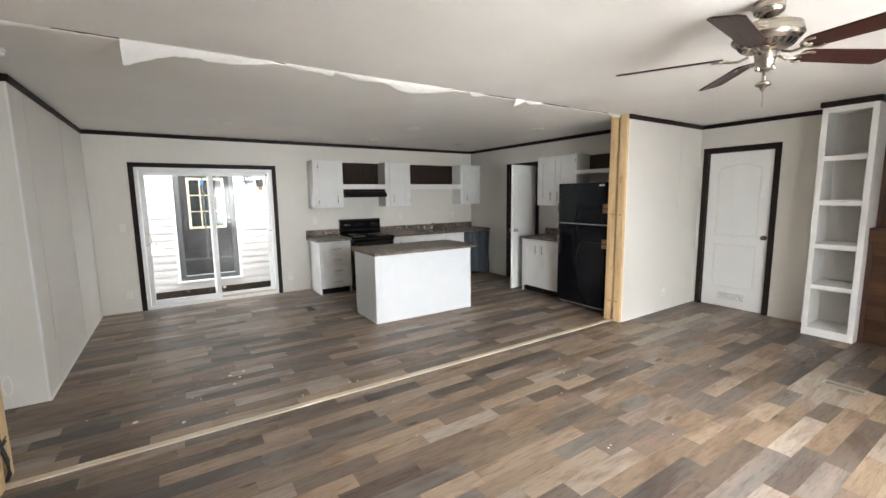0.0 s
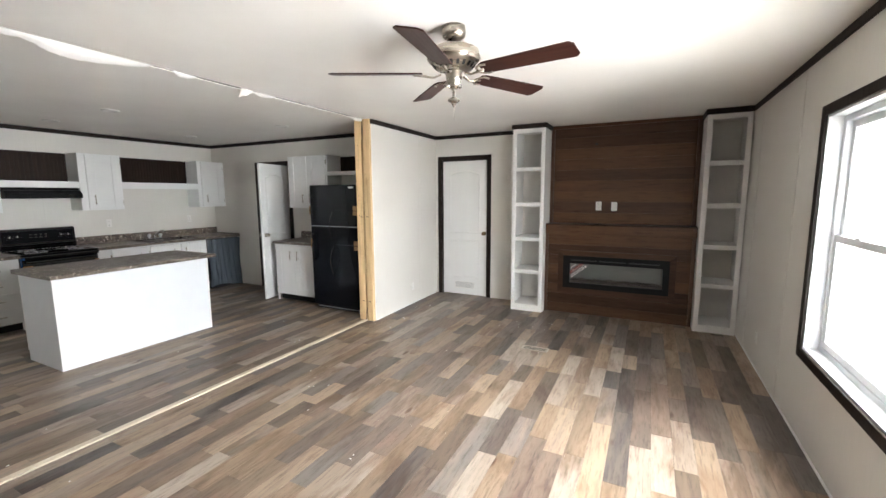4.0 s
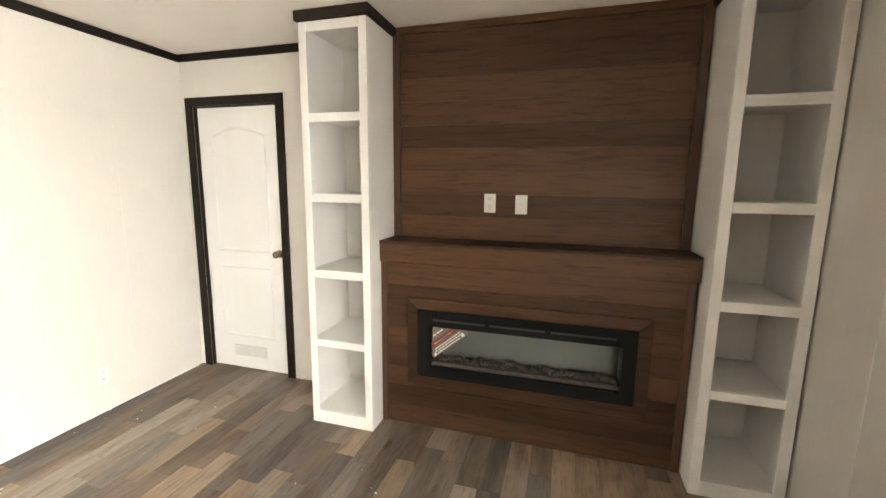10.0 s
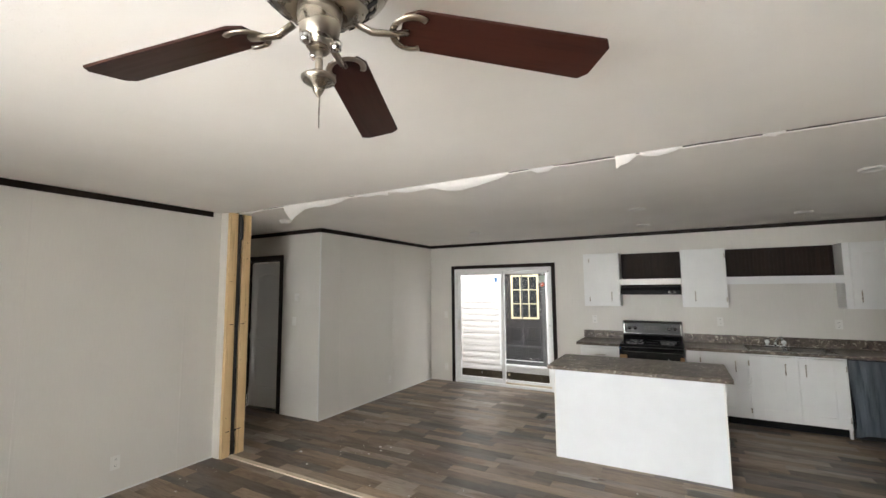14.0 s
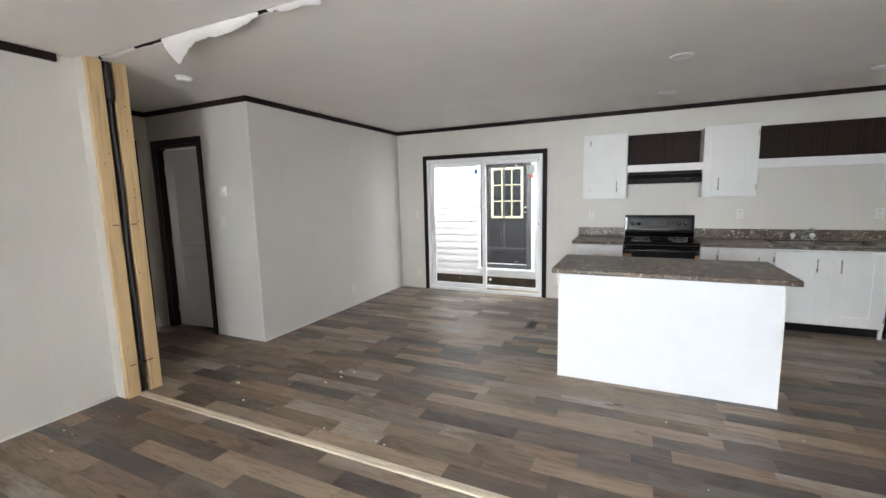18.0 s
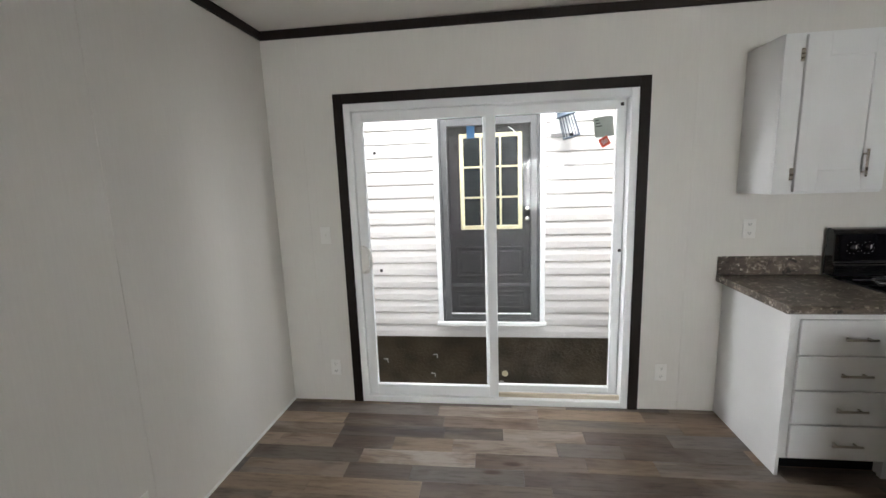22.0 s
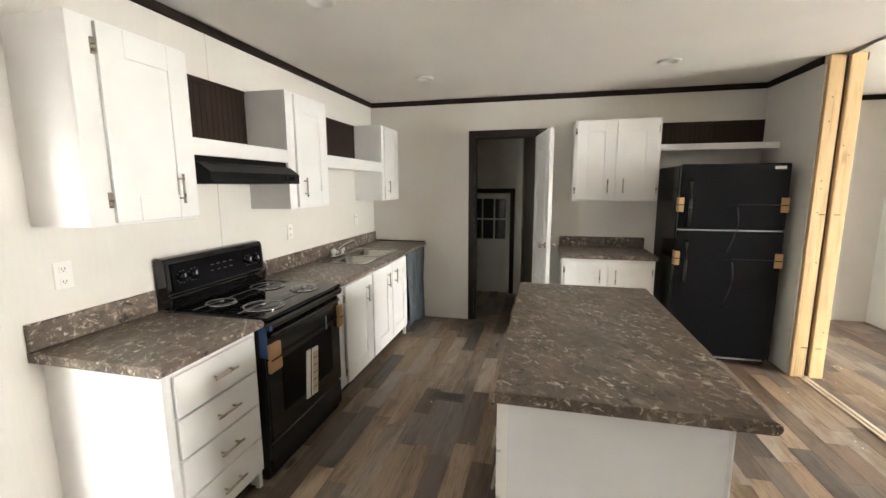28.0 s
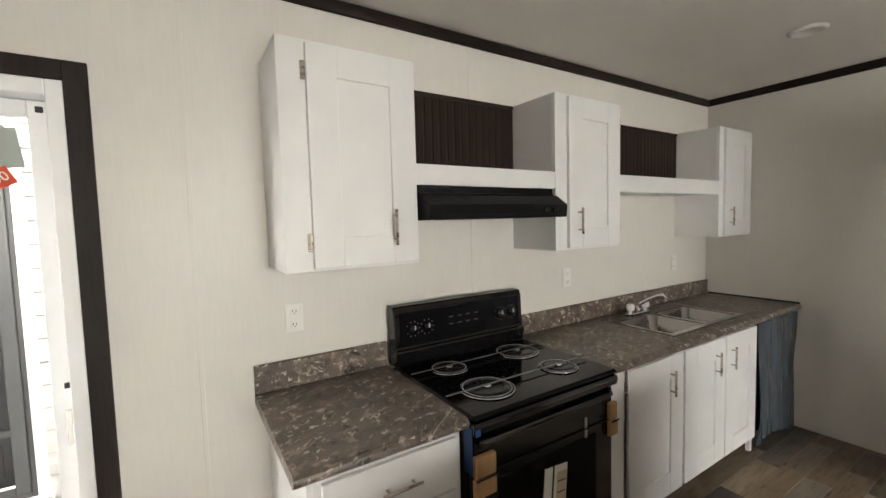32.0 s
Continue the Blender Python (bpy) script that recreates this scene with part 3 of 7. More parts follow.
structure(part("wall_joint_east", join(prism(along(END_E + 0.041, LIV_E + 0.1, face_s, 0, 0.012), "z", -0.12, TOP + 0.12), prism(along(END_E + 0.045, KIT_E + 0.1, face_n, -0.012, 0), "z", -0.12, TOP + 0.12), box(END_E + 0.115, LIV_E + 0.1, 3.013, MW_N - 0.03, -0.12, TOP + 0.12)), WALL), "off-white wallboard wall ending in bare studs")
structure(part("wall_joint_west", boxes([(HALL_W - 0.1, END_W - 0.041, MW_S, MW_S + 0.012, -0.12, TOP + 0.12), (HALL_W - 0.1, END_W - 0.045, MW_NW - 0.012, MW_NW, -0.12, TOP + 0.12), (HALL_W - 0.1, END_W - 0.09, MW_S + 0.012, MW_NW - 0.012, -0.12, TOP + 0.12)]), WALL), "off-white wallboard stub wall ending in bare studs")
# rooms that show through doorways
wall_y("wall_utility_east", UTIL_E, UTIL_E + 0.1, 5.615, NORTH, [(5.68, 6.28, 0.0, 1.46)], "grey wallboard wall of the utility room")
wall_y("wall_utility_far", 7.6, 7.7, MW_N, NORTH, [], "grey wallboard wall at the far end of the utility room")
wall_x("wall_utility_back", 5.515, 5.615, UTIL_E, 7.6, [], "grey wallboard return wall of the utility room", TOP + 0.12)
wall_x("wall_utility_south", 4.0, 4.1, KIT_E + 0.1, 7.6, [], "grey wallboard wall of the utility room")
wall_y("wall_bedroom_west", -4.4, -4.3, MW_N - 0.5, JOG + 2.0, [], "grey wallboard wall of the room past the hall")
# unseen opening added so that daylight reaches the room past the hall
wall_x("wall_bedroom_south", MW_N - 0.6, MW_N - 0.5, -4.4, HALL_W - 0.1, [(-4.25, -2.7, 0.6, 2.1)], "grey wallboard side wall past the hall, its opening added for light")
wall_x("wall_bath_north", JOG + 1.9, JOG + 2.0, -4.4, DINE_W - 0.1, [], "grey wallboard wall of the room past the hall door")
wall_x("wall_closet", 2.86, 2.96, LIV_E + 0.1, 7.7, [], "wallboard partition past the living room door")
wall_y("wall_bedroom_east", 7.7, 7.8, 1.0, 2.96, [], "wallboard partition past the living room door")
wall_x("wall_bedroom_cross", 1.0, 1.1, LIV_E + 0.1, 7.7, [], "wallboard partition past the living room door")

# ceilings of the two halves, with the open joint between them
JOINT = 3.085
rnd = random.Random(21)


def ragged(y, side, spread, far):
    """Outline of a ceiling half with a torn edge along the joint."""
    pts, x = [], 7.9
    while x > -4.5:
        pts.append((x, y + side * spread * rnd.random() ** 1.6))
        x -= rnd.uniform(0.02, 0.09)
    pts.append((-4.5, y))
    return pts + [(-4.5, far), (7.9, far)]


structure(part("ceiling_south", prism(ragged(JOINT - 0.016, -1, 0.008, SOUTH - 0.14), "z", TOP, TOP + 0.1), CEIL), "white stippled ceiling of the living room", "ceiling")
structure(part("ceiling_north", prism(ragged(JOINT + 0.022, 1, 0.016, NORTH + 0.13), "z", TOP, TOP + 0.006), CEIL), "white stippled ceiling of the kitchen and dining room", "ceiling")
# backing and closing board are dark to paint the deep joint's shade
structure(part("ceiling_north_backing", box(-4.5, 7.9, JOINT + 0.045, NORTH + 0.13, TOP + 0.0065, TOP + 0.1), SHADOWGAP), "backing over the kitchen ceiling, painted dark as joint shade", "ceiling")
structure(part("ceiling_joint", box(-4.5, 7.9, JOINT - 0.05, JOINT + 0.05, TOP + 0.1, TOP + 0.14), SHADOWGAP), "board closing the ceiling joint, painted dark as its shade", "ceiling")
structure(part("roof", boxes([(-4.6, 8.0, SOUTH - 0.3, NORTH + 0.16, TOP + 0.5, TOP + 0.6), (-4.6, 8.0, SOUTH - 0.14, SOUTH, TOP + 0.12, TOP + 0.5), (-4.6, 8.0, NORTH, NORTH + 0.13, TOP + 0.12, TOP + 0.5)]), FARWHITE), "flat closed roof over the home", "roof")
FLOOR = structure(part("floor", boxes([(-4.5, 7.9, SOUTH - 0.1, NORTH + 0.1, -0.12, -0.004)]), SHADOWGAP), "vinyl plank floor in mixed grey, brown and tan tones", "floor")


# crown and door trim, with mitred look: boards butt end to end
def crown(name, x0, x1, y0, y1):
    return structure(part(name, box(x0, x1, y0, y1, TOP - 0.055, TOP - 0.001, 0.003), ESPRESSO), "dark espresso crown moulding under the ceiling", "trim")


C = 0.018
crown("trim_crown", DINE_W, KIT_E, NORTH - C, NORTH)
crown("trim_crown", DINE_W, DINE_W + C, JOG - C, NORTH - C)
crown("trim_crown", HALL_W, DINE_W, JOG - C, JOG)
crown("trim_crown", HALL_W, HALL_W + C, MW_N, JOG - C)
crown("trim_crown", KIT_E - C, KIT_E, MW_N, NORTH - C)
for x0, x1, face, a, b in ((END_E + 0.06, KIT_E - C, face_n, 0, C), (END_E + 0.02, LIV_E, face_s, -C, 0)):
    structure(part("trim_crown", prism(along(x0, x1, face, a, b), "z", TOP - 0.055, TOP - 0.001, 0.002), ESPRESSO), "dark espresso crown moulding under the ceiling", "trim")
crown("trim_crown", LIV_E - C, LIV_E, 1.59, MW_S - C)
crown("trim_crown", LIV_W, 5.96, SOUTH, SOUTH + C)
crown("trim_crown", LIV_W, LIV_W + C, SOUTH + C, MW_S - 0.1)


def seam(x, y, axis, z0=0.0, z1=TOP - 0.055):
    """A thin cover strip on a wallboard joint; axis is the way the wall faces."""
    w, d = 0.0075, 0.0034
    dx, dy = {"+x": (d, 0), "-x": (-d, 0), "+y": (0, d), "-y": (0, -d)}[axis]
    b = box(x, x + dx, y - w, y + w, z0, z1, 0.001) if dx else box(x - w, x + w, y, y + dy, z0, z1, 0.001)
    structure(part("trim_seam", b, WALL), "wall-coloured cover strip on a wallboard seam", "trim")


for yy in (4.725, 5.972):
    seam(DINE_W, yy, "+x")
for yy in (0.3, 1.5, 2.66):
    seam(LIV_W, yy, "+x")
for xx in (4.35, 5.6, 0.9):
    seam(xx, SOUTH, "+y")
for xx in (-0.6, 1.82, 3.08):
    seam(xx, NORTH, "-y")
seam(5.9, face_s(5.9) + 0.001, "-y")
# light cover strip at the dining corner and along the wall feet
structure(part("trim_corner", boxes([(DINE_W - 0.012, DINE_W + 0.003, JOG - 0.003, JOG + 0.012, 0.0, TOP - 0.055)], 0.001), WHITED), "white corner bead on the wallboard corner", "trim")
for nm, b in (("baseboard", box(DINE_W, DINE_W + 0.008, JOG, NORTH, 0.0, 0.014)), ("baseboard", box(LIV_W, LIV_W + 0.008, SOUTH, MW_S, 0.0, 0.014)), ("baseboard", prism(along(END_E + 0.06, 6.40, face_s, -0.008, 0), "z", 0.0, 0.014)), ("baseboard", box(LIV_W, 5.96, SOUTH, SOUTH + 0.008, 0.0, 0.014))):
    structure(part(nm, b, WHITED), "thin light bead along the foot of the wall", "trim")


def casing_x(parent, hole, y, out, w=0.065, d=0.016, foot=0.0):
    """Dark casing round an opening in a wall along x; out is the way it stands proud."""
    a, b, c, e = hole
    y1 = y + out * d
    part("casing_side", box(a - w, a, y, y1, foot, e + w, 0.002), ESPRESSO, parent)
    part("casing_side", box(b, b + w, y, y1, foot, e + w, 0.002), ESPRESSO, parent)
    part("casing_head", box(a, b, y, y1, e, e + w, 0.002), ESPRESSO, parent)


def casing_y(parent, hole, x, out, w=0.065, d=0.016):
    a, b, c, e = hole
    x1 = x + out * d
    part("casing_side", box(x, x1, a - w, a, 0, e + w, 0.002), ESPRESSO, parent)
    part("casing_side", box(x, x1, b, b + w, 0, e + w, 0.002), ESPRESSO, parent)
    part("casing_head", box(x, x1, a, b, e, e + w, 0.002), ESPRESSO, parent)


def jamb_y(parent, hole, x0, x1, t=0.018):
    a, b, c, e = hole
    part("jamb", box(x0, x1, a, a + t, 0, e - t), ESPRESSO, parent)
    part("jamb", box(x0, x1, b - t, b, 0, e - t), ESPRESSO, parent)
    part("jamb", box(x0, x1, a, b, e - t, e), ESPRESSO, parent)


def jamb_x(parent, hole, y0, y1, t=0.018):
    a, b, c, e = hole
    part("jamb", box(a, a + t, y0, y1, 0, e - t), ESPRESSO, parent)
    part("jamb", box(b - t, b, y0, y1, 0, e - t), ESPRESSO, parent)
    part("jamb", box(a, b, y0, y1, e - t, e), ESPRESSO, parent)


def arch_panel(x0, x1, z0, z1, rise, y, proud):
    """A raised moulding loop with an arched head, in the plane y."""
    n = 10
    pts = [(x0, z0), (x1, z0)] + [(x1 + (x0 - x1) * i / n, z1 + rise * math.sin(math.pi * i / n)) for i in range(n + 1)]
    cx, cz = (x0 + x1) / 2, (z0 + z1) / 2
    inner = [(cx + (px - cx) * (1 - 0.05 / (x1 - x0) * 2 * 0.5), cz + (pz - cz) * (1 - 0.05 / (z1 - z0))) for px, pz in pts]
    bm = bmesh.new()
    o0 = [bm.verts.new((px, y, pz)) for px, pz in pts]
    m0 = [bm.verts.new(((px + qx) / 2, y - proud, (pz + qz) / 2)) for (px, pz), (qx, qz) in zip(pts, inner)]
    i0 = [bm.verts.new((px, y, pz)) for px, pz in inner]
    k = len(pts)
    for i in range(k):
        j = (i + 1) % k
        bm.faces.new((o0[i], o0[j], m0[j], m0[i]))
        bm.faces.new((m0[i], m0[j], i0[j], i0[i]))
    bmesh.ops.recalc_face_normals(bm, faces=bm.faces[:])
    return bm


def door_leaf(w, h, parent, vent=False, knob_x=None, knob_mat=None, both=True):
    """A two-panel moulded leaf, 35 mm thick, front at y=0 facing -y, foot at z=0.006."""
    d = part("leaf", box(0, w, 0, 0.035, 0.006, h, 0.002), WHITED, parent)
    m = 0.115
    for y, s in ((0.0, 1), (0.035, -1)):
        top = arch_panel(m, w - m, h * 0.47, h - 0.20, 0.055, y - 0.0005 * s, 0.006 * s)
        low = arch_panel(m, w - m, 0.28, h * 0.47 - 0.11, 0.0, y - 0.0005 * s, 0.006 * s)
        part("panel_moulding", top, WHITED, d)
        part("panel_moulding", low, WHITED, d)
    if vent:
        gr = part("air_grille", box(w * 0.27, w * 0.73, -0.006, 0.0, 0.10, 0.215, 0.002), PLATE, d, "white louvred air grille")
        # grey sheet gives the gaps between the louvres a painted shade
        part("grille_shadow", box(w * 0.29, w * 0.71, -0.0075, -0.0055, 0.112, 0.204), STRAP, gr)
        for i in range(8):
            z = 0.113 + i * 0.0115
            part("louvre", box(w * 0.29, w * 0.71, -0.012, -0.007, z, z + 0.006), PLATE, gr)
    if knob_x is not None:
        for y, s in ((0.0, -1), (0.035, 1)):
            prof = [(0.030, 0.0), (0.031, 0.004 * s), (0.012, 0.010 * s), (0.011, 0.030 * s), (0.026, 0.040 * s), (0.028, 0.055 * s), (0.018, 0.066 * s), (0.004, 0.068 * s)]
            part("door_knob", lathe(prof, (knob_x, y, 1.0), 16, "y"), knob_mat or NICKEL, d, "round metal door knob", True)
    return d


# ---- living room door ----
dl = tagged(new("door_1"), "white two-panel interior door with arched top and dark casing", "door", kind="structure")
casing_y(dl, DOOR_L, LIV_E, -1)
jamb_y(dl, DOOR_L, LIV_E, LIV_E + 0.1, 0.006)
HERE[0] = pose(LIV_E + 0.028, 2.89 - 0.008, 0, 0, 0, -90)
door_leaf(0.749, 2.118, dl, True, 0.705, BRASS)
HERE[0] = Matrix.Identity(4)

# ---- pantry door, swung open into the kitchen ----
dp = tagged(new("door_2"), "white panelled pantry door standing open against the counter", "door", kind="structure")
casing_y(dp, PANTRY, KIT_E, -1)
jamb_y(dp, PANTRY, KIT_E, KIT_E + 0.1)
HERE[0] = pose(KIT_E - 0.02, 5.305, 0, 0, 0, 192) @ pose(0, -0.0175, 0)
door_leaf(0.675, 2.085, dp, False, 0.615, NICKEL)
part("air_grille", box(0.17, 0.50, -0.006, -0.0005, 0.18, 0.62, 0.002), PLATE, dp, "white louvred air grille")
HERE[0] = Matrix.Identity(4)

# ---- hall doors ----
dh = tagged(new("door_3"), "white panelled hall door nearly closed in a dark casing", "door", kind="structure")
casing_x(dh, HDOOR, JOG, -1)
jamb_x(dh, HDOOR, JOG, JOG + 0.1)
HERE[0] = pose(HDOOR[0] + 0.02, JOG + 0.07, 0, 0, 0, 5)
leaf = door_leaf(0.68, 2.08, dh, False, 0.63, NICKEL)
for z in (0.22, 1.02, 1.85):
    part("hinge", lathe([(0.007, -0.045), (0.007, 0.045)], (-0.004, -0.004, z), 8), NICKEL, leaf)
HERE[0] = Matrix.Identity(4)
dh2 = tagged(new("door_4"), "dark cased open doorway at the hall's end", "doorway", kind="structure")
casing_y(dh2, HDOOR2, HALL_W, 1)
jamb_y(dh2, HDOOR2, HALL_W - 0.1, HALL_W)

# low built-in seen through the hall doorway
bench = thing("low_cabinet", (-3.95, 3.7, 0), "low warm wooden cabinet with dark rails on a white plinth", "cabinet")
part("plinth", box(-4.3, -3.62, 3.0, 5.4, 0, 0.27, 0.004), WHITED, bench)
part("front", box(-4.3, -3.65, 3.0, 5.4, 0.33, 0.58, 0.004), OAK, bench)
part("rail", box(-4.3, -3.61, 3.0, 5.4, 0.27, 0.33, 0.003), ESPRESSO, bench)
part("rail", box(-4.3, -3.61, 3.0, 5.4, 0.58, 0.66, 0.003), ESPRESSO, bench)

# ---- utility room ----
ud = thing("utility_door", (6.86, 5.9, 0), "white half-height utility door with a paned upper light and dark casing", "door")
leaf = part("leaf", box(6.865, 6.90, 5.685, 6.275, 0.01, 1.445, 0.002), WHITED, ud)
part("casing_side", box(UTIL_E - 0.015, UTIL_E, 5.615, 5.68, 0, 1.525, 0.002), ESPRESSO, ud)
part("casing_side", box(UTIL_E - 0.015, UTIL_E, 6.28, 6.345, 0, 1.525, 0.002), ESPRESSO, ud)
part("casing_head", box(UTIL_E - 0.015, UTIL_E, 5.68, 6.28, 1.46, 1.525, 0.002), ESPRESSO, ud)
part("light", box(6.858, 6.864, 5.73, 6.23, 0.80, 1.38), DARKGLASS, leaf, "dark glass upper light")
for b in ((5.725, 5.745, 0.78, 1.40), (6.215, 6.235, 0.78, 1.40), (5.895, 5.915, 0.80, 1.38), (6.07, 6.085, 0.80, 1.38)):
    part("muntin", box(6.846, 6.860, b[0], b[1], b[2], b[3]), WHITED, leaf)
for z in (0.78, 1.08, 1.38):
    part("muntin", box(6.845, 6.861, 5.725, 6.235, z, z + 0.018), WHITED, leaf)

# ---- bare stud ends of the joint wall ----
def stud(x0, x1, y0, y1, label):
    s = tagged(part("wall_stud", box(x0, x1, y0, y1, 0.0, TOP - 0.002, 0.004), PINE), label, "stud", "bare studs at the joint wall's ends")
    return s


for e, s, ms, mn, w, back in ((END_E, 1, face_s(END_E), face_n(END_E) - 0.004, 0.098, 0.0), (END_W, -1, MW_S, MW_NW, 0.095, 0.0)):
    es = e + s * back
    near_stud = stud(es, es + s * 0.04, ms + 0.003, ms + 0.003 + w, "bare yellow pine stud at the open wall end")
    far_stud = stud(e + s * 0.004, e + s * 0.044, mn - 0.003 - w, mn - 0.003, "bare yellow pine stud at the open wall end")
    host = bpy.data.objects["wall_joint_east" if s > 0 else "wall_joint_west"]
    part("joint_gap", box(es + s * 0.045, es + s * 0.085, ms + 0.02, mn - 0.02, 0, TOP), SHADOWGAP, host)
    part("board_edge", box(es + s * 0.04, es + s * 0.043, ms, ms + 0.0095, 0.0, TOP - 0.06), PAPER, host)
    part("board_edge", box(e + s * 0.044, e + s * 0.047, mn - 0.0095, mn, 0.0, TOP - 0.06), PAPER, host)
    rnd = random.Random(5)
    for q in range(9):
        z, near = rnd.uniform(0.1, 2.4), rnd.random() < 0.5
        y = ms + 0.01 + w * rnd.choice((0.3, 0.7)) if near else mn - 0.02 - w * rnd.choice((0.25, 0.6))
        part("nail_head", lathe([(0.0045, 0.0), (0.0045, -0.002 * s)], (es if near else e + s * 0.004, y, z), 8, "x"), BLACKM, near_stud if near else far_stud)
    for z in (0.25, 1.33):
        for y in (ms + 0.06, mn - 0.075):
            part("stud_mark", box((es if y < ms + 0.07 else e) - s * 0.0012, (es if y < ms + 0.07 else e) + s * 0.0055, y - 0.02, y + 0.02, z, z + 0.007), FPWOODZ, near_stud if y < ms + 0.07 else far_stud, "short dark saw mark")
GC = MW_S + 0.130
cable = [(END_W - 0.004, GC + 0.006, 0.02), (END_W + 0.012, GC, 0.06), (END_W + 0.012, GC, 0.14)] + [(END_W - 0.008 - 0.004 * math.sin(i), GC + 0.005 * math.sin(i * 0.7), 0.24 + 0.12 * i) for i in range(18)]
tagged(part("cable", tube(cable, 0.011, 6), RUBBER), "black cable running up the gap between studs", "cable")
tagged(part("cable", tube([(END_E - 0.005, 3.087, 0.02), (END_E - 0.003, 3.087, 0.1), (END_E + 0.02, 3.087, 0.16)], 0.004, 6), RUBBER), "short black cable end at the foot of the studs", "cable")
tagged(part("foam_plug", lathe([(0.003, 2.34), (0.006, 2.36), (0.007, 2.46), (0.004, 2.50)], (END_E + 0.022, 3.087, 0), 8), RUBBER, smooth=True), "dark foam plug stuffed between the studs", "insulation")
tagged(part("foam_plug", lathe([(0.014, 2.23), (0.024, 2.25), (0.025, 2.42), (0.014, 2.50)], (END_W + 0.004, GC - 0.004, 0), 10), RUBBER, smooth=True), "black foam plug stuffed between the studs", "insulation")
tagged(part("cable_clip", box(END_W - 0.002, END_W + 0.016, GC - 0.03, GC + 0.02, 0.245, 0.262, 0.003), RUBBER), "black cable clip low on the studs", "clip")
tagged(part("wire_loop", tube([(END_W + 0.02 + 0.02 * math.sin(a), MW_NW + 0.004, 0.53 - 0.07 * math.cos(a) * 0.9) for a in [i * 0.5 for i in range(13)]], 0.002, 5), PAPER), "thin pale wire loop hanging by the stud", "cable")

# ---- floor joint strip ----
strip = thing("joint_strip", (2, JOINT, 0), "two raw wood strips covering the floor joint", "floor strip")
part("strip", box(END_W - 0.02, END_E + 0.02, JOINT - 0.008, JOINT + 0.020, -0.004, 0.010, 0.002), PINEX, strip)
part("strip", box(END_W - 0.02, END_E + 0.02, JOINT + 0.027, JOINT + 0.050, -0.004, 0.007, 0.002), PINEX, strip)


# ---- torn paper along the ceiling joint ----
def torn(x0, x1, drops, lean, seed):
    """A thin torn flap hanging from the ceiling joint: drops at even steps along it."""
    rnd = random.Random(seed)
    n = max(8, int((x1 - x0) / 0.02))
    bm = bmesh.new()
    rows = []
    for i in range(n + 1):
        u = i / n
        k = u * (len(drops) - 1)
        j = min(int(k), len(drops) - 2)
        d = drops[j] + (drops[j + 1] - drops[j]) * (k - j) + rnd.uniform(-0.004, 0.004)
        d = max(0.004, d)
        x = x0 + (x1 - x0) * u
        rows.append([(x, JOINT - 0.018 + 0.003 * q + lean * 1.5 * d * (q / 3) ** 1.4, TOP - 0.001 - d * (q / 3) ** 0.8) for q in range(4)])
    for shift in (0.0, 0.0022):
        g = [[bm.verts.new((x, y + shift, z)) for x, y, z in r] for r in rows]
        for a, b in zip(g, g[1:]):
            for q in range(3):
                bm.faces.new((a[q], b[q], b[q + 1], a[q + 1]))
    bmesh.ops.recalc_face_normals(bm, faces=bm.faces[:])
    return tagged(part("torn_paper", bm, TORN, smooth=True), "torn white ceiling paper flap hanging at the joint", "torn paper", "torn ceiling paper")


for i, (a, b, dr, ln) in enumerate((
        (-0.74, -0.35, (0.01, 0.02, 0.012, 0.006), 0.6), (-0.06, 0.78, (0.125, 0.085, 0.05, 0.04, 0.05, 0.045, 0.03, 0.006), 0.5),
        (0.85, 1.2, (0.006, 0.022, 0.02, 0.028), 0.6), (1.17, 2.28, (0.008, 0.016, 0.03, 0.026, 0.022, 0.05, 0.062, 0.058, 0.044, 0.028, 0.006), 0.7),
        (2.43, 2.60, (0.006, 0.03, 0.026, 0.006), 0.6), (2.99, 3.11, (0.07, 0.05, 0.045, 0.035, 0.012), 0.3), (3.13, 3.36, (0.008, 0.03, 0.02, 0.006), 0.6),
        (3.74, 3.84, (0.006, 0.018, 0.006), 0.5), (4.42, 4.68, (0.006, 0.022, 0.03, 0.022), 0.6))):
    torn(a, b, dr, ln, i)

# ---- sliding glass door ----
sd = tagged(new("door_5"), "white vinyl sliding glass door with dark casing", "sliding door", kind="structure")
casing_x(sd, SL, NORTH, -1, 0.062, 0.018)
a, b, c, e = SL
Y0, Y1 = NORTH - 0.012, NORTH + 0.125
for nm, bb in (("frame_side", (a, a + 0.045, Y0, Y1, 0, e)), ("frame_side", (b - 0.045, b, Y0, Y1, 0, e)), ("frame_head", (a + 0.045, b - 0.045, Y0, Y1, e - 0.05, e)), ("frame_sill", (a + 0.045, b - 0.045, Y0, Y1, 0, 0.045))):
    part(nm, box(*bb, 0.003), PVC, sd)
part("track", box(0.62, b - 0.045, NORTH + 0.02, NORTH + 0.034, 0.045, 0.075), PINEX, sd, "pale track strip on the sill")
part("track", box(0.62, b - 0.045, NORTH + 0.05, NORTH + 0.06, 0.045, 0.068), PVC, sd)


def sash(x0, x1, y0, y1, z0, z1, w, foot, name):
    s = part(name, boxes([(x0, x0 + w, y0, y1, z0, z1), (x1 - w, x1, y0, y1, z0, z1), (x0 + w, x1 - w, y0, y1, z1 - w, z1), (x0 + w, x1 - w, y0, y1, z0, z0 + foot)], 0.003), PVC, sd)
    g = part("pane", box(x0 + w, x1 - w, (y0 + y1) / 2 - 0.003, (y0 + y1) / 2 + 0.003, z0 + foot, z1 - w), DOORGLASS, s)
    g.visible_shadow = False
    return s


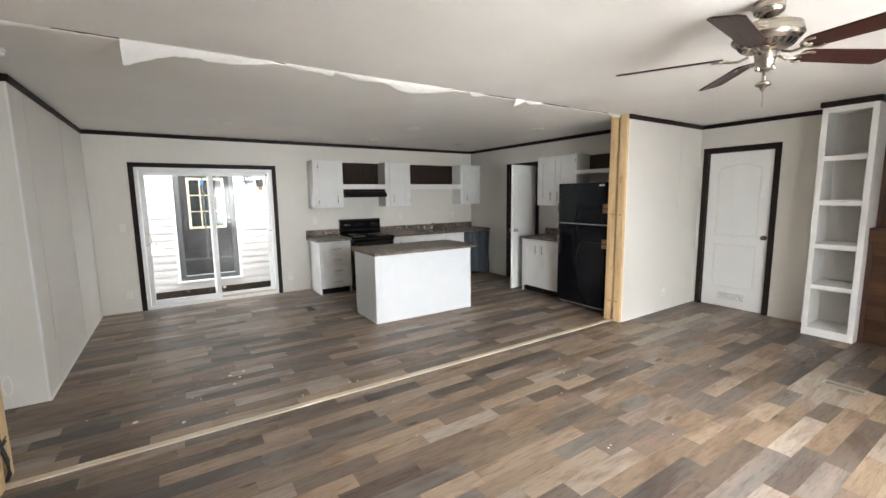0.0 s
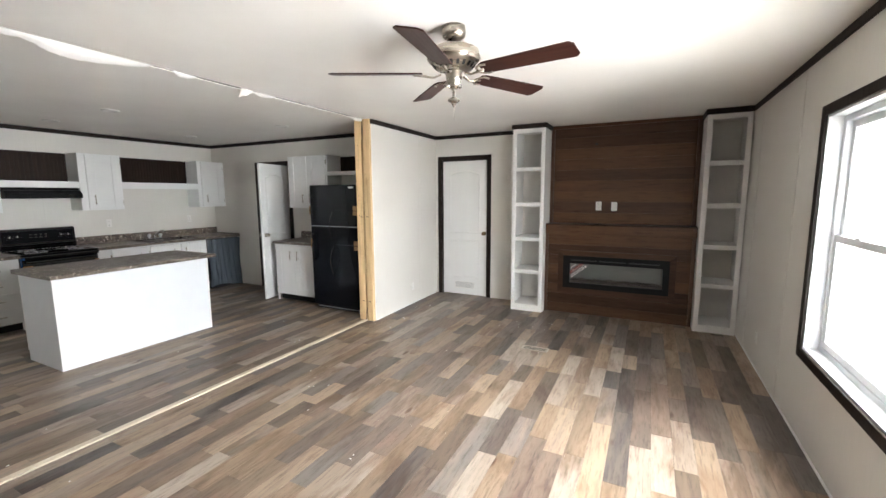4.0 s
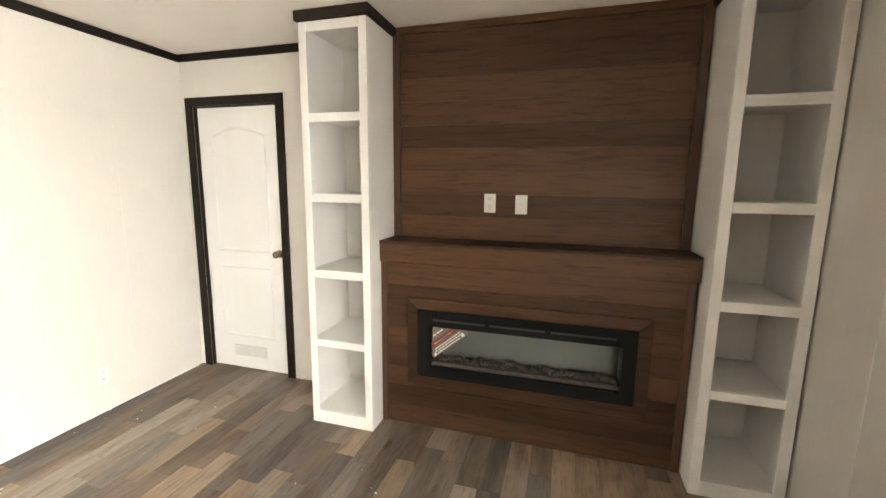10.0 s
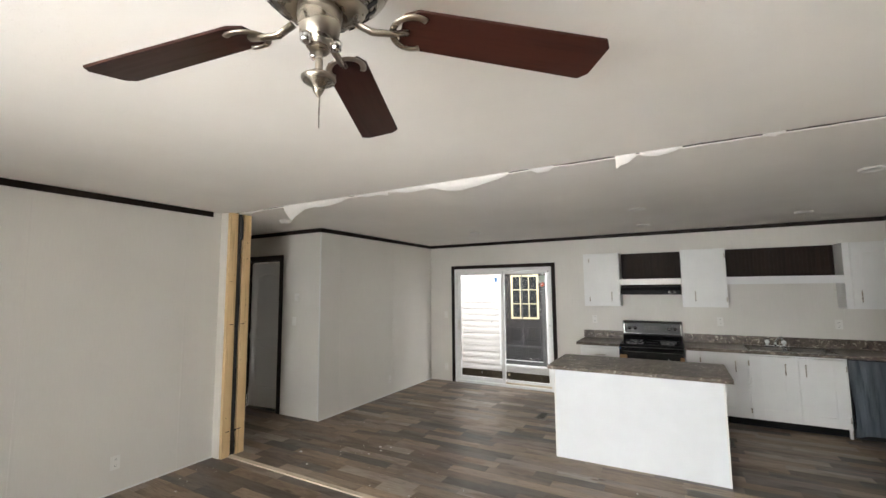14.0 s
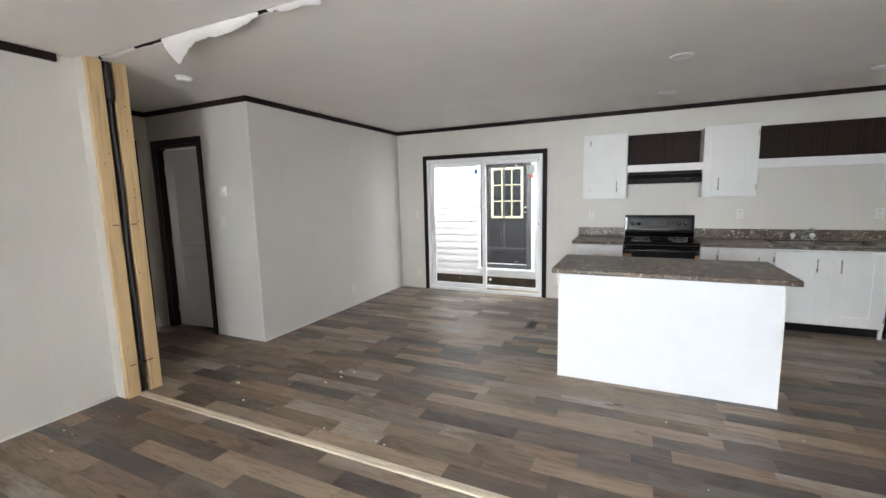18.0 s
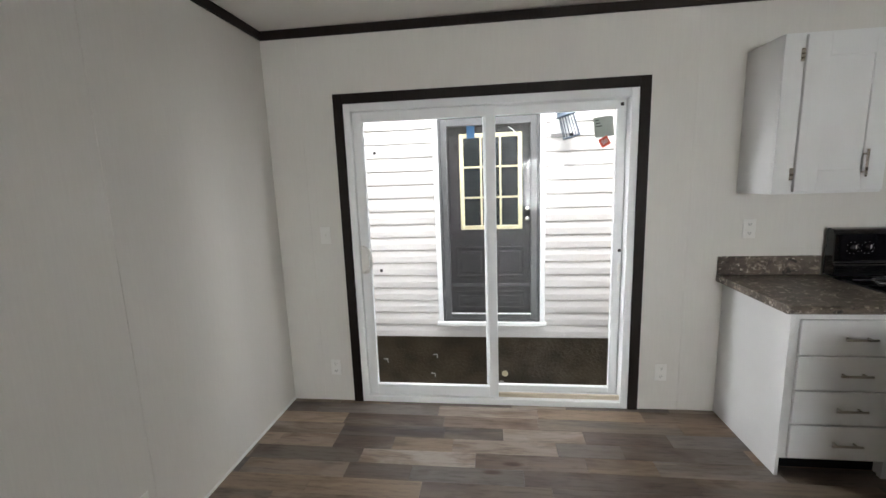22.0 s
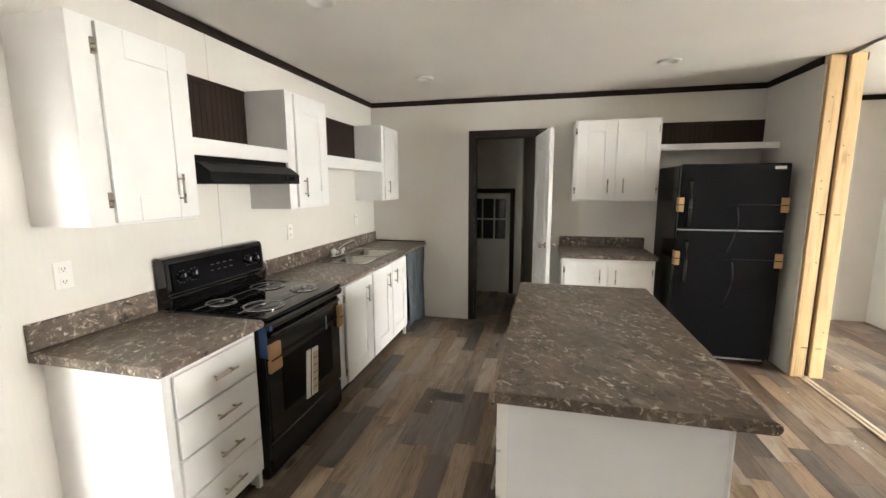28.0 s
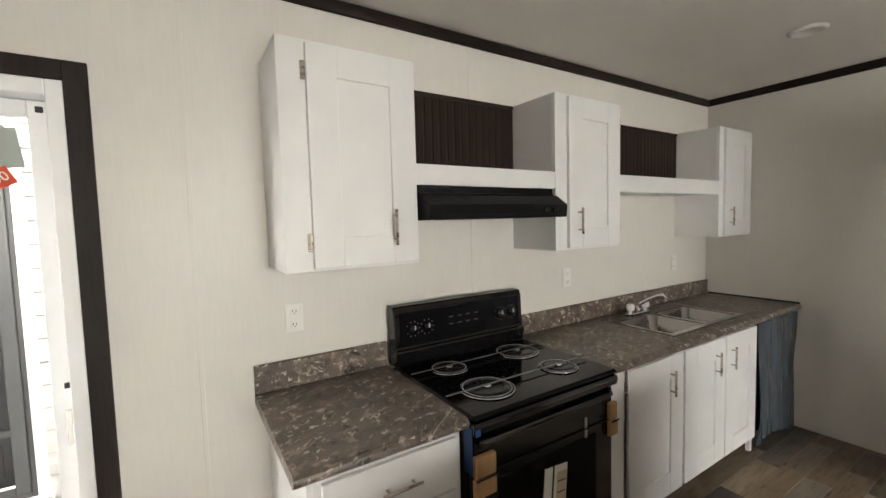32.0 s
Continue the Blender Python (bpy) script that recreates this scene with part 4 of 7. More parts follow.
inner = sash(a + 0.05, 0.655, NORTH + 0.012, NORTH + 0.048, 0.047, e - 0.052, 0.062, 0.075, "sliding_panel")
sash(0.575, b - 0.05, NORTH + 0.066, NORTH + 0.100, 0.05, e - 0.052, 0.055, 0.06, "fixed_panel")
hx, hz, hh = a + 0.052, 1.03, 0.098
moon = [(hx, hz - hh), (hx, hz + hh)] + [(hx + 0.052 * math.sin(math.pi * q / 12) ** 0.8, hz + hh * math.cos(math.pi * q / 12)) for q in range(1, 12)]
part("handle_plate", prism(moon[::-1], "y", NORTH + 0.001, NORTH + 0.0118, 0.002), PLATE, inner, "white half-moon handle plate")
bow = [(hx + 0.018 + 0.062 * math.sin(math.pi * q / 12), NORTH + 0.004 - 0.036 * math.sin(math.pi * q / 12), hz + 0.088 * math.cos(math.pi * q / 12)) for q in range(13)]
part("handle", tube(bow, 0.0095, 10), PLATE, inner, "white bowed pull handle", True)
for gx, gy, gz in ((-0.13, 0.023, 1.735), (0.40, 0.023, 1.755), (0.41, 0.023, 1.09), (-0.13, 0.023, 0.95), (1.13, 0.074, 1.80), (1.425, 0.064, 1.965), (1.437, 0.064, 1.06), (0.62, 0.062, 1.955)):
    tagged(part("glass_clip", box(gx - 0.010, gx + 0.010, NORTH + gy, NORTH + gy + 0.006, gz - 0.010, gz + 0.010, 0.002), RUBBER), "small black rubber spacer stuck on the glass", "spacer", "spacers on the sliding door")
for gx, gy, gz in ((-0.135, 0.024, 0.30), (0.22, 0.024, 0.34), (1.09, 0.075, 0.49), (0.675, 0.075, 0.125), (1.40, 0.075, 0.115), (0.20, 0.024, 0.20)):
    tagged(part("corner_sticker", prism([(gx - 0.016, gz + 0.010), (gx + 0.014, gz + 0.012), (gx + 0.016, gz - 0.018), (gx + 0.010, gz - 0.018), (gx + 0.009, gz + 0.006), (gx - 0.016, gz + 0.004)], "y", NORTH + gy, NORTH + gy + 0.002), PLATE), "torn white corner of a sticker on the glass", "sticker", "sticker scraps on the sliding door")
HERE[0] = pose(1.318, NORTH + 0.060, 1.835, 0, -7, 0)
pt = tagged(part("paper_tag", box(-0.058, 0.058, 0, 0.002, -0.062, 0.062), GREYTAG), "grey green paper tag stuck on the glass", "tag")
for q in range(3):
    part("print_bar", box(-0.045, -0.01 - 0.008 * q, -0.0012, -0.0002, 0.005 + 0.018 * q, 0.011 + 0.018 * q), INK, pt)
HERE[0] = Matrix.Identity(4)
red = thing("price_tag", (1.335, NORTH + 0.06, 1.77), "orange red paper tag with the number 50", "tag")
HERE[0] = pose(1.325, NORTH + 0.059, 1.745, 0, -28, 0)
part("card", box(-0.029, 0.029, 0, 0.002, -0.029, 0.029), REDTAG, red)
fc = bpy.data.curves.new("digits", "FONT")
fc.body, fc.size, fc.align_x, fc.align_y, fc.extrude = "50", 0.04, "CENTER", "CENTER", 0.0006
fo = new("digits", fc)
fo.parent = red
fo.matrix_parent_inverse = red.matrix_basis.inverted()
fo.matrix_basis = HERE[0] @ pose(0, -0.0012, 0, 90, 0, 0)
fc.materials.append(PAPER)
HERE[0] = Matrix.Identity(4)
tagged(part("lock_tag", box(0.475, 0.525, NORTH + 0.026, NORTH + 0.028, 1.80, 1.875), BLUETAPE), "blue tag stuck on the sliding pane", "tag")
tagged(part("sticker", lathe([(0.022, 0.0), (0.022, 0.002)], (0.70, NORTH + 0.058, 0.20), 16, "y"), YELLOW), "small round yellow sticker low on the glass", "sticker")
tagged(part("handle_latch", box(b - 0.072, b - 0.055, NORTH + 0.045, NORTH + 0.064, 0.86, 0.98, 0.004), PLATE), "small white latch on the door frame", "latch")


# ---- windows in the south wall ----
def window(name, hole, group=False):
    a, b, c, e = hole
    w = tagged(new(name), "white vinyl double-hung window in a deep white reveal with dark casing", "window", kind="structure")
    yo, yi = SOUTH - 0.14, SOUTH
    for nm, bb in (("reveal", (a, a + 0.012, yo, yi, c, e)), ("reveal", (b - 0.012, b, yo, yi, c, e)), ("reveal", (a + 0.012, b - 0.012, yo, yi, e - 0.012, e)), ("window_sill", (a + 0.012, b - 0.012, yo, yi, c, c + 0.012))):
        part(nm, box(*bb), WINPVC, w)
    fa, fb, fc_, fe = a + 0.012, b - 0.012, c + 0.012, e - 0.012
    y0, y1 = yo + 0.004, yo + 0.066
    part("window_frame", boxes([(fa, fa + 0.035, y0, y1, fc_, fe), (fb - 0.035, fb, y0, y1, fc_, fe), (fa + 0.035, fb - 0.035, y0, y1, fe - 0.035, fe), (fa + 0.035, fb - 0.035, y0, y1, fc_, fc_ + 0.03)], 0.002), WINPVC, w)
    mid = 1.325
    for nm, z0, z1, ya in (("upper_sash", mid - 0.02, fe - 0.037, yo + 0.010), ("lower_sash", fc_ + 0.032, mid + 0.022, yo + 0.036)):
        s = part(nm, boxes([(fa + 0.037, fa + 0.075, ya, ya + 0.024, z0, z1), (fb - 0.075, fb - 0.037, ya, ya + 0.024, z0, z1), (fa + 0.075, fb - 0.075, ya, ya + 0.024, z1 - 0.042, z1), (fa + 0.075, fb - 0.075, ya, ya + 0.024, z0, z0 + 0.042)], 0.002), WINPVC, w)
        g = part("pane", box(fa + 0.075, fb - 0.075, ya + 0.009, ya + 0.014, z0 + 0.042, z1 - 0.042), GLASS, s)
        g.visible_shadow = False
    for lx in (fb - 0.35, fa + 0.35):
        part("sash_lock", box(lx - 0.03, lx + 0.03, yo + 0.038, yo + 0.062, mid + 0.022, mid + 0.034, 0.003), WINPVC, w)
    return w


for i, hole in enumerate(WIN):
    w = window(f"window_{i + 1}", hole)
    a, b, c, e = hole
    if i == 0:
        part("casing_side", box(b, b + 0.062, SOUTH, SOUTH + 0.016, c - 0.062, e + 0.062, 0.002), ESPRESSO, w)
        part("casing_mullion", box(2.585, 2.645, SOUTH, SOUTH + 0.016, c, e, 0.002), ESPRESSO, w)
        part("casing_head", box(1.385, b, SOUTH, SOUTH + 0.016, e, e + 0.062, 0.002), ESPRESSO, w)
        part("casing_foot", box(1.385, b, SOUTH, SOUTH + 0.016, c - 0.062, c, 0.002), ESPRESSO, w)
    else:
        part("casing_side", box(a - 0.062, a, SOUTH, SOUTH + 0.016, c - 0.062, e + 0.062, 0.002), ESPRESSO, w)


# ---- fireplace wall ----
def bookcase(y0, y1, label):
    b = thing("bookcase", (6.19, (y0 + y1) / 2, 0), label, "bookcase", "bookcases beside the fireplace")
    x0, x1, h, t = 5.965, LIV_E, 2.455, 0.018
    part("side_panel", box(x0 + 0.019, x1, y0, y0 + t, 0, h, 0.001), SHELFW, b)
    part("side_panel", box(x0 + 0.019, x1, y1 - t, y1, 0, h, 0.001), SHELFW, b)
    part("back_panel", box(x1 - 0.012, x1 - 0.002, y0 + t, y1 - t, 0, h), WALL, b)
    part("stile", box(x0, x0 + 0.018, y0, y0 + 0.05, 0, h, 0.002), SHELFW, b)
    part("stile", box(x0, x0 + 0.018, y1 - 0.05, y1, 0, h, 0.002), SHELFW, b)
    for z0, z1 in ((0.0, 0.085), (0.525, 0.572), (0.972, 1.022), (1.438, 1.488), (1.905, 1.955), (2.40, h)):
        part("rail", box(x0, x0 + 0.018, y0 + 0.05, y1 - 0.05, z0, z1, 0.002), SHELFW, b)
        part("shelf", box(x0 + 0.019, x1 - 0.013, y0 + t, y1 - t, z1 - 0.018, z1, 0.001), SHELFW, b)
    return b


bookcase(1.15, 1.58, "tall narrow white open bookcase standing beside the interior door")
bookcase(-1.035, -0.622, "tall narrow white open bookcase in the corner by the window wall")
for y0, y1 in ((1.15, 1.58), (-1.035, -0.622)):
    crown("trim_crown", 5.947, 5.965, y0 - 0.018 if y0 > 0 else SOUTH + 0.018, y1 + 0.018)
    top = box(5.965, LIV_E, y0, y1, 2.455, TOP - 0.002)
    structure(part("trim_fascia", top, ESPRESSO), "dark espresso fascia over a bookcase", "trim")
crown("trim_crown", 5.965, 6.36, 1.132, 1.15)
crown("trim_crown", 5.965, LIV_E - C, 1.58, 1.598)
crown("trim_crown", 5.965, 6.36, -0.622, -0.604)

fp = thing("fireplace", (6.25, 0.27, 0), "stained brown plank fireplace wall with mantel and electric firebox", "fireplace")
ya, yb = -0.615, 1.15
z = 1.207
i = 0
while z < TOP - 0.06:
    z1 = min(z + 0.1425, TOP - 0.045)
    part("plank", box(6.35, 6.372, ya + 0.045, yb - 0.045, z, z1 - 0.0008, 0.0008), FPWOOD, fp)
    z = z1
    if z1 >= TOP - 0.046:
        break
part("plank_backing", box(6.373, LIV_E - 0.001, ya, yb, 1.2, TOP - 0.003), FPWOOD, fp)
part("side_board", box(6.325, 6.372, ya, ya + 0.045, 1.208, TOP - 0.045, 0.003), FPWOODZ, fp)
part("side_board", box(6.325, 6.372, yb - 0.045, yb, 1.208, TOP - 0.045, 0.003), FPWOODZ, fp)
part("top_board", box(6.335, 6.372, ya, yb, TOP - 0.044, TOP - 0.002, 0.003), FPWOOD, fp)
# chest below the mantel: planks round the firebox
X = 6.127
FBY0, FBY1, FBZ0, FBZ1 = -0.358, 0.903, 0.352, 0.787
part("mantel_face", box(6.10, 6.128, ya - 0.004, yb + 0.004, 1.075, 1.19, 0.003), FPWOOD, fp)
part("mantel_top", box(6.097, 6.372, ya - 0.004, yb + 0.004, 1.19, 1.207, 0.003), FPWOOD, fp)
for z0, z1 in ((0.0, 0.13), (0.13, 0.262), (0.262, 0.395), (0.395, 0.527), (0.527, 0.66), (0.66, 0.79), (0.79, 0.93), (0.93, 1.075)):
    pieces = [(ya + 0.04, yb - 0.04)] if z1 <= FBZ0 or z0 >= FBZ1 else [(ya + 0.04, FBY0), (FBY1, yb - 0.04)]
    for p, q in pieces:
        part("plank", box(X, X + 0.02, p, q, z0 + 0.0004, z1 - 0.0006, 0.0008), FPWOOD, fp)
part("plank", box(X + 0.001, X + 0.019, FBY0, FBY1, 0.263, FBZ0), FPWOOD, fp)
for p, q in ((ya, ya + 0.04), (yb - 0.04, yb)):
    part("corner_board", box(X - 0.012, X + 0.02, p, q, 0.0, 1.074, 0.003), FPWOODZ, fp)
part("chest_side", box(X + 0.021, 6.372, ya, ya + 0.02, 0, 1.189), FPWOODZ, fp)
part("chest_side", box(X + 0.021, 6.372, yb - 0.02, yb, 0, 1.189), FPWOODZ, fp)
FW = 0.068
for pts in (((FBY0 - FW, FBZ0 - FW), (FBY1 + FW, FBZ0 - FW), (FBY1, FBZ0), (FBY0, FBZ0)), ((FBY0 - FW, FBZ1 + FW), (FBY0, FBZ1), (FBY1, FBZ1), (FBY1 + FW, FBZ1 + FW)),
            ((FBY0 - FW, FBZ0 - FW), (FBY0, FBZ0), (FBY0, FBZ1), (FBY0 - FW, FBZ1 + FW)), ((FBY1 + FW, FBZ0 - FW), (FBY1 + FW, FBZ1 + FW), (FBY1, FBZ1), (FBY1, FBZ0))):
    part("surround_board", prism(pts, "x", X - 0.016, X - 0.0005, 0.001), FPWOOD, fp, "mitred surround board")
fbx = thing("electric_fireplace", (6.2, 0.28, FBZ0), "black framed electric fireplace insert with ember stones", "fireplace insert")
GY0, GY1, GZ0, GZ1 = -0.285, 0.815, 0.425, 0.685
part("bezel", boxes([(X - 0.02, X + 0.005, FBY0, GY0, FBZ0, FBZ1), (X - 0.02, X + 0.005, GY1, FBY1, FBZ0, FBZ1), (X - 0.02, X + 0.005, GY0, GY1, FBZ0, GZ0), (X - 0.02, X + 0.005, GY0, GY1, GZ1, FBZ1)], 0.001), BLACKM, fbx)
part("firebox", boxes([(X + 0.14, X + 0.15, GY0 - 0.02, GY1 + 0.02, GZ0 - 0.02, GZ1 + 0.02)]), FIREBACK, fbx)
part("firebox_lining", boxes([(X + 0.006, X + 0.14, GY0 - 0.02, GY0, GZ0, GZ1), (X + 0.006, X + 0.14, GY1, GY1 + 0.02, GZ0, GZ1), (X + 0.006, X + 0.14, GY0, GY1, GZ0 - 0.02, GZ0), (X + 0.006, X + 0.14, GY0, GY1, GZ1, GZ1 + 0.02)]), FIREBACK, fbx)
gl = part("glass_front", box(X - 0.006, X - 0.002, GY0, GY1, GZ0, GZ1), DOORGLASS, fbx)
gl.visible_shadow = False
for p, q in ((-0.25, 0.10), (0.13, 0.45), (0.48, 0.80)):
    part("vent_slot", box(X - 0.0215, X - 0.019, p, q, 0.722, 0.735), SLOT, fbx)
    part("vent_lip", box(X - 0.026, X - 0.0205, p, q, 0.735, 0.742, 0.001), BLACKM, fbx)
rnd = random.Random(4)
for i in range(96):
    yy = GY0 + 0.02 + (GY1 - GY0 - 0.04) * i / 95
    r = rnd.uniform(0.010, 0.019)
    bm = bmesh.new()
    bmesh.ops.create_icosphere(bm, subdivisions=1, radius=r, matrix=Matrix.Translation((X + 0.05 + rnd.uniform(-0.02, 0.035), yy, GZ0 + 0.024 + 0.014 * math.sin(i * 0.21) ** 2 + rnd.uniform(0, 0.010))))
    for v in bm.verts:
        v.co += Vector((rnd.uniform(-1, 1), rnd.uniform(-1, 1), rnd.uniform(-1, 1))) * r * 0.25
    part("ember_stone", bm, EMBER, fbx)
part("ember_bed", box(X + 0.008, X + 0.13, GY0, GY1, GZ0 - 0.004, GZ0 + 0.022, 0.004), EMBER, fbx)
lab = thing("warning_label", (X - 0.007, 0.72, 0.6), "grey corner warning label with red band and white print", "label")
HERE[0] = Matrix.Translation((X - 0.0075, 0.69, 0.575))
part("label_paper", prism([(0.116, 0.104), (0.118, -0.086), (0.105, -0.095), (-0.107, 0.08), (-0.105, 0.1)], "x", 0, 0.001), LABELGREY, lab)


def label_bar(name, u0, u1, n0, n1, mat):
    """A bar of print along the label's slanting edge: u along it, n in from it."""
    def at(u, n):
        return (0.105 - 0.771 * u + 0.637 * n, -0.095 + 0.637 * u + 0.771 * n)
    part(name, prism([at(u0, n0), at(u1, n0), at(u1, n1), at(u0, n1)], "x", -0.0008, 0), mat, lab)


label_bar("print_band", 0.022, 0.24, 0.052, 0.088, LABELRED)
label_bar("print_mark", 0.012, 0.030, 0.004, 0.020, PAPER)
label_bar("print_mark", 0.236, 0.256, 0.004, 0.022, PAPER)
rnd = random.Random(21)
for n0, h, u, end in ((0.006, 0.008, 0.04, 0.225), (0.022, 0.006, 0.03, 0.235), (0.036, 0.006, 0.04, 0.24), (0.064, 0.008, 0.06, 0.2)):
    while u < end:
        w = rnd.uniform(0.010, 0.024)
        label_bar("print_bar", u, u + w, n0, n0 + h, PAPER)
        u += w + 0.006
for u in (0.085, 0.115, 0.142):
    label_bar("print_bar", u, u + 0.02, 0.108, 0.118, PAPER)
HERE[0] = Matrix.Identity(4)


# ---- wall plates ----
def plate(name, at, face, label, duplex=True, size=(0.072, 0.116)):
    """An outlet or switch plate; face is the way it looks."""
    turn = {"-y": 0, "+x": 90, "+y": 180, "-x": -90}[face]
    HERE[0] = Matrix.Translation(at) @ pose(0, 0, 0, 0, 0, turn)
    p = thing(name, (0, 0, 0), label, "outlet" if "outlet" in name else "switch", "wall plates")
    w, h = size
    part("cover_plate", box(-w / 2, w / 2, -0.006, 0, -h / 2, h / 2, 0.002), PLATE, p)
    if duplex:
        for s in (-1, 1):
            soc = part("socket", box(-0.017, 0.017, -0.009, -0.005, s * 0.027 - 0.014, s * 0.027 + 0.014, 0.002), PLATE, p)
            for dx in (-0.0065, 0.0065):
                part("slot", box(dx - 0.0013, dx + 0.0013, -0.0094, -0.0088, s * 0.027 - 0.003, s * 0.027 + 0.007), SLOT, soc)
            part("slot", box(-0.0022, 0.0022, -0.0094, -0.0088, s * 0.027 - 0.010, s * 0.027 - 0.006), SLOT, soc)
    else:
        part("toggle", box(-0.005, 0.005, -0.014, -0.005, -0.011, 0.011, 0.002), PLATE, p)
    HERE[0] = Matrix.Identity(4)
    return p


plate("wall_outlet", (6.349, 0.511, 1.44), "-x", "white duplex outlet on the plank wall over the mantel")
plate("cable_plate", (6.349, 0.318, 1.435), "-x", "white cover plate on the plank wall over the mantel", False)
plate("wall_outlet", (5.645, face_s(5.645), 0.255), "-y", "white duplex outlet low on the living room wall")
plate("wall_outlet", (5.053, SOUTH, 0.278), "+y", "white duplex outlet low under the window wall")
plate("wall_outlet", (LIV_W, 2.15, 0.25), "+x", "white duplex outlet low on the seamed wall")
plate("wall_outlet", (DINE_W, 5.89, 0.245), "+x", "white duplex outlet low on the dining wall")
plate("wall_outlet", (-0.497, NORTH, 0.254), "-y", "white duplex outlet low beside the sliding door")
plate("light_switch", (-0.495, NORTH, 1.204), "-y", "white light switch beside the sliding door", False)
plate("wall_outlet", (1.702, NORTH, 0.263), "-y", "white duplex outlet low beside the sliding door")
plate("wall_outlet", (2.16, NORTH, 1.195), "-y", "white duplex outlet over the counter")
plate("wall_outlet", (3.805, NORTH, 1.205), "-y", "white duplex outlet over the counter by the range")
plate("wall_outlet", (5.03, NORTH, 1.207), "-y", "white duplex outlet over the sink counter")
plate("light_switch", (-1.303, JOG, 1.262), "-y", "white light switch on the hall corner", False)
th = thing("thermostat", (-1.254, JOG, 1.59), "small white wall thermostat with a round dial", "thermostat")
part("base", box(-1.295, -1.215, JOG - 0.018, JOG, 1.54, 1.64, 0.004), PLATE, th)
part("dial", lathe([(0.022, 0), (0.024, -0.006), (0.018, -0.012)], (-1.25, JOG - 0.018, 1.60), 16, "y"), PLATE, th)
tagged(part("wall_cable_hole", lathe([(0.016, 0), (0.016, -0.002)], (6.3495, 0.568, 2.25), 12, "x"), SLOT), "small dark cable hole in the plank wall", "hole")


# ---- floor registers ----
def register(cx, cy, along, label, finish):
    r = thing("floor_register", (cx, cy, 0), label, "floor vent", "floor registers")
    L, W = 0.272, 0.12
    def bb(u0, u1, v0, v1, z0, z1):
        return (cx + u0, cx + u1, cy + v0, cy + v1, z0, z1) if along == "x" else (cx + v0, cx + v1, cy + u0, cy + u1, z0, z1)
    part("frame", boxes([bb(-L / 2, L / 2, -W / 2, -W / 2 + 0.018, 0, 0.005), bb(-L / 2, L / 2, W / 2 - 0.018, W / 2, 0, 0.005), bb(-L / 2, -L / 2 + 0.018, -W / 2 + 0.018, W / 2 - 0.018, 0, 0.005), bb(L / 2 - 0.018, L / 2, -W / 2 + 0.018, W / 2 - 0.018, 0, 0.005)], 0.001), finish, r)
    # black sheet paints the shade below the slats
    part("grate_shadow", box(*bb(-L / 2 + 0.018, L / 2 - 0.018, -W / 2 + 0.018, W / 2 - 0.018, 0.0002, 0.001)), SLOT, r)
    for k in range(18):
        u = -L / 2 + 0.024 + k * 0.0131
        part("slat", box(*bb(u, u + 0.0040, -W / 2 + 0.018, W / 2 - 0.018, 0.001, 0.0045)), finish, r)
    return r


register(4.603, 0.891, "y", "tan slotted floor register in the living room floor", REGFRAME)
register(1.655, 5.895, "y", "dark slotted floor register by the sliding door", VENTM)
register(3.69, 5.885, "y", "dark slotted floor register in the kitchen aisle", VENTM)


# ---- ceiling fittings ----
def downlight(x, y):
    d = thing("downlight", (x, y, TOP), "round white recessed ceiling light, switched off", "ceiling light", "recessed kitchen lights")
    part("ring", lathe([(0.084, 0.0), (0.083, -0.006), (0.074, -0.013), (0.060, -0.014), (0.057, -0.008)], (x, y, TOP), 24), PLATE, d, "", True)
    part("lens", lathe([(0.001, -0.007), (0.05, -0.0075), (0.0575, -0.008), (0.0575, 0.0)], (x, y, TOP), 20), LENS, d, "dull frosted lens")


for x, y in ((2.95, 6.38), (4.59, 6.29), (4.56, 4.31), (2.97, 5.10), (0.74, 5.87)):
    downlight(x, y)
sm = thing("smoke_alarm", (-0.73, 3.66, TOP), "round white smoke alarm on the hall ceiling", "smoke alarm")
part("base", lathe([(0.068, 0.0), (0.068, -0.012), (0.06, -0.014)], (-0.73, 3.66, TOP), 24), PLATE, sm)
part("cover", lathe([(0.06, -0.012), (0.058, -0.03), (0.04, -0.04), (0.005, -0.042)], (-0.73, 3.66, TOP), 24), PLATE, sm, "", True)

# ---- ceiling fan ----
FX, FY = 2.645, 0.905
fan = thing("ceiling_fan", (FX, FY, TOP), "brushed nickel ceiling fan with five dark cherry blades", "ceiling fan")
part("canopy", lathe([(0.062, 0.0), (0.066, -0.03), (0.062, -0.055), (0.035, -0.072), (0.016, -0.076)], (FX, FY, TOP), 28), NICKEL, fan, "", True)
part("downrod", lathe([(0.0135, 2.400), (0.0135, 2.45)], (FX, FY, 0), 12), NICKEL, fan)
part("motor_housing", lathe([(0.03, 2.415), (0.098, 2.408), (0.137, 2.388), (0.145, 2.358), (0.140, 2.332), (0.122, 2.317), (0.096, 2.292), (0.06, 2.282)], (FX, FY, 0), 36), NICKEL, fan, "", True)
part("housing_band", lathe([(0.1452, 2.352), (0.1475, 2.350), (0.1475, 2.342), (0.1435, 2.340)], (FX, FY, 0), 36), NICKEL, fan, "", True)
for k in range(20):
    a = 2 * math.pi * k / 20
    HERE[0] = Matrix.Translation((FX, FY, 0)) @ Matrix.Rotation(a, 4, "Z")
    part("vent_slot", prism([(0.119, 2.3135), (0.1205, 2.3122), (0.1, 2.2925), (0.0985, 2.2938)], "y", -0.0075, 0.0075), SLOT, fan)
HERE[0] = Matrix.Identity(4)
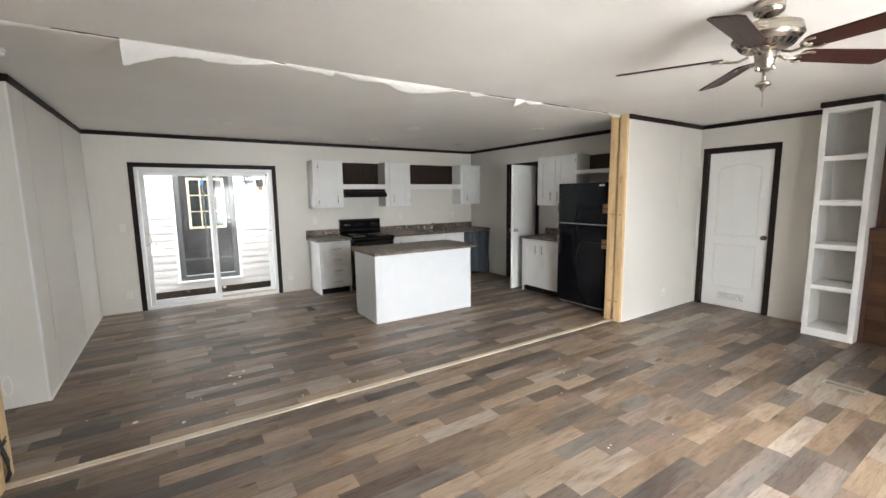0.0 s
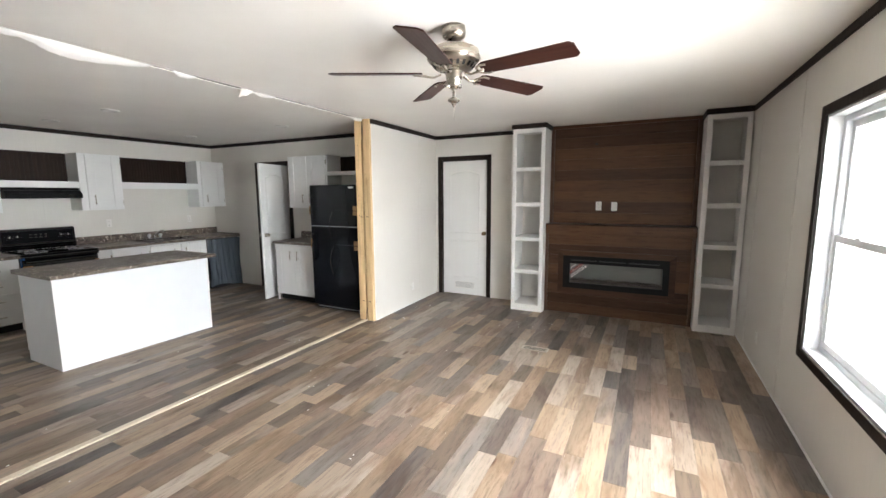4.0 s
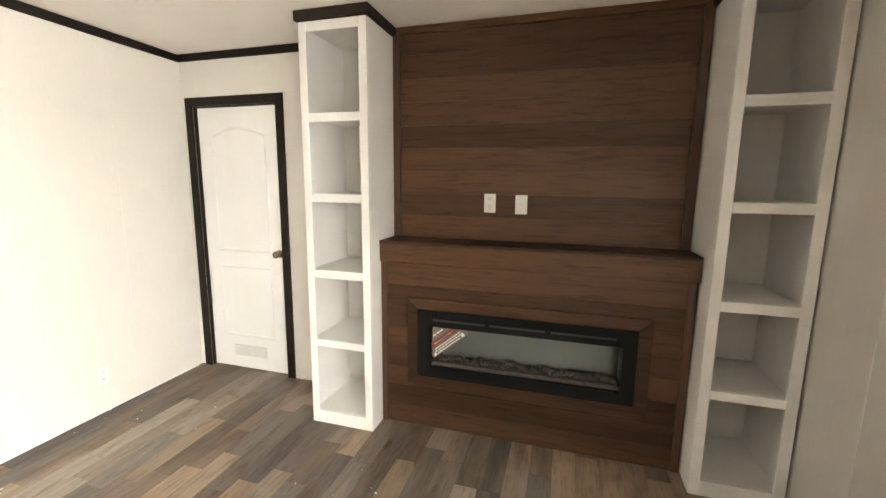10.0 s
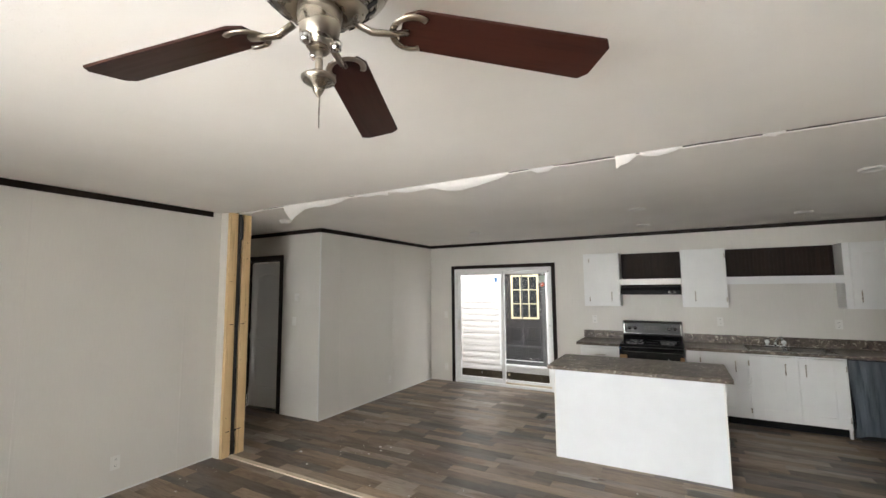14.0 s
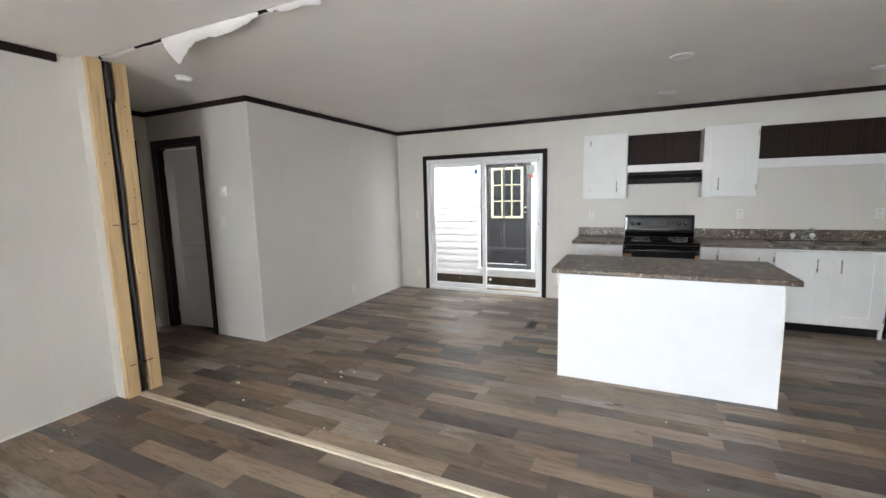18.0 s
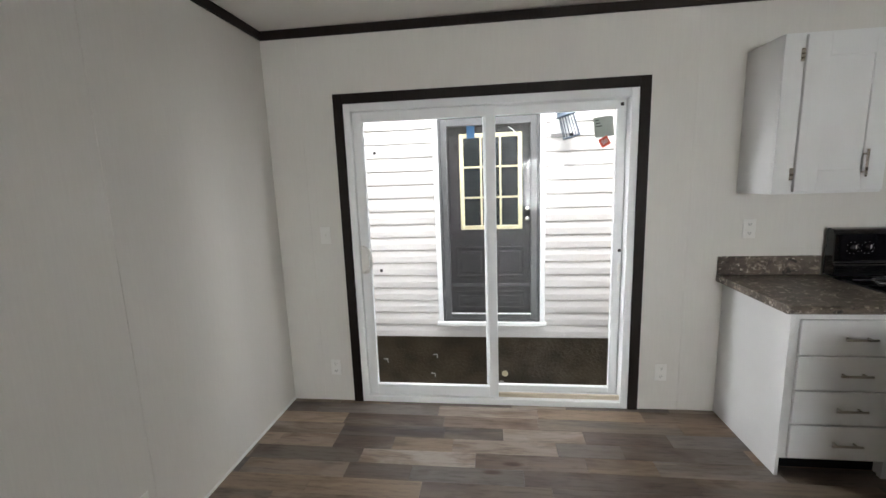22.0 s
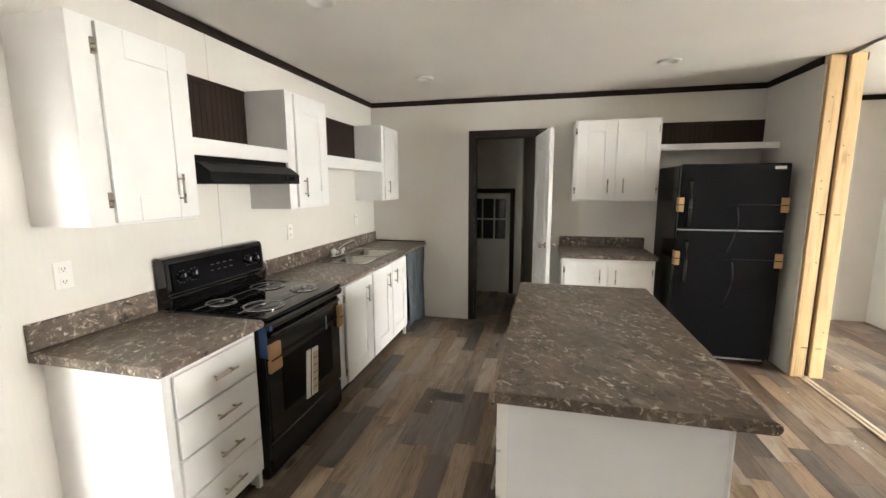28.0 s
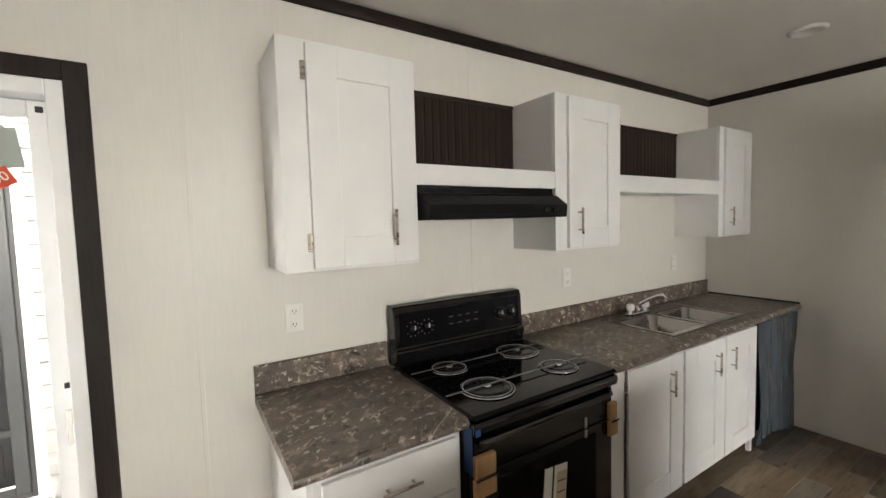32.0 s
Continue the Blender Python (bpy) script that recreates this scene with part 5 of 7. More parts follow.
# black ring paints in the shade between canopy and housing
part("neck_shadow", lathe([(0.022, 2.413), (0.03, 2.418), (0.022, 2.437)], (FX, FY, 0), 16), BLACKM, fan, "neck ring, black as the shade under the canopy")
part("switch_housing", lathe([(0.045, 2.288), (0.047, 2.265), (0.040, 2.222), (0.028, 2.198), (0.018, 2.185)], (FX, FY, 0), 24), NICKEL, fan, "", True)
part("finial_stem", lathe([(0.008, 2.190), (0.008, 2.130)], (FX, FY, 0), 10), NICKEL, fan)
part("finial", lathe([(0.006, 2.145), (0.022, 2.138), (0.036, 2.128), (0.034, 2.122), (0.014, 2.110), (0.01, 2.098), (0.003, 2.088)], (FX, FY, 0), 20), NICKEL, fan, "", True)
part("pull_chain", tube([(FX + 0.003, FY, 2.092), (FX + 0.003, FY, 2.06), (FX + 0.003, FY, 2.02)], 0.0014, 5), NICKEL, fan)
for k in range(3):
    a = 2.1 * k + 0.5
    part("socket_knob", lathe([(0.006, 0.0), (0.013, -0.008), (0.011, -0.022), (0.003, -0.026)], (FX + 0.036 * math.cos(a), FY + 0.036 * math.sin(a), 2.212), 10), CHROME, fan, "", True)
for k in range(5):
    a = radians(44.8 + 72 * k)
    m = Matrix.Translation((FX, FY, 2.268)) @ Matrix.Rotation(a, 4, "Z")
    tilt = m @ Matrix.Rotation(radians(-12), 4, "X")
    L0, L1, W0, W1 = 0.175, 0.685, 0.055, 0.068
    prof = [(L0, -W0 * 0.7), (L0 + 0.03, -W0), (L1 - 0.02, -W1), (L1, -W1 + 0.022), (L1, W1 - 0.022), (L1 - 0.02, W1), (L0 + 0.03, W0), (L0, W0 * 0.7)]
    bl = part("blade", prism(prof, "z", -0.003, 0.004, 0.0012), BLADE, fan)
    bl.matrix_basis = tilt
    HERE[0] = m
    part("blade_arm", tube([(0.07, 0, -0.004), (0.11, 0, -0.02), (0.15, 0, -0.016), (0.19, 0, -0.008)], 0.010, 8, 0.6), NICKEL, fan, "", True)
    HERE[0] = tilt
    loop = [(0.20 + 0.045 * math.cos(t), 0.045 * math.sin(t), -0.009) for t in [radians(60 + 12 * q) for q in range(21)]]
    part("blade_bracket", tube(loop, 0.008, 8, 0.5), NICKEL, fan, "", True)
    HERE[0] = Matrix.Identity(4)


# ---- kitchen cabinets: built facing -y at the origin of a pose, x to the right, z up ----
def handle(parent, x, y, z, upright=True, length=0.135):
    """A bar pull standing off the face at y."""
    h = length / 2
    if upright:
        bm = join(tube([(x, y - 0.028, z - h), (x, y - 0.028, z + h)], 0.0058, 8), tube([(x, y, z - h * 0.66), (x, y - 0.028, z - h * 0.66)], 0.0045, 6), tube([(x, y, z + h * 0.66), (x, y - 0.028, z + h * 0.66)], 0.0045, 6))
    else:
        bm = join(tube([(x - h, y - 0.028, z), (x + h, y - 0.028, z)], 0.0058, 8), tube([(x - h * 0.66, y, z), (x - h * 0.66, y - 0.028, z)], 0.0045, 6), tube([(x + h * 0.66, y, z), (x + h * 0.66, y - 0.028, z)], 0.0045, 6))
    return part("handle", bm, NICKEL, parent, "brushed nickel bar handle", True)


def hinge(parent, x, y, z):
    bm = join(box(x - 0.009, x + 0.007, y - 0.006, y + 0.002, z - 0.031, z + 0.031, 0.002), tube([(x, y - 0.008, z - 0.026), (x, y - 0.008, z + 0.026)], 0.0055, 6))
    return part("hinge", bm, NICKEL, parent)


def cab_door(cab, x0, x1, z0, z1, y, hinge_left, low_handle, border=0.105, inset=0.068):
    """A slab with a recessed centre panel, 18 mm thick, its back at y."""
    f = y - 0.018
    bd = min(border, (x1 - x0) * 0.3)
    d = part("door", boxes([(x0, x0 + bd, f, y, z0, z1), (x1 - bd, x1, f, y, z0, z1), (x0 + bd, x1 - bd, f, y, z1 - bd, z1), (x0 + bd, x1 - bd, f, y, z0, z0 + bd)], 0.0015), WHITE, cab)
    part("centre_panel", box(x0 + bd, x1 - bd, f + 0.007, y, z0 + bd, z1 - bd), WHITE, d)
    hx = x1 - inset if hinge_left else x0 + inset
    hz = z0 + 0.135 if low_handle else z1 - 0.135
    handle(d, hx, f, hz)
    gx = x0 - 0.007 if hinge_left else x1 + 0.007
    for z in (z0 + 0.09, z1 - 0.09):
        hinge(d, gx, y, z)
    return d


def upper_cabinet(w, h, dep, doors, label, hinges, ml=0.025, mr=0.025, inset=0.068):
    """Wall cabinet from z=0 to h, back at y=dep, face at y=0."""
    c = thing("wall_cabinet", (w / 2, dep, 0), label, "cabinet", "white kitchen wall cabinets")
    for nm, bb in (("side_panel", (0, 0.015, 0.019, dep, 0, h)), ("side_panel", (w - 0.015, w, 0.019, dep, 0, h)), ("bottom_panel", (0.015, w - 0.015, 0.019, dep, 0.003, 0.018)), ("top_panel", (0.015, w - 0.015, 0.019, dep, h - 0.018, h - 0.003)), ("back_panel", (0.015, w - 0.015, dep - 0.008, dep, 0.018, h - 0.018))):
        part(nm, box(*bb, 0.0008), WHITE, c)
    part("face_frame", boxes([(0, ml + 0.02, 0, 0.0185, 0, h), (w - mr - 0.02, w, 0, 0.0185, 0, h), (ml + 0.02, w - mr - 0.02, 0, 0.0185, 0, 0.045), (ml + 0.02, w - mr - 0.02, 0, 0.0185, h - 0.045, h)], 0.001), WHITE, c)
    n = doors
    gap = 0.004
    each = (w - ml - mr - gap * (n - 1)) / n
    for i in range(n):
        x0 = ml + i * (each + gap)
        cab_door(c, x0, x0 + each, 0.012, h - 0.012, -0.0005, hinges[i], True, inset=inset)
    return c


ZU, HU, YU = 1.412, 0.783, 6.897
DU = NORTH - YU
HERE[0] = Matrix.Translation((2.074, YU, ZU))
upper_cabinet(0.506, HU, DU, 1, "white wall cabinet with one panelled door beside the sliding door", [True], 0.092, 0.006, 0.105)
HERE[0] = Matrix.Translation((3.37, YU, ZU))
upper_cabinet(0.515, HU, DU, 1, "white wall cabinet with one panelled door between open shelves", [False], 0.082, 0.018)
HERE[0] = Matrix.Translation((5.04, YU, ZU))
upper_cabinet(0.493, HU, DU, 1, "white wall cabinet with one panelled door in the corner", [False], 0.06, 0.03)
EAST = lambda x, y, z: pose(x, y, z, 0, 0, -90)
HERE[0] = EAST(5.22, 4.945, 1.413)
upper_cabinet(0.78, 0.777, KIT_E - 5.22, 2, "white two-door wall cabinet beside the refrigerator", [True, False])
HERE[0] = Matrix.Identity(4)


def open_shelf(x0, x1, z0, z1, label, brown_top):
    s = thing("wall_shelf", ((x0 + x1) / 2, NORTH, z0), label, "shelf", "open shelves between wall cabinets")
    part("shelf_board", boxes([(x0, x1, YU, YU + 0.018, z0, z1), (x0, x1, YU + 0.0185, NORTH - 0.002, z1 - 0.016, z1)], 0.001), WHITE, s)
    part("shelf_underside", box(x0, x1, YU + 0.0185, NORTH - 0.002, z0 + 0.012, z0 + 0.024), WHITE, s)
    p = part("beadboard", box(x0, x1, NORTH - 0.009, NORTH - 0.001, z1, brown_top), BEAD, s, "dark espresso beadboard backing")
    n = int((x1 - x0) / 0.042)
    for i in range(n):
        u = x0 + (i + 0.5) * (x1 - x0) / n
        part("bead", box(u - 0.017, u + 0.017, NORTH - 0.0125, NORTH - 0.0092, z1 + 0.002, brown_top - 0.018, 0.0015), BEAD, p)
    part("beadboard_cap", box(x0, x1, NORTH - 0.016, NORTH - 0.0092, brown_top - 0.018, brown_top, 0.001), BEAD, p)


open_shelf(2.581, 3.369, 1.723, 1.806, "white open shelf with dark beadboard back over the range hood", 2.195)
open_shelf(3.886, 5.039, 1.715, 1.811, "white open shelf with dark beadboard back over the sink", 2.195)
s = thing("wall_shelf", (5.38, 3.68, 1.89), "white shelf with dark backing over the refrigerator", "shelf", "open shelves between wall cabinets")
part("shelf_board", boxes([(5.22, 5.238, MW_N, 4.164, 1.888, 1.943), (5.2385, KIT_E - 0.002, MW_N, 4.164, 1.927, 1.943)], 0.001), WHITE, s)
p = part("beadboard", box(KIT_E - 0.009, KIT_E - 0.001, MW_N, 4.164, 1.943, 2.178), BEAD, s, "dark espresso beadboard backing")
for i in range(22):
    u = MW_N + (i + 0.5) * 0.964 / 22
    part("bead", box(KIT_E - 0.0125, KIT_E - 0.0092, u - 0.017, u + 0.017, 1.945, 2.16, 0.0015), BEAD, p)


def rolled_top(y0, y1, x0, x1, label, z0=0.872, z1=0.912):
    """A laminate top along x: the flat slab and the rounded nose at y0, its ends banded."""
    n, r = 6, (z1 - z0) / 2
    ct = thing("countertop", ((x0 + x1) / 2, (y0 + y1) / 2, z0), label, "countertop")
    e = 0.0025
    part("slab", prism([(y1, z0), (y0 + r, z0), (y0 + r, z1), (y1, z1)], "x", x0 + e, x1 - e), COUNTER, ct)
    nose = [(y0 + r - r * math.sin(math.pi * i / n), z0 + r - r * math.cos(math.pi * i / n)) for i in range(n + 1)]
    part("rolled_edge", prism(nose, "x", x0 + e, x1 - e), COUNTER, ct)
    for u in (x0, x1 - e):
        part("end_band", prism([(y1, z0)] + nose + [(y1, z1 - 0.0006)], "x", u, u + e), COUNTER, ct)
    return ct


# range side base cabinet with four drawers
bc = thing("drawer_cabinet", (2.29, 6.9, 0), "white base cabinet with four drawers beside the range", "cabinet")
bx0, bx1, by = 2.040, 2.565, 6.612
part("side_panel", prism([(by, 0.10), (by, 0.87), (NORTH, 0.87), (NORTH, 0.0), (by + 0.003, 0.0), (by + 0.003, 0.10)], "x", bx0, bx0 + 0.016), WHITE, bc)
part("side_panel", box(bx1 - 0.016, bx1, by + 0.02, NORTH, 0.0, 0.87), WHITE, bc)
part("body", box(bx0 + 0.016, bx1 - 0.016, by + 0.02, NORTH, 0.10, 0.87), WHITE, bc)
part("toe_kick", box(bx0 + 0.016, bx1 - 0.016, by + 0.075, by + 0.09, 0.0, 0.10), BLACKM, bc)
part("face_frame", boxes([(bx0 + 0.016, bx0 + 0.05, by, by + 0.019, 0.10, 0.87), (bx1 - 0.04, bx1, by, by + 0.019, 0.10, 0.87), (bx0 + 0.05, bx1 - 0.04, by, by + 0.019, 0.10, 0.87)], 0.001), WHITE, bc)
part("foot", box(bx1 - 0.03, bx1 - 0.005, by + 0.01, by + 0.035, 0.0, 0.10), WHITE, bc)
for z0, z1 in ((0.115, 0.292), (0.300, 0.472), (0.480, 0.652), (0.660, 0.835)):
    d = part("drawer_front", box(bx0 + 0.04, bx1 - 0.022, by - 0.0185, by - 0.0005, z0, z1, 0.002), WHITE, bc)
    handle(d, (bx0 + bx1) / 2 + 0.02, by - 0.0185, (z0 + z1) / 2, False)
rolled_top(6.55, NORTH - 0.001, 1.995, 2.566, "brown marbled laminate countertop beside the range")
tagged(part("backsplash", box(1.995, 2.566, NORTH - 0.02, NORTH - 0.001, 0.913, 1.027, 0.004), COUNTER), "brown marbled laminate backsplash strip", "backsplash", "backsplash strips")

# sink base and dishwasher run
sb = thing("sink_cabinet", (4.15, 6.9, 0), "white sink base cabinet with three panelled doors", "cabinet")
sx0, sx1 = 3.36, 4.915
part("body", boxes([(sx0, sx0 + 0.016, by + 0.02, NORTH, 0.10, 0.87), (sx1 - 0.016, sx1, by + 0.02, NORTH, 0.10, 0.87), (sx0 + 0.016, sx1 - 0.016, by + 0.02, NORTH, 0.10, 0.116), (sx0 + 0.016, sx1 - 0.016, NORTH - 0.012, NORTH, 0.116, 0.87)]), WHITE, sb)
part("face_frame", boxes([(sx0, sx0 + 0.15, by, by + 0.019, 0.10, 0.87), (sx1 - 0.02, sx1, by, by + 0.019, 0.10, 0.87), (sx0 + 0.15, sx1 - 0.02, by, by + 0.019, 0.85, 0.87), (sx0 + 0.15, sx1 - 0.02, by, by + 0.019, 0.10, 0.15), (4.00, 4.035, by, by + 0.019, 0.15, 0.85), (4.465, 4.50, by, by + 0.019, 0.15, 0.85)], 0.001), WHITE, sb)
part("toe_kick", box(sx0 + 0.016, sx1 - 0.016, by + 0.075, by + 0.09, 0.0, 0.10), BLACKM, sb)
part("foot", box(sx1 - 0.03, sx1 - 0.004, by + 0.004, by + 0.03, 0.0, 0.10), WHITE, sb)
part("foot", box(sx0 + 0.004, sx0 + 0.03, by + 0.01, by + 0.03, 0.0, 0.10), WHITE, sb)
cab_door(sb, 3.525, 4.005, 0.108, 0.848, by - 0.0005, True, False, 0.12, 0.125)
cab_door(sb, 4.025, 4.475, 0.108, 0.848, by - 0.0005, True, False, 0.12, 0.115)
cab_door(sb, 4.485, 4.895, 0.108, 0.848, by - 0.0005, False, False, 0.1, 0.06)
SX0, SX1, SY0, SY1 = 4.03, 4.87, 6.66, 7.13


def holed_slab(x0, x1, y0, y1, hx0, hx1, hy0, hy1, z0=0.872, z1=0.912):
    """The flat of a laminate top with a cut-out for the sink."""
    bm = bmesh.new()
    ring = lambda a, b, c, d, z: [bm.verts.new(p) for p in ((a, c, z), (b, c, z), (b, d, z), (a, d, z))]
    ot, it, ob, ib = ring(x0, x1, y0, y1, z1), ring(hx0, hx1, hy0, hy1, z1), ring(x0, x1, y0, y1, z0), ring(hx0, hx1, hy0, hy1, z0)
    for k in range(4):
        n = (k + 1) % 4
        bm.faces.new((ot[k], ot[n], it[n], it[k]))
        bm.faces.new((ob[n], ob[k], ib[k], ib[n]))
        bm.faces.new((ob[k], ob[n], ot[n], ot[k]))
        bm.faces.new((it[k], it[n], ib[n], ib[k]))
    bmesh.ops.recalc_face_normals(bm, faces=bm.faces[:])
    return bm


sink_top = thing("countertop", (4.44, 6.88, 0.872), "brown marbled laminate countertop holding the sink", "countertop")
part("slab", holed_slab(3.355, KIT_E - 0.001, 6.58, NORTH - 0.001, SX0 + 0.02, SX1 - 0.02, SY0 + 0.02, SY1 - 0.02), COUNTER, sink_top)
part("rolled_edge", prism([(6.58 - 0.02 * math.sin(math.pi * q / 6), 0.892 - 0.02 * math.cos(math.pi * q / 6)) for q in range(7)], "x", 3.355, KIT_E - 0.001), COUNTER, sink_top)
tagged(part("backsplash", box(3.355, KIT_E - 0.001, NORTH - 0.02, NORTH - 0.001, 0.913, 1.027, 0.004), COUNTER), "brown marbled laminate backsplash strip", "backsplash", "backsplash strips")
structure(part("trim_counter_end", box(KIT_E - 0.008, KIT_E - 0.0005, 6.57, NORTH - 0.022, 0.913, 0.924), BLACKM), "dark edge strip where the countertop meets the wall", "trim")

# double sink with faucet
sk = thing("kitchen_sink", (4.45, 6.9, 0.91), "stainless steel double-bowl drop-in sink", "sink")


def bowl(x0, x1, y0, y1, depth):
    z = 0.914
    r = 0.055
    def ring(inset, h):
        n, out = 4, []
        for cx, cy, a0 in ((x1 - r, y1 - r, 0), (x0 + r, y1 - r, 90), (x0 + r, y0 + r, 180), (x1 - r, y0 + r, 270)):
            for k in range(n + 1):
                a = radians(a0 + 90 * k / n)
                out.append((cx + (r - inset) * math.cos(a), cy + (r - inset) * math.sin(a), h))
        return out
    bm = bmesh.new()
    rings = [[bm.verts.new(p) for p in ring(i, h)] for i, h in ((-0.004, z), (0.002, z - 0.006), (0.008, z - depth + 0.03), (0.018, z - depth + 0.008), (0.034, z - depth))]
    for a, b in zip(rings, rings[1:]):
        for k in range(len(a)):
            j = (k + 1) % len(a)
            bm.faces.new((a[k], a[j], b[j], b[k]))
    bm.faces.new(rings[-1])
    bmesh.ops.recalc_face_normals(bm, faces=bm.faces[:])
    bmesh.ops.reverse_faces(bm, faces=bm.faces[:])
    return bm


B = [(4.065, 4.435, SY0 + 0.035, SY1 - 0.095), (4.465, 4.835, SY0 + 0.035, SY1 - 0.095)]
rim = boxes([(SX0, B[0][0], SY0, SY1, 0.912, 0.9165), (B[1][1], SX1, SY0, SY1, 0.912, 0.9165), (B[0][1], B[1][0], B[0][2], B[0][3], 0.912, 0.9165), (B[0][0], B[1][1], SY0, B[0][2], 0.912, 0.9165), (B[0][0], B[1][1], B[0][3], SY1, 0.912, 0.9165)])
part("rim", rim, STEEL, sk)
for q in B:
    part("bowl", bowl(*q, 0.17), STEEL, sk, "", True)
    part("drain", lathe([(0.04, 0.746), (0.042, 0.749), (0.03, 0.748), (0.002, 0.7475)], ((q[0] + q[1]) / 2, (q[2] + q[3]) / 2, 0), 18), CHROME, sk, "", True)
fa = thing("faucet", (4.37, 7.09, 0.916), "chrome two-handle kitchen faucet with clear knobs", "faucet")
part("deck_plate", box(4.26, 4.48, 7.065, 7.11, 0.9165, 0.932, 0.006), CHROME, fa)
part("spout_base", lathe([(0.020, 0.931), (0.020, 0.945), (0.015, 0.955), (0.013, 0.972)], (4.37, 7.088, 0), 14), CHROME, fa, "", True)
part("spout", tube([(4.37, 7.088, 0.965), (4.373, 7.075, 0.985), (4.385, 7.025, 1.020), (4.400, 6.965, 1.052), (4.407, 6.938, 1.058), (4.410, 6.926, 1.046)], 0.0115, 10), CHROME, fa, "", True)
for hx in (4.285, 4.455):
    kn = part("knob", lathe([(0.014, 0.931), (0.013, 0.948), (0.023, 0.952), (0.029, 0.966), (0.028, 0.982), (0.020, 0.994), (0.010, 0.997)], (hx, 7.088, 0), 9), ACRYLIC, fa, "faceted clear acrylic knob")
    part("knob_cap", lathe([(0.010, 0.9965), (0.009, 1.0005), (0.002, 1.001)], (hx, 7.088, 0), 12), CHROME, kn, "chrome cap", True)
part("aerator", lathe([(0.0135, 1.022), (0.0135, 1.046)], (4.410, 6.924, 0), 12), CHROME, fa)

# dishwasher under film
dw = thing("dishwasher", (5.22, 6.9, 0), "black dishwasher wrapped in grey-blue protective film", "dishwasher")
part("body", box(4.925, 5.525, 6.63, NORTH - 0.01, 0.09, 0.865), BLACKM, dw)
part("door", box(4.93, 5.52, 6.605, 6.63, 0.12, 0.86, 0.004), BLACK, dw)
part("toe_panel", box(4.94, 5.51, 6.67, 6.685, 0.0, 0.12), BLACKM, dw)
rnd = random.Random(7)
bm = bmesh.new()
NX, NZ = 26, 18
g = []
for i in range(NX + 1):
    col = []
    for k in range(NZ + 1):
        u, w = i / NX, k / NZ
        y = 6.594 - 0.012 * abs(math.sin(u * 17 + 1.5 * math.sin(w * 3))) * (1 - 0.4 * w) - 0.006 * math.sin(u * 41 + w * 5)
        col.append(bm.verts.new((4.925 + 0.605 * u + 0.01 * math.sin(w * 6 + i), y, 0.035 + 0.03 * math.sin(u * 5) * (1 - w) + 0.825 * w)))
    g.append(col)
for a, b in zip(g, g[1:]):
    for k in range(NZ):
        bm.faces.new((a[k], b[k], b[k + 1], a[k + 1]))
part("film", bm, FILM, dw, "wrinkled grey-blue plastic film", True)

# ---- range ----
rg = thing("electric_range", (2.96, 6.86, 0), "black electric range with four covered burners and packing straps", "range")
rx0, rx1, ry0 = 2.572, 3.345, 6.585
part("body", box(rx0, rx1, ry0, NORTH - 0.02, 0.03, 0.895, 0.004), BLACKM, rg)
part("cooktop", box(rx0 - 0.002, rx1 + 0.002, 6.535, 7.12, 0.895, 0.918, 0.008), BLACKTOP, rg)
part("front_rail", prism([(6.536, 0.893), (6.528, 0.88), (6.535, 0.852), (6.55, 0.845), (ry0, 0.845), (ry0, 0.895)], "x", rx0, rx1, 0.003), BLACK, rg)
od = part("oven_door", box(rx0 + 0.004, rx1 - 0.004, 6.555, ry0 - 0.002, 0.245, 0.842, 0.008), BLACK, rg)
part("oven_window", box(rx0 + 0.12, rx1 - 0.12, 6.552, 6.556, 0.36, 0.66, 0.001), OVENGLASS, od)
grip = [(rx0 + 0.03, 6.552), (rx0 + 0.045, 6.539), (rx0 + 0.08, 6.534), (rx1 - 0.08, 6.534), (rx1 - 0.045, 6.539), (rx1 - 0.03, 6.552)]
part("door_handle", tube([(u, w, 0.818) for u, w in grip], 0.0135, 10), BLACK, od, "black curved bar handle", True)
part("storage_drawer", box(rx0 + 0.004, rx1 - 0.004, 6.56, ry0 - 0.002, 0.07, 0.235, 0.006), BLACK, rg)
part("backguard", prism([(7.115, 0.918), (7.10, 0.99), (7.12, 1.0), (7.128, 1.165), (7.14, 1.19), (7.19, 1.195), (7.19, 0.918)], "x", rx0, rx1, 0.005), BLACK, rg)
part("control_panel", prism([(7.117, 1.012), (7.113, 1.012), (7.122, 1.162), (7.127, 1.162)], "x", rx0 + 0.03, rx1 - 0.03), OVENGLASS, rg)
for kx in (rx0 + 0.09, rx0 + 0.165, rx1 - 0.165, rx1 - 0.09):
    k = part("knob", lathe([(0.024, 0.0), (0.023, -0.010), (0.018, -0.022), (0.004, -0.023)], (kx, 7.116, 1.085), 16, "y"), BLACK, rg, "", True)
    part("knob_mark", box(kx - 0.002, kx + 0.002, 7.0905, 7.094, 1.085, 1.104), PAPER, k)
    for q in range(9):
        a = radians(-60 + q * 37.5)
        part("dial_tick", box(kx + 0.034 * math.sin(a) - 0.0015, kx + 0.034 * math.sin(a) + 0.0015, 7.1125, 7.1145, 1.085 + 0.034 * math.cos(a) - 0.0015, 1.085 + 0.034 * math.cos(a) + 0.0015), STRAP, rg)
for i in range(4):
    for j in range(2):
        part("print_bar", box(2.86 + i * 0.05, 2.885 + i * 0.05, 7.1125, 7.1145, 1.075 + j * 0.035, 1.08 + j * 0.035), VENTM, rg)
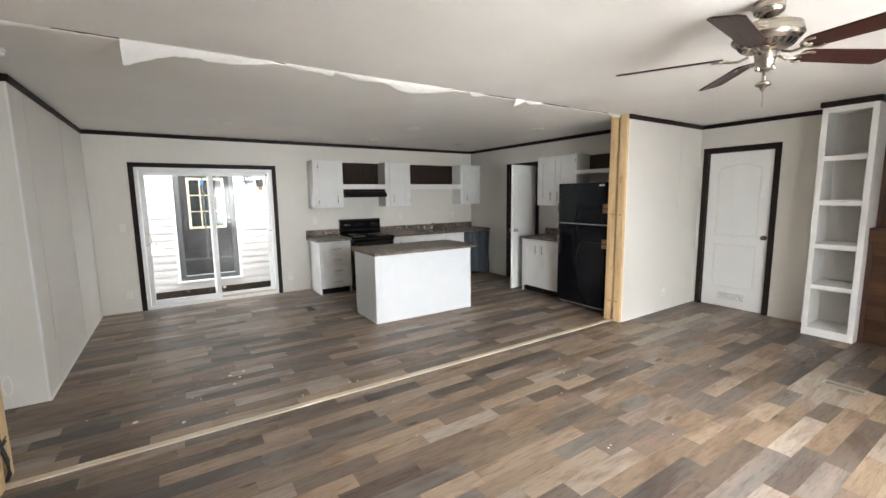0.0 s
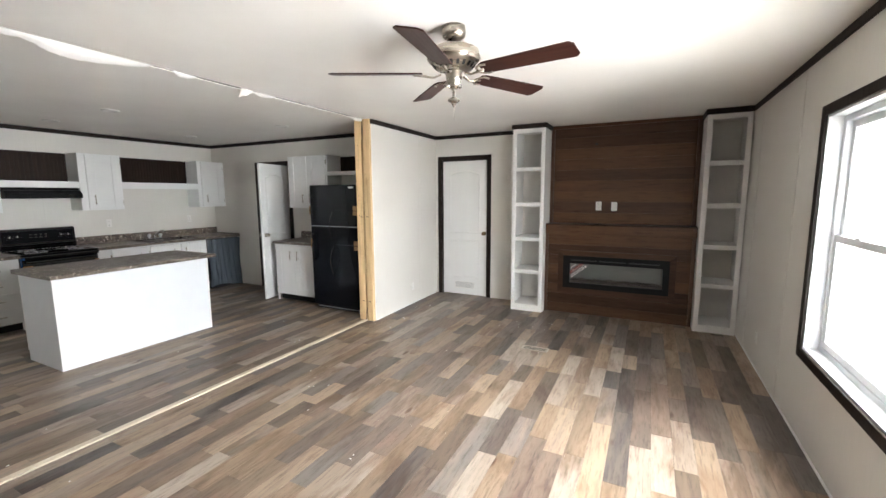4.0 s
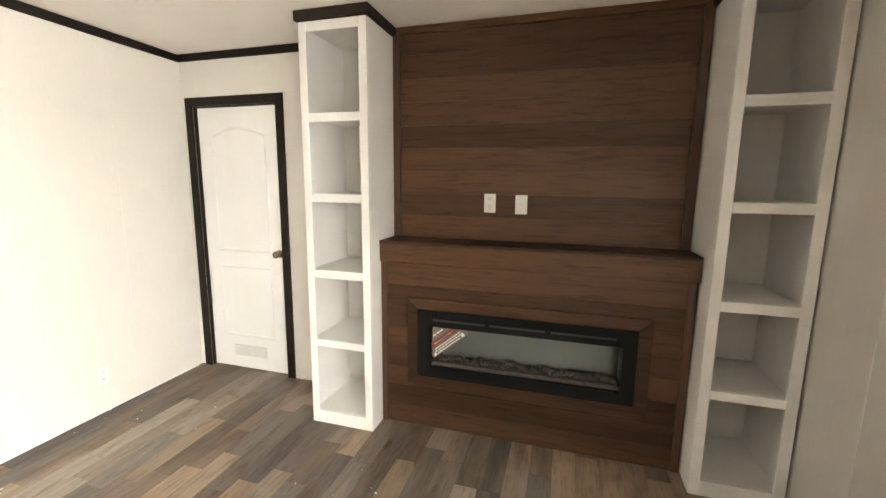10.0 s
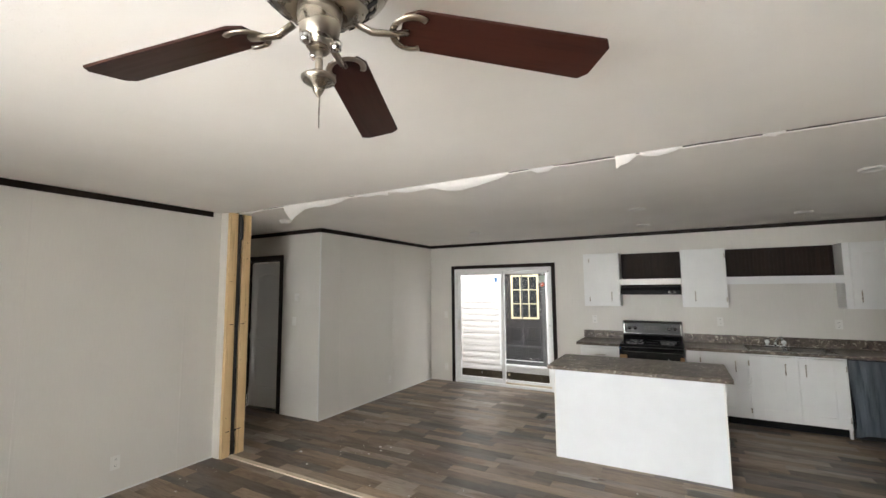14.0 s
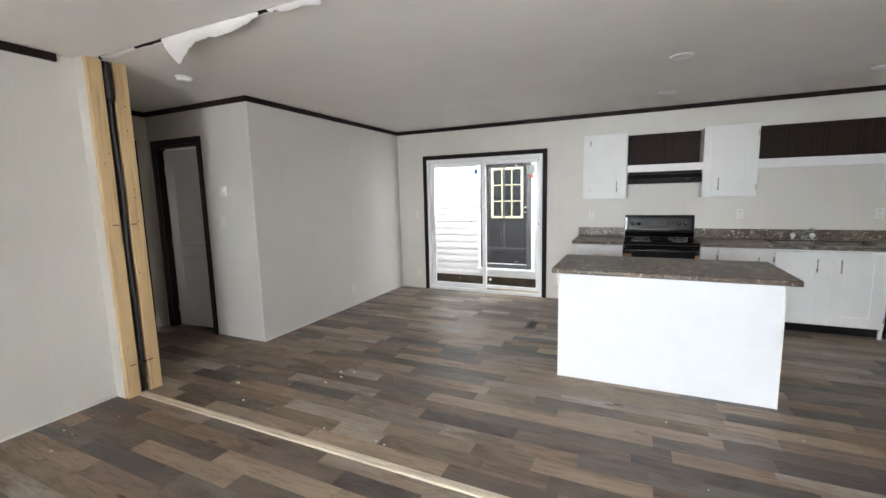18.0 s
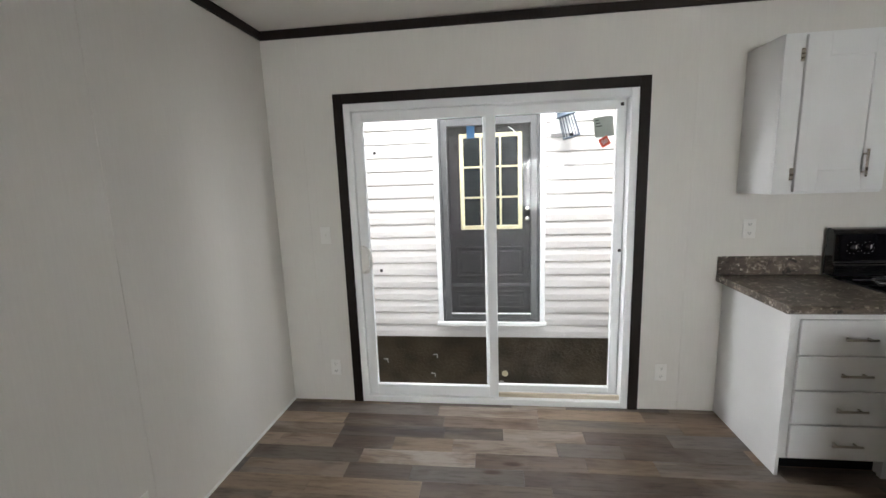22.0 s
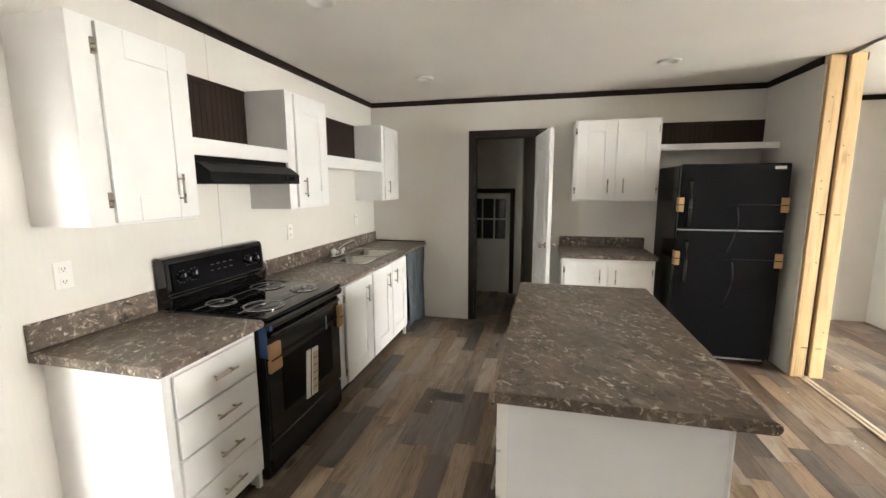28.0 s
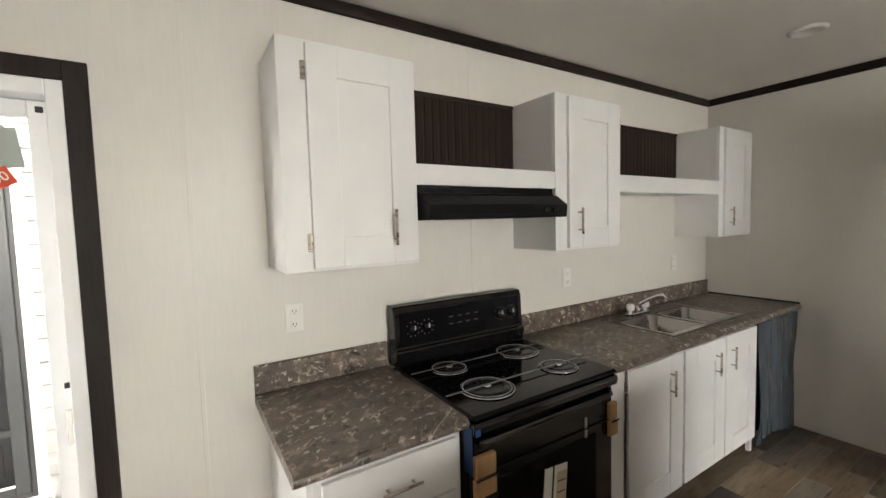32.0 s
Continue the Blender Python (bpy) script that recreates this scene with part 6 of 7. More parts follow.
for bx_, by_, r in ((2.76, 6.70, 0.108), (2.76, 6.97, 0.083), (3.16, 6.70, 0.083), (3.16, 6.97, 0.108)):
    bu = part("drip_pan", lathe([(r, 0.0), (r, 0.004), (r * 0.9, 0.002), (r * 0.55, -0.002), (0.004, -0.003)], (bx_, by_, 0.9182), 32), BLACK, rg, "", True)
    part("trim_ring", torus((bx_, by_, 0.9215), r, 0.0027, 36, 6), CHROME, bu, "bright chrome trim ring", True)
    part("burner_cover", lathe([(r * 0.97, 0.0), (r * 0.97, 0.003), (r * 0.6, 0.0045), (0.004, 0.005)], (bx_, by_, 0.9225), 32), CLEARCAP, bu, "smoky clear plastic cover", True)
    part("cover_rim", torus((bx_, by_, 0.926), r * 0.9, 0.0014, 32, 5), STRAP, bu, "", True)
    part("coil_cap", lathe([(0.017, 0.0), (0.016, 0.006), (0.003, 0.007)], (bx_, by_, 0.9275), 14), CHROME, bu, "small chrome coil centre", True)
for yy in (6.70, 6.97):
    part("packing_strap", box(rx0 - 0.002, rx1 + 0.002, yy - 0.005, yy + 0.005, 0.9345, 0.9355), CLEARSTRAP, rg, "clear plastic packing strap")
for xx, half in ((rx0 + 0.048, 0.047), (rx1 - 0.024, 0.024)):
    p = part("corner_pad", join(box(xx - half, xx + half, 6.534, 6.5535, 0.625, 0.695, 0.004), box(xx - half * 0.96, xx + half * 0.96, 6.531, 6.5535, 0.7, 0.775, 0.004), box(xx - half * 0.9, xx + half * 0.9, 6.527, 6.534, 0.635, 0.69, 0.003)), CARD, rg, "folded cardboard corner pad")
    part("pad_strap", box(xx - half - 0.001, xx + half + 0.001, 6.5245, 6.5265, 0.694, 0.701), BLACKM, p)
part("door_strap", box(rx0 + 0.095, rx1 - 0.048, 6.5505, 6.5525, 0.694, 0.701), BLACKM, rg, "taut black packing strap")
tilt = pose(2.965, 6.5475, 0.46, 0, 5, 0)
HERE[0] = tilt
man = part("manual_packet", box(-0.062, 0.062, -0.003, 0.003, -0.145, 0.145, 0.001), PAPER, rg, "paper packet taped to the oven door")
part("brown_slip", box(0.004, 0.058, -0.0036, -0.003, -0.135, 0.12), SLIP, man, "beige printed slip")
for q in range(5):
    part("print_bar", box(0.008, 0.054, -0.0042, -0.0036, -0.10 + 0.045 * q, -0.095 + 0.045 * q), VENTM, man)
part("packet_strap", box(-0.022, -0.014, -0.0045, -0.003, -0.15, 0.15), BLACKM, man, "dark strap over the packet")
HERE[0] = Matrix.Identity(4)
part("tape_strip", box(3.155, 3.170, 6.5525, 6.5545, 0.56, 0.745), STRAP, rg, "clear tape strip on the oven door")
part("round_sticker", lathe([(0.016, 0.0), (0.016, -0.0015)], (2.80, 6.554, 0.42), 14, "y"), STRAP, rg)
part("blue_film", box(rx0 - 0.0035, rx0 - 0.0005, 6.545, 6.59, 0.71, 0.875), NAVY, rg, "strip of navy blue protective film")
part("blue_film", box(rx0 + 0.001, rx0 + 0.022, 6.5265, 6.5282, 0.852, 0.878), NAVY, rg, "strip of navy blue protective film")
for u in (rx0 + 0.03, rx1 - 0.07):
    part("foot", box(u, u + 0.04, 6.62, 6.66, 0, 0.03), BLACKM, rg)

hd = thing("range_hood", (2.97, NORTH, 1.58), "black under-cabinet range hood with a sloped front", "range hood")
part("shell", prism([(NORTH - 0.01, 1.582), (6.815, 1.582), (6.81, 1.64), (6.875, 1.685), (6.905, 1.69), (6.905, 1.7225), (NORTH - 0.01, 1.7225)], "x", 2.592, 3.358, 0.002), BLACKM, hd)
part("lip", box(2.60, 3.35, 6.808, 6.816, 1.584, 1.60, 0.001), BLACKM, hd)
for xx in (3.20, 3.26):
    part("rocker_switch", box(xx, xx + 0.03, 6.805, 6.813, 1.606, 1.626, 0.001), BLACK, hd)
part("seam_line", box(2.595, 3.355, 6.88, 6.902, 1.690, 1.692), SLOT, hd)

# ---- east counter and its base cabinet ----
HERE[0] = EAST(4.965, 5.03, 0)
eb = thing("base_cabinet", (0.41, 0.3, 0), "white two-door base cabinet beside the refrigerator", "cabinet")
W, D = 0.83, KIT_E - 4.965
part("body", box(0, W, 0.02, D, 0.10, 0.87), WHITE, eb)
part("toe_kick", box(0.016, W - 0.016, 0.075, 0.09, 0, 0.10), BLACKM, eb)
part("face_frame", boxes([(0, 0.045, 0, 0.0195, 0.10, 0.87), (W - 0.045, W, 0, 0.0195, 0.10, 0.87), (0.045, W - 0.045, 0, 0.0195, 0.835, 0.87), (0.045, W - 0.045, 0, 0.0195, 0.10, 0.14), (0.40, 0.43, 0, 0.0195, 0.14, 0.835)], 0.001), WHITE, eb)
part("foot", box(0.004, 0.03, 0.004, 0.03, 0, 0.10), WHITE, eb)
cab_door(eb, 0.03, 0.413, 0.112, 0.848, -0.0005, True, False)
cab_door(eb, 0.417, 0.80, 0.112, 0.848, -0.0005, False, False)
rolled_top(-0.035, D - 0.001, -0.02, 0.845, "short brown marbled laminate countertop beside the refrigerator")
tagged(part("backsplash", box(-0.01, 0.845, D - 0.02, D - 0.001, 0.913, 1.022, 0.004), COUNTER), "brown marbled laminate backsplash strip", "backsplash", "backsplash strips")
HERE[0] = Matrix.Identity(4)

# ---- refrigerator, front towards -x ----
HERE[0] = EAST(4.775, 4.095, 0)
fr = thing("refrigerator", (0.4, 0.35, 0), "black top-freezer refrigerator with cardboard corner pads still taped on", "refrigerator")
FWd, FD = 0.795, 0.725
part("cabinet_body", box(0.0, FWd, 0.075, FD, 0.03, 1.73, 0.006), BLACKT, fr)
part("base_grille", box(0.02, FWd - 0.02, 0.06, 0.08, 0.02, 0.075), BLACKM, fr)
fz = part("freezer_door", box(0.0, FWd, 0.0, 0.07, 1.192, 1.738, 0.010), BLACKT, fr)
fd = part("fridge_door", box(0.0, FWd, 0.0, 0.07, 0.08, 1.179, 0.010), BLACKT, fr)
part("door_gap_strip", box(0.01, FWd - 0.01, 0.004, 0.07, 1.180, 1.191), STRAP, fr)
part("kick_lip", box(0.03, FWd - 0.03, 0.052, 0.0595, 0.040, 0.052, 0.001), STRAP, fr, "pale lip under the base grille")
part("handle", tube([(0.07, 0.0, 1.22), (0.07, -0.045, 1.25), (0.07, -0.05, 1.42), (0.07, -0.045, 1.58), (0.07, 0.0, 1.61)], 0.013, 8), BLACK, fz, "", True)
part("handle", tube([(0.07, 0.0, 0.72), (0.07, -0.045, 0.75), (0.07, -0.05, 0.92), (0.07, -0.045, 1.07), (0.07, 0.0, 1.10)], 0.013, 8), BLACK, fd, "", True)
for zc, drop in ((1.405, 0.42), (0.945, 0.43)):
    part("packing_strap", box(0.43, FWd - 0.045, -0.0032, -0.0006, zc - 0.0055, zc + 0.0005), BLACK, fr, "taut black packing strap")
    tail = [(0.425 - 0.045 * (q / 14) ** 1.5, -0.004 - 0.085 * math.sin(math.pi * (q / 14) ** 0.8), zc - drop * q / 14) for q in range(15)]
    part("strap_tail", tube(tail, 0.007, 8, 0.3), BLACK, fr, "loose glossy strap tail hanging in a bow", True)
    part("strap_tail", tube([(0.43 - 0.07 * q / 6, -0.003 - 0.012 * math.sin(math.pi * q / 6), zc - 0.004 - 0.012 * q / 6) for q in range(7)], 0.004, 6, 0.4), BLACK, fr, "short loose strap end", True)
for u, s in ((0.0, 1), (FWd, -1)):
    for z in (1.40, 0.94):
        lip = 0.032 if s > 0 else 0.05
        wrap = [(u - s * 0.007, -0.007), (u + s * lip, -0.007), (u + s * lip, -0.0004), (u - s * 0.0004, -0.0004), (u - s * 0.0004, 0.06), (u - s * 0.007, 0.06)]
        p = part("corner_pad", prism(wrap, "z", z - 0.06, z + 0.06), CARD, fr, "folded cardboard corner pad")
        part("pad_strap", box(u - s * 0.0085, u + s * lip, -0.0085, -0.0072, z - 0.006, z + 0.002), BLACKM, p)
        part("pad_strap", box(u - s * 0.0085, u - s * 0.0072, -0.007, 0.06, z - 0.006, z + 0.002), BLACKM, p)
part("badge", box(FWd - 0.12, FWd - 0.04, -0.002, 0.0005, 1.69, 1.713, 0.0005), PAPER, fz, "small white badge")
for u in (0.05, FWd - 0.09):
    part("foot", box(u, u + 0.04, 0.09, 0.13, 0, 0.03), STRAP, fr)
HERE[0] = Matrix.Identity(4)

# ---- island ----
isl = thing("kitchen_island", (2.88, 5.0, 0), "white kitchen island with plain panels and drawers on the range side", "kitchen island")
ix0, ix1, iy0, iy1 = 2.150, 3.608, 4.657, 5.34
part("back_panel", box(ix0, ix1, iy0, iy0 + 0.012, 0.0, 0.872, 0.001), ISLANDW, isl)
part("side_panel", box(ix0, ix0 + 0.016, iy0 + 0.0125, iy1 - 0.02, 0.0, 0.872, 0.001), ISLANDW, isl)
part("side_panel", box(ix1 - 0.016, ix1, iy0 + 0.0125, iy1 - 0.02, 0.0, 0.872, 0.001), ISLANDW, isl)
for u in (ix0 - 0.003, ix1 - 0.012):
    part("corner_bead", box(u, u + 0.015, iy0 - 0.003, iy0 - 0.0002, 0, 0.872), WHITED, isl)
part("body", box(ix0 + 0.0165, ix1 - 0.0165, iy0 + 0.0125, iy1 - 0.02, 0.10, 0.872), WHITE, isl)
part("face_frame", box(ix0, ix1, iy1 - 0.0195, iy1, 0.10, 0.872, 0.001), WHITE, isl)
part("toe_kick", box(ix0 + 0.017, ix1 - 0.017, iy1 - 0.09, iy1 - 0.075, 0.0, 0.10), BLACKM, isl)
HERE[0] = pose(ix1, iy1, 0, 0, 0, 180)
WI = ix1 - ix0
for z0, z1 in ((0.115, 0.292), (0.300, 0.472), (0.480, 0.652), (0.660, 0.835)):
    d = part("drawer_front", box(WI - 0.47, WI - 0.03, -0.0185, -0.0005, z0, z1, 0.002), WHITE, isl)
    handle(d, WI - 0.25, -0.0185, (z0 + z1) / 2, False)
cab_door(isl, 0.03, 0.49, 0.112, 0.848, -0.0005, True, False)
cab_door(isl, 0.50, 0.96, 0.112, 0.848, -0.0005, False, False)
HERE[0] = Matrix.Identity(4)
rolled_top(4.557, 5.36, 2.108, 3.665, "brown marbled laminate island countertop with overhang")


# ---- outside: neighbour across the gap, ground, far trailer and trees ----
structure(part("ground", box(-400, 400, -400, 400, -1.2, -0.95), GROUND), "pale sandy ground round the home", "ground")
# skirting strip, plus unseen end panels that close the home to roof height
structure(part("wall_skin", boxes([(-4.6, 8.0, SOUTH - 0.16, SOUTH - 0.14, -0.95, TOP + 0.6), (-4.6, 8.0, NORTH + 0.13, NORTH + 0.14, -0.95, -0.12), (-4.6, -4.5, SOUTH, NORTH, -0.95, TOP + 0.6), (7.9, 8.0, SOUTH, NORTH, -0.95, TOP + 0.6)][1:]), FARDARK), "dark skirting strip and unseen end panels closing the home", "wall")

structure(part("ground_gap", box(-30, 30, NORTH + 0.14, 14.0, -0.95, -0.93), SKIRT), "dark brown soil between the two homes", "ground")
NY = 8.45
nb = thing("neighbour_house", (0.6, NY + 2, -0.95), "neighbouring home in white lap siding with a dark entry door", "house")
DX0, DX1, DZ0, DZ1 = 0.135, 1.065, 0.185, 2.118
part("wall", boxes([(-7, DX0, NY + 0.02, NY + 0.2, 0.003, 3.0), (DX1, 9, NY + 0.02, NY + 0.2, 0.003, 3.0), (DX0, DX1, NY + 0.02, NY + 0.2, DZ1, 3.0), (DX0, DX1, NY + 0.02, NY + 0.2, 0.003, DZ0), (-7, 9, NY + 0.2, NY + 4.5, 0.003, 3.0)]), SIDING, nb)
part("crawl_space", box(-7, 9, NY + 0.35, NY + 4.0, -0.95, 0.0), SKIRT, nb)
part("roof", prism([(NY - 0.08, 3.0), (NY - 0.08, 3.1), (NY + 2.4, 3.9), (NY + 4.9, 3.1), (NY + 4.9, 3.0)], "x", -7.2, 9.2), FARDARK, nb)
P = 0.126
z = 0.0
while z < 2.95:
    spans = [(-7, 9)]
    if z + P > DZ0 - 0.03 and z < DZ1 + 0.045:
        spans = [(-7, DX0 - 0.045), (DX1 + 0.045, 9)]
    for p, q in spans:
        # each course: a rolled butt edge, an upright lower face, and an upper face that leans back under the next course
        prof = [(NY + 0.02, z + 0.002), (NY - 0.004, z), (NY - 0.0085, z + 0.004), (NY - 0.009, z + 0.011), (NY - 0.009, z + P * 0.50), (NY - 0.0076, z + P * 0.55), (NY + 0.0022, z + P - 0.004), (NY + 0.02, z + P)]
        part("siding_board", prism(prof, "x", p, q), SIDING, nb)
    z += P
for p, q in ((DX0 - 0.045, DX0), (DX1, DX1 + 0.045)):
    part("door_trim", box(p, q, NY - 0.03, NY + 0.02, DZ0 - 0.02, DZ1 + 0.045, 0.003), PVC, nb)
part("door_trim", box(DX0, DX1, NY - 0.03, NY + 0.02, DZ1, DZ1 + 0.045, 0.003), PVC, nb)
part("door_trim", box(DX0 - 0.06, DX1 + 0.06, NY - 0.045, NY + 0.02, DZ0 - 0.055, DZ0 - 0.021, 0.003), PVC, nb)
ed = part("entry_door", box(DX0 + 0.02, DX1 - 0.02, NY + 0.045, NY + 0.085, DZ0 + 0.02, DZ1 - 0.02, 0.002), ENTRY, nb, "dark brown entry door with nine-pane window")
part("door_jamb", boxes([(DX0, DX0 + 0.024, NY - 0.016, NY + 0.085, DZ0 - 0.02, DZ1), (DX1 - 0.024, DX1, NY - 0.016, NY + 0.085, DZ0 - 0.02, DZ1), (DX0 + 0.024, DX1 - 0.024, NY - 0.016, NY + 0.085, DZ1 - 0.03, DZ1), (DX0 + 0.024, DX1 - 0.024, NY - 0.016, NY + 0.085, DZ0 - 0.02, DZ0 + 0.012)], 0.003), STORM, nb, "grey storm door jamb")
sx_, tx_ = DX0 + 0.027, DX1 - 0.027
st = part("storm_door", boxes([(sx_, sx_ + 0.058, NY - 0.024, NY + 0.012, DZ0 + 0.015, DZ1 - 0.033), (tx_ - 0.058, tx_, NY - 0.024, NY + 0.012, DZ0 + 0.015, DZ1 - 0.033), (sx_ + 0.058, tx_ - 0.058, NY - 0.024, NY + 0.012, DZ1 - 0.098, DZ1 - 0.033), (sx_ + 0.058, tx_ - 0.058, NY - 0.024, NY + 0.012, DZ0 + 0.015, DZ0 + 0.058)], 0.004), STORM, nb, "grey full-view storm door frame")
part("sweep", box(sx_ + 0.058, tx_ - 0.058, NY - 0.027, NY - 0.018, DZ0 + 0.058, DZ0 + 0.070, 0.001), PVC, st, "white glazing bead")
part("mid_rail", box(sx_ + 0.058, tx_ - 0.058, NY + 0.001, NY + 0.008, 0.512, 0.545, 0.002), STORM, st, "thin grey storm door rail")
part("pull_bar", box(sx_ + 0.40, sx_ + 0.425, NY - 0.004, NY + 0.006, 0.545, DZ1 - 0.10, 0.002), STORM, st, "upright grey screen stile")
g = part("storm_glass", box(sx_ + 0.058, tx_ - 0.058, NY - 0.012, NY - 0.008, DZ0 + 0.058, DZ1 - 0.098), DOORGLASS, st)
g.visible_shadow = False
part("closer", tube([(sx_ + 0.62, NY - 0.018, DZ1 - 0.12), (sx_ + 0.66, NY - 0.03, DZ1 - 0.15), (sx_ + 0.70, NY - 0.018, DZ1 - 0.20)], 0.004, 6), PVC, st, "thin white door chain")
gx0, gx1, gz0, gz1 = 0.350, 0.885, 1.088, 1.935
part("door_glass", box(gx0, gx1, NY + 0.036, NY + 0.0445, gz0, gz1), DARKGLASS, ed, "dark window glass")
part("window_moulding", boxes([(gx0 - 0.022, gx0 + 0.018, NY + 0.024, NY + 0.0445, gz0 - 0.022, gz1 + 0.022), (gx1 - 0.018, gx1 + 0.022, NY + 0.024, NY + 0.0445, gz0 - 0.022, gz1 + 0.022), (gx0 + 0.018, gx1 - 0.018, NY + 0.024, NY + 0.0445, gz0 - 0.022, gz0 + 0.018), (gx0 + 0.018, gx1 - 0.018, NY + 0.024, NY + 0.0445, gz1 - 0.018, gz1 + 0.022)], 0.004), YELLOW, ed, "cream yellow window moulding")
for i in (1, 2):
    xx = gx0 + (gx1 - gx0) * i / 3
    part("muntin", box(xx - 0.009, xx + 0.009, NY + 0.027, NY + 0.0358, gz0, gz1), YELLOW, ed)
    zz = gz0 + (gz1 - gz0) * i / 3
    part("muntin", box(gx0, gx1, NY + 0.028, NY + 0.0352, zz - 0.009, zz + 0.009), YELLOW, ed)
for p, q in ((0.27, 0.56), (0.64, 0.93)):
    for z0, z1 in ((0.60, 0.90), (0.28, 0.46)):
        fr_ = [(p, q, NY + 0.037, NY + 0.0445, z1 - 0.02, z1), (p, q, NY + 0.037, NY + 0.0445, z0, z0 + 0.02), (p, p + 0.02, NY + 0.037, NY + 0.0445, z0 + 0.02, z1 - 0.02), (q - 0.02, q, NY + 0.037, NY + 0.0445, z0 + 0.02, z1 - 0.02)]
        part("door_panel", boxes(fr_ + [(p + 0.045, q - 0.045, NY + 0.035, NY + 0.0445, z0 + 0.045, z1 - 0.045)], 0.003), ENTRY, ed)
for z in (1.16, 1.255):
    part("entry_knob", lathe([(0.026, 0), (0.026, -0.01), (0.012, -0.018), (0.026, -0.03), (0.02, -0.042), (0.003, -0.044)], (0.952, NY + 0.045, z), 14, "y"), CHROME, ed, "chrome knob", True)
lamp = thing("porch_light", (1.27, NY, 2.0), "blue-grey porch lantern hanging askew on a white mounting block", "wall lamp")
part("mounting_block", boxes([(1.158, 1.377, NY - 0.022, NY + 0.012, 1.915, 2.178), (1.158, 1.377, NY - 0.03, NY - 0.0225, 1.915, 1.935), (1.158, 1.377, NY - 0.03, NY - 0.0225, 2.158, 2.178), (1.158, 1.178, NY - 0.03, NY - 0.0225, 1.935, 2.158), (1.357, 1.377, NY - 0.03, NY - 0.0225, 1.935, 2.158)], 0.002), PVC, lamp)
LX, LY, LZ = 1.255, NY - 0.10, 2.13
part("wall_plate", lathe([(0.045, -0.024), (0.045, -0.034), (0.03, -0.046), (0.004, -0.048)], (LX - 0.01, NY, 2.095), 18, "y"), LAMPBLUE, lamp, "", True)
part("arm", tube([(LX - 0.01, NY - 0.045, 2.10), (LX - 0.008, NY - 0.08, 2.145), (LX, LY, LZ + 0.005)], 0.009, 8), LAMPBLUE, lamp)
HERE[0] = Matrix.Translation((LX, LY, LZ)) @ pose(0, 0, 0, 0, -15, 0)
part("cap_finial", lathe([(0.004, 0.03), (0.012, 0.022), (0.012, 0.012), (0.006, 0.002)], (0, 0, 0), 12), LAMPBLUE, lamp, "", True)
part("dome", lathe([(0.008, 0.012), (0.045, -0.002), (0.068, -0.03), (0.080, -0.066), (0.088, -0.072), (0.086, -0.080)], (0, 0, 0), 20), LAMPBLUE, lamp, "", True)
for q in range(8):
    a = 2 * math.pi * q / 8
    part("cage_bar", tube([(0.062 * math.cos(a), 0.062 * math.sin(a), -0.078), (0.070 * math.cos(a), 0.070 * math.sin(a), -0.262)], 0.0042, 5), LAMPBLUE, lamp)
part("base_ring", torus((0, 0, -0.262), 0.071, 0.007, 18, 6), LAMPBLUE, lamp)
part("base_plate", lathe([(0.004, -0.258), (0.07, -0.258), (0.07, -0.264), (0.004, -0.266)], (0, 0, 0), 18), LAMPBLUE, lamp)
HERE[0] = Matrix.Identity(4)

tr = thing("trailer_home", (46, -27, -0.95), "long white mobile home on dark open footings", "trailer")
part("wall", box(31, 66, -30, -26, -0.35, 3.4), FARWHITE, tr)
part("roof", prism([(-25.8, 3.4), (-28, 4.0), (-30.2, 3.4)], "x", 30.8, 66.2), FARWHITE, tr)
for xx in (36, 42, 50, 57, 63):
    wv = part("window", box(xx, xx + 1.3, -26.0, -25.94, 1.1, 2.4), DARKGLASS, tr)
    part("frame", boxes([(xx - 0.06, xx, -26, -25.92, 1.05, 2.45), (xx + 1.3, xx + 1.36, -26, -25.92, 1.05, 2.45), (xx, xx + 1.3, -26, -25.92, 2.4, 2.45), (xx, xx + 1.3, -26, -25.92, 1.05, 1.1)]), PVC, wv)
part("crawl_space", box(32, 65, -29.5, -26.6, -0.95, -0.35), FARDARK, tr)


def tree(x, y, h, seed):
    t = thing("tree", (x, y, -0.95), "bare grey tree far behind the trailer home", "tree", "far trees")
    rnd = random.Random(seed)
    part("trunk", tube([(x, y, -0.95), (x + 0.1, y, h * 0.35), (x - 0.1, y, h * 0.75)], 0.22, 7), BARK, t)
    for i in range(7):
        a = rnd.uniform(0, 6.28)
        z0 = h * rnd.uniform(0.25, 0.6)
        part("limb", tube([(x, y, z0), (x + math.cos(a) * h * 0.15, y + math.sin(a) * h * 0.15, z0 + h * 0.15), (x + math.cos(a) * h * 0.26, y + math.sin(a) * h * 0.26, z0 + h * 0.36)], 0.06, 5), BARK, t)
    bm = bmesh.new()
    for i in range(420):
        a, r, zz = rnd.uniform(0, 6.28), rnd.random() ** 0.5 * h * 0.34, h * rnd.uniform(0.38, 1.0)
        r *= 1.15 - abs(zz / h - 0.62)
        c = Vector((x + r * math.cos(a), y + r * math.sin(a), zz))
        s = rnd.uniform(0.12, 0.3)
        d1 = Vector((rnd.uniform(-1, 1), rnd.uniform(-1, 1), rnd.uniform(-1, 1))) * s
        d2 = Vector((rnd.uniform(-1, 1), rnd.uniform(-1, 1), rnd.uniform(-1, 1))) * s
        bm.faces.new([bm.verts.new(c + d1), bm.verts.new(c + d2), bm.verts.new(c - d1)])
    part("crown", bm, LEAFY, t)


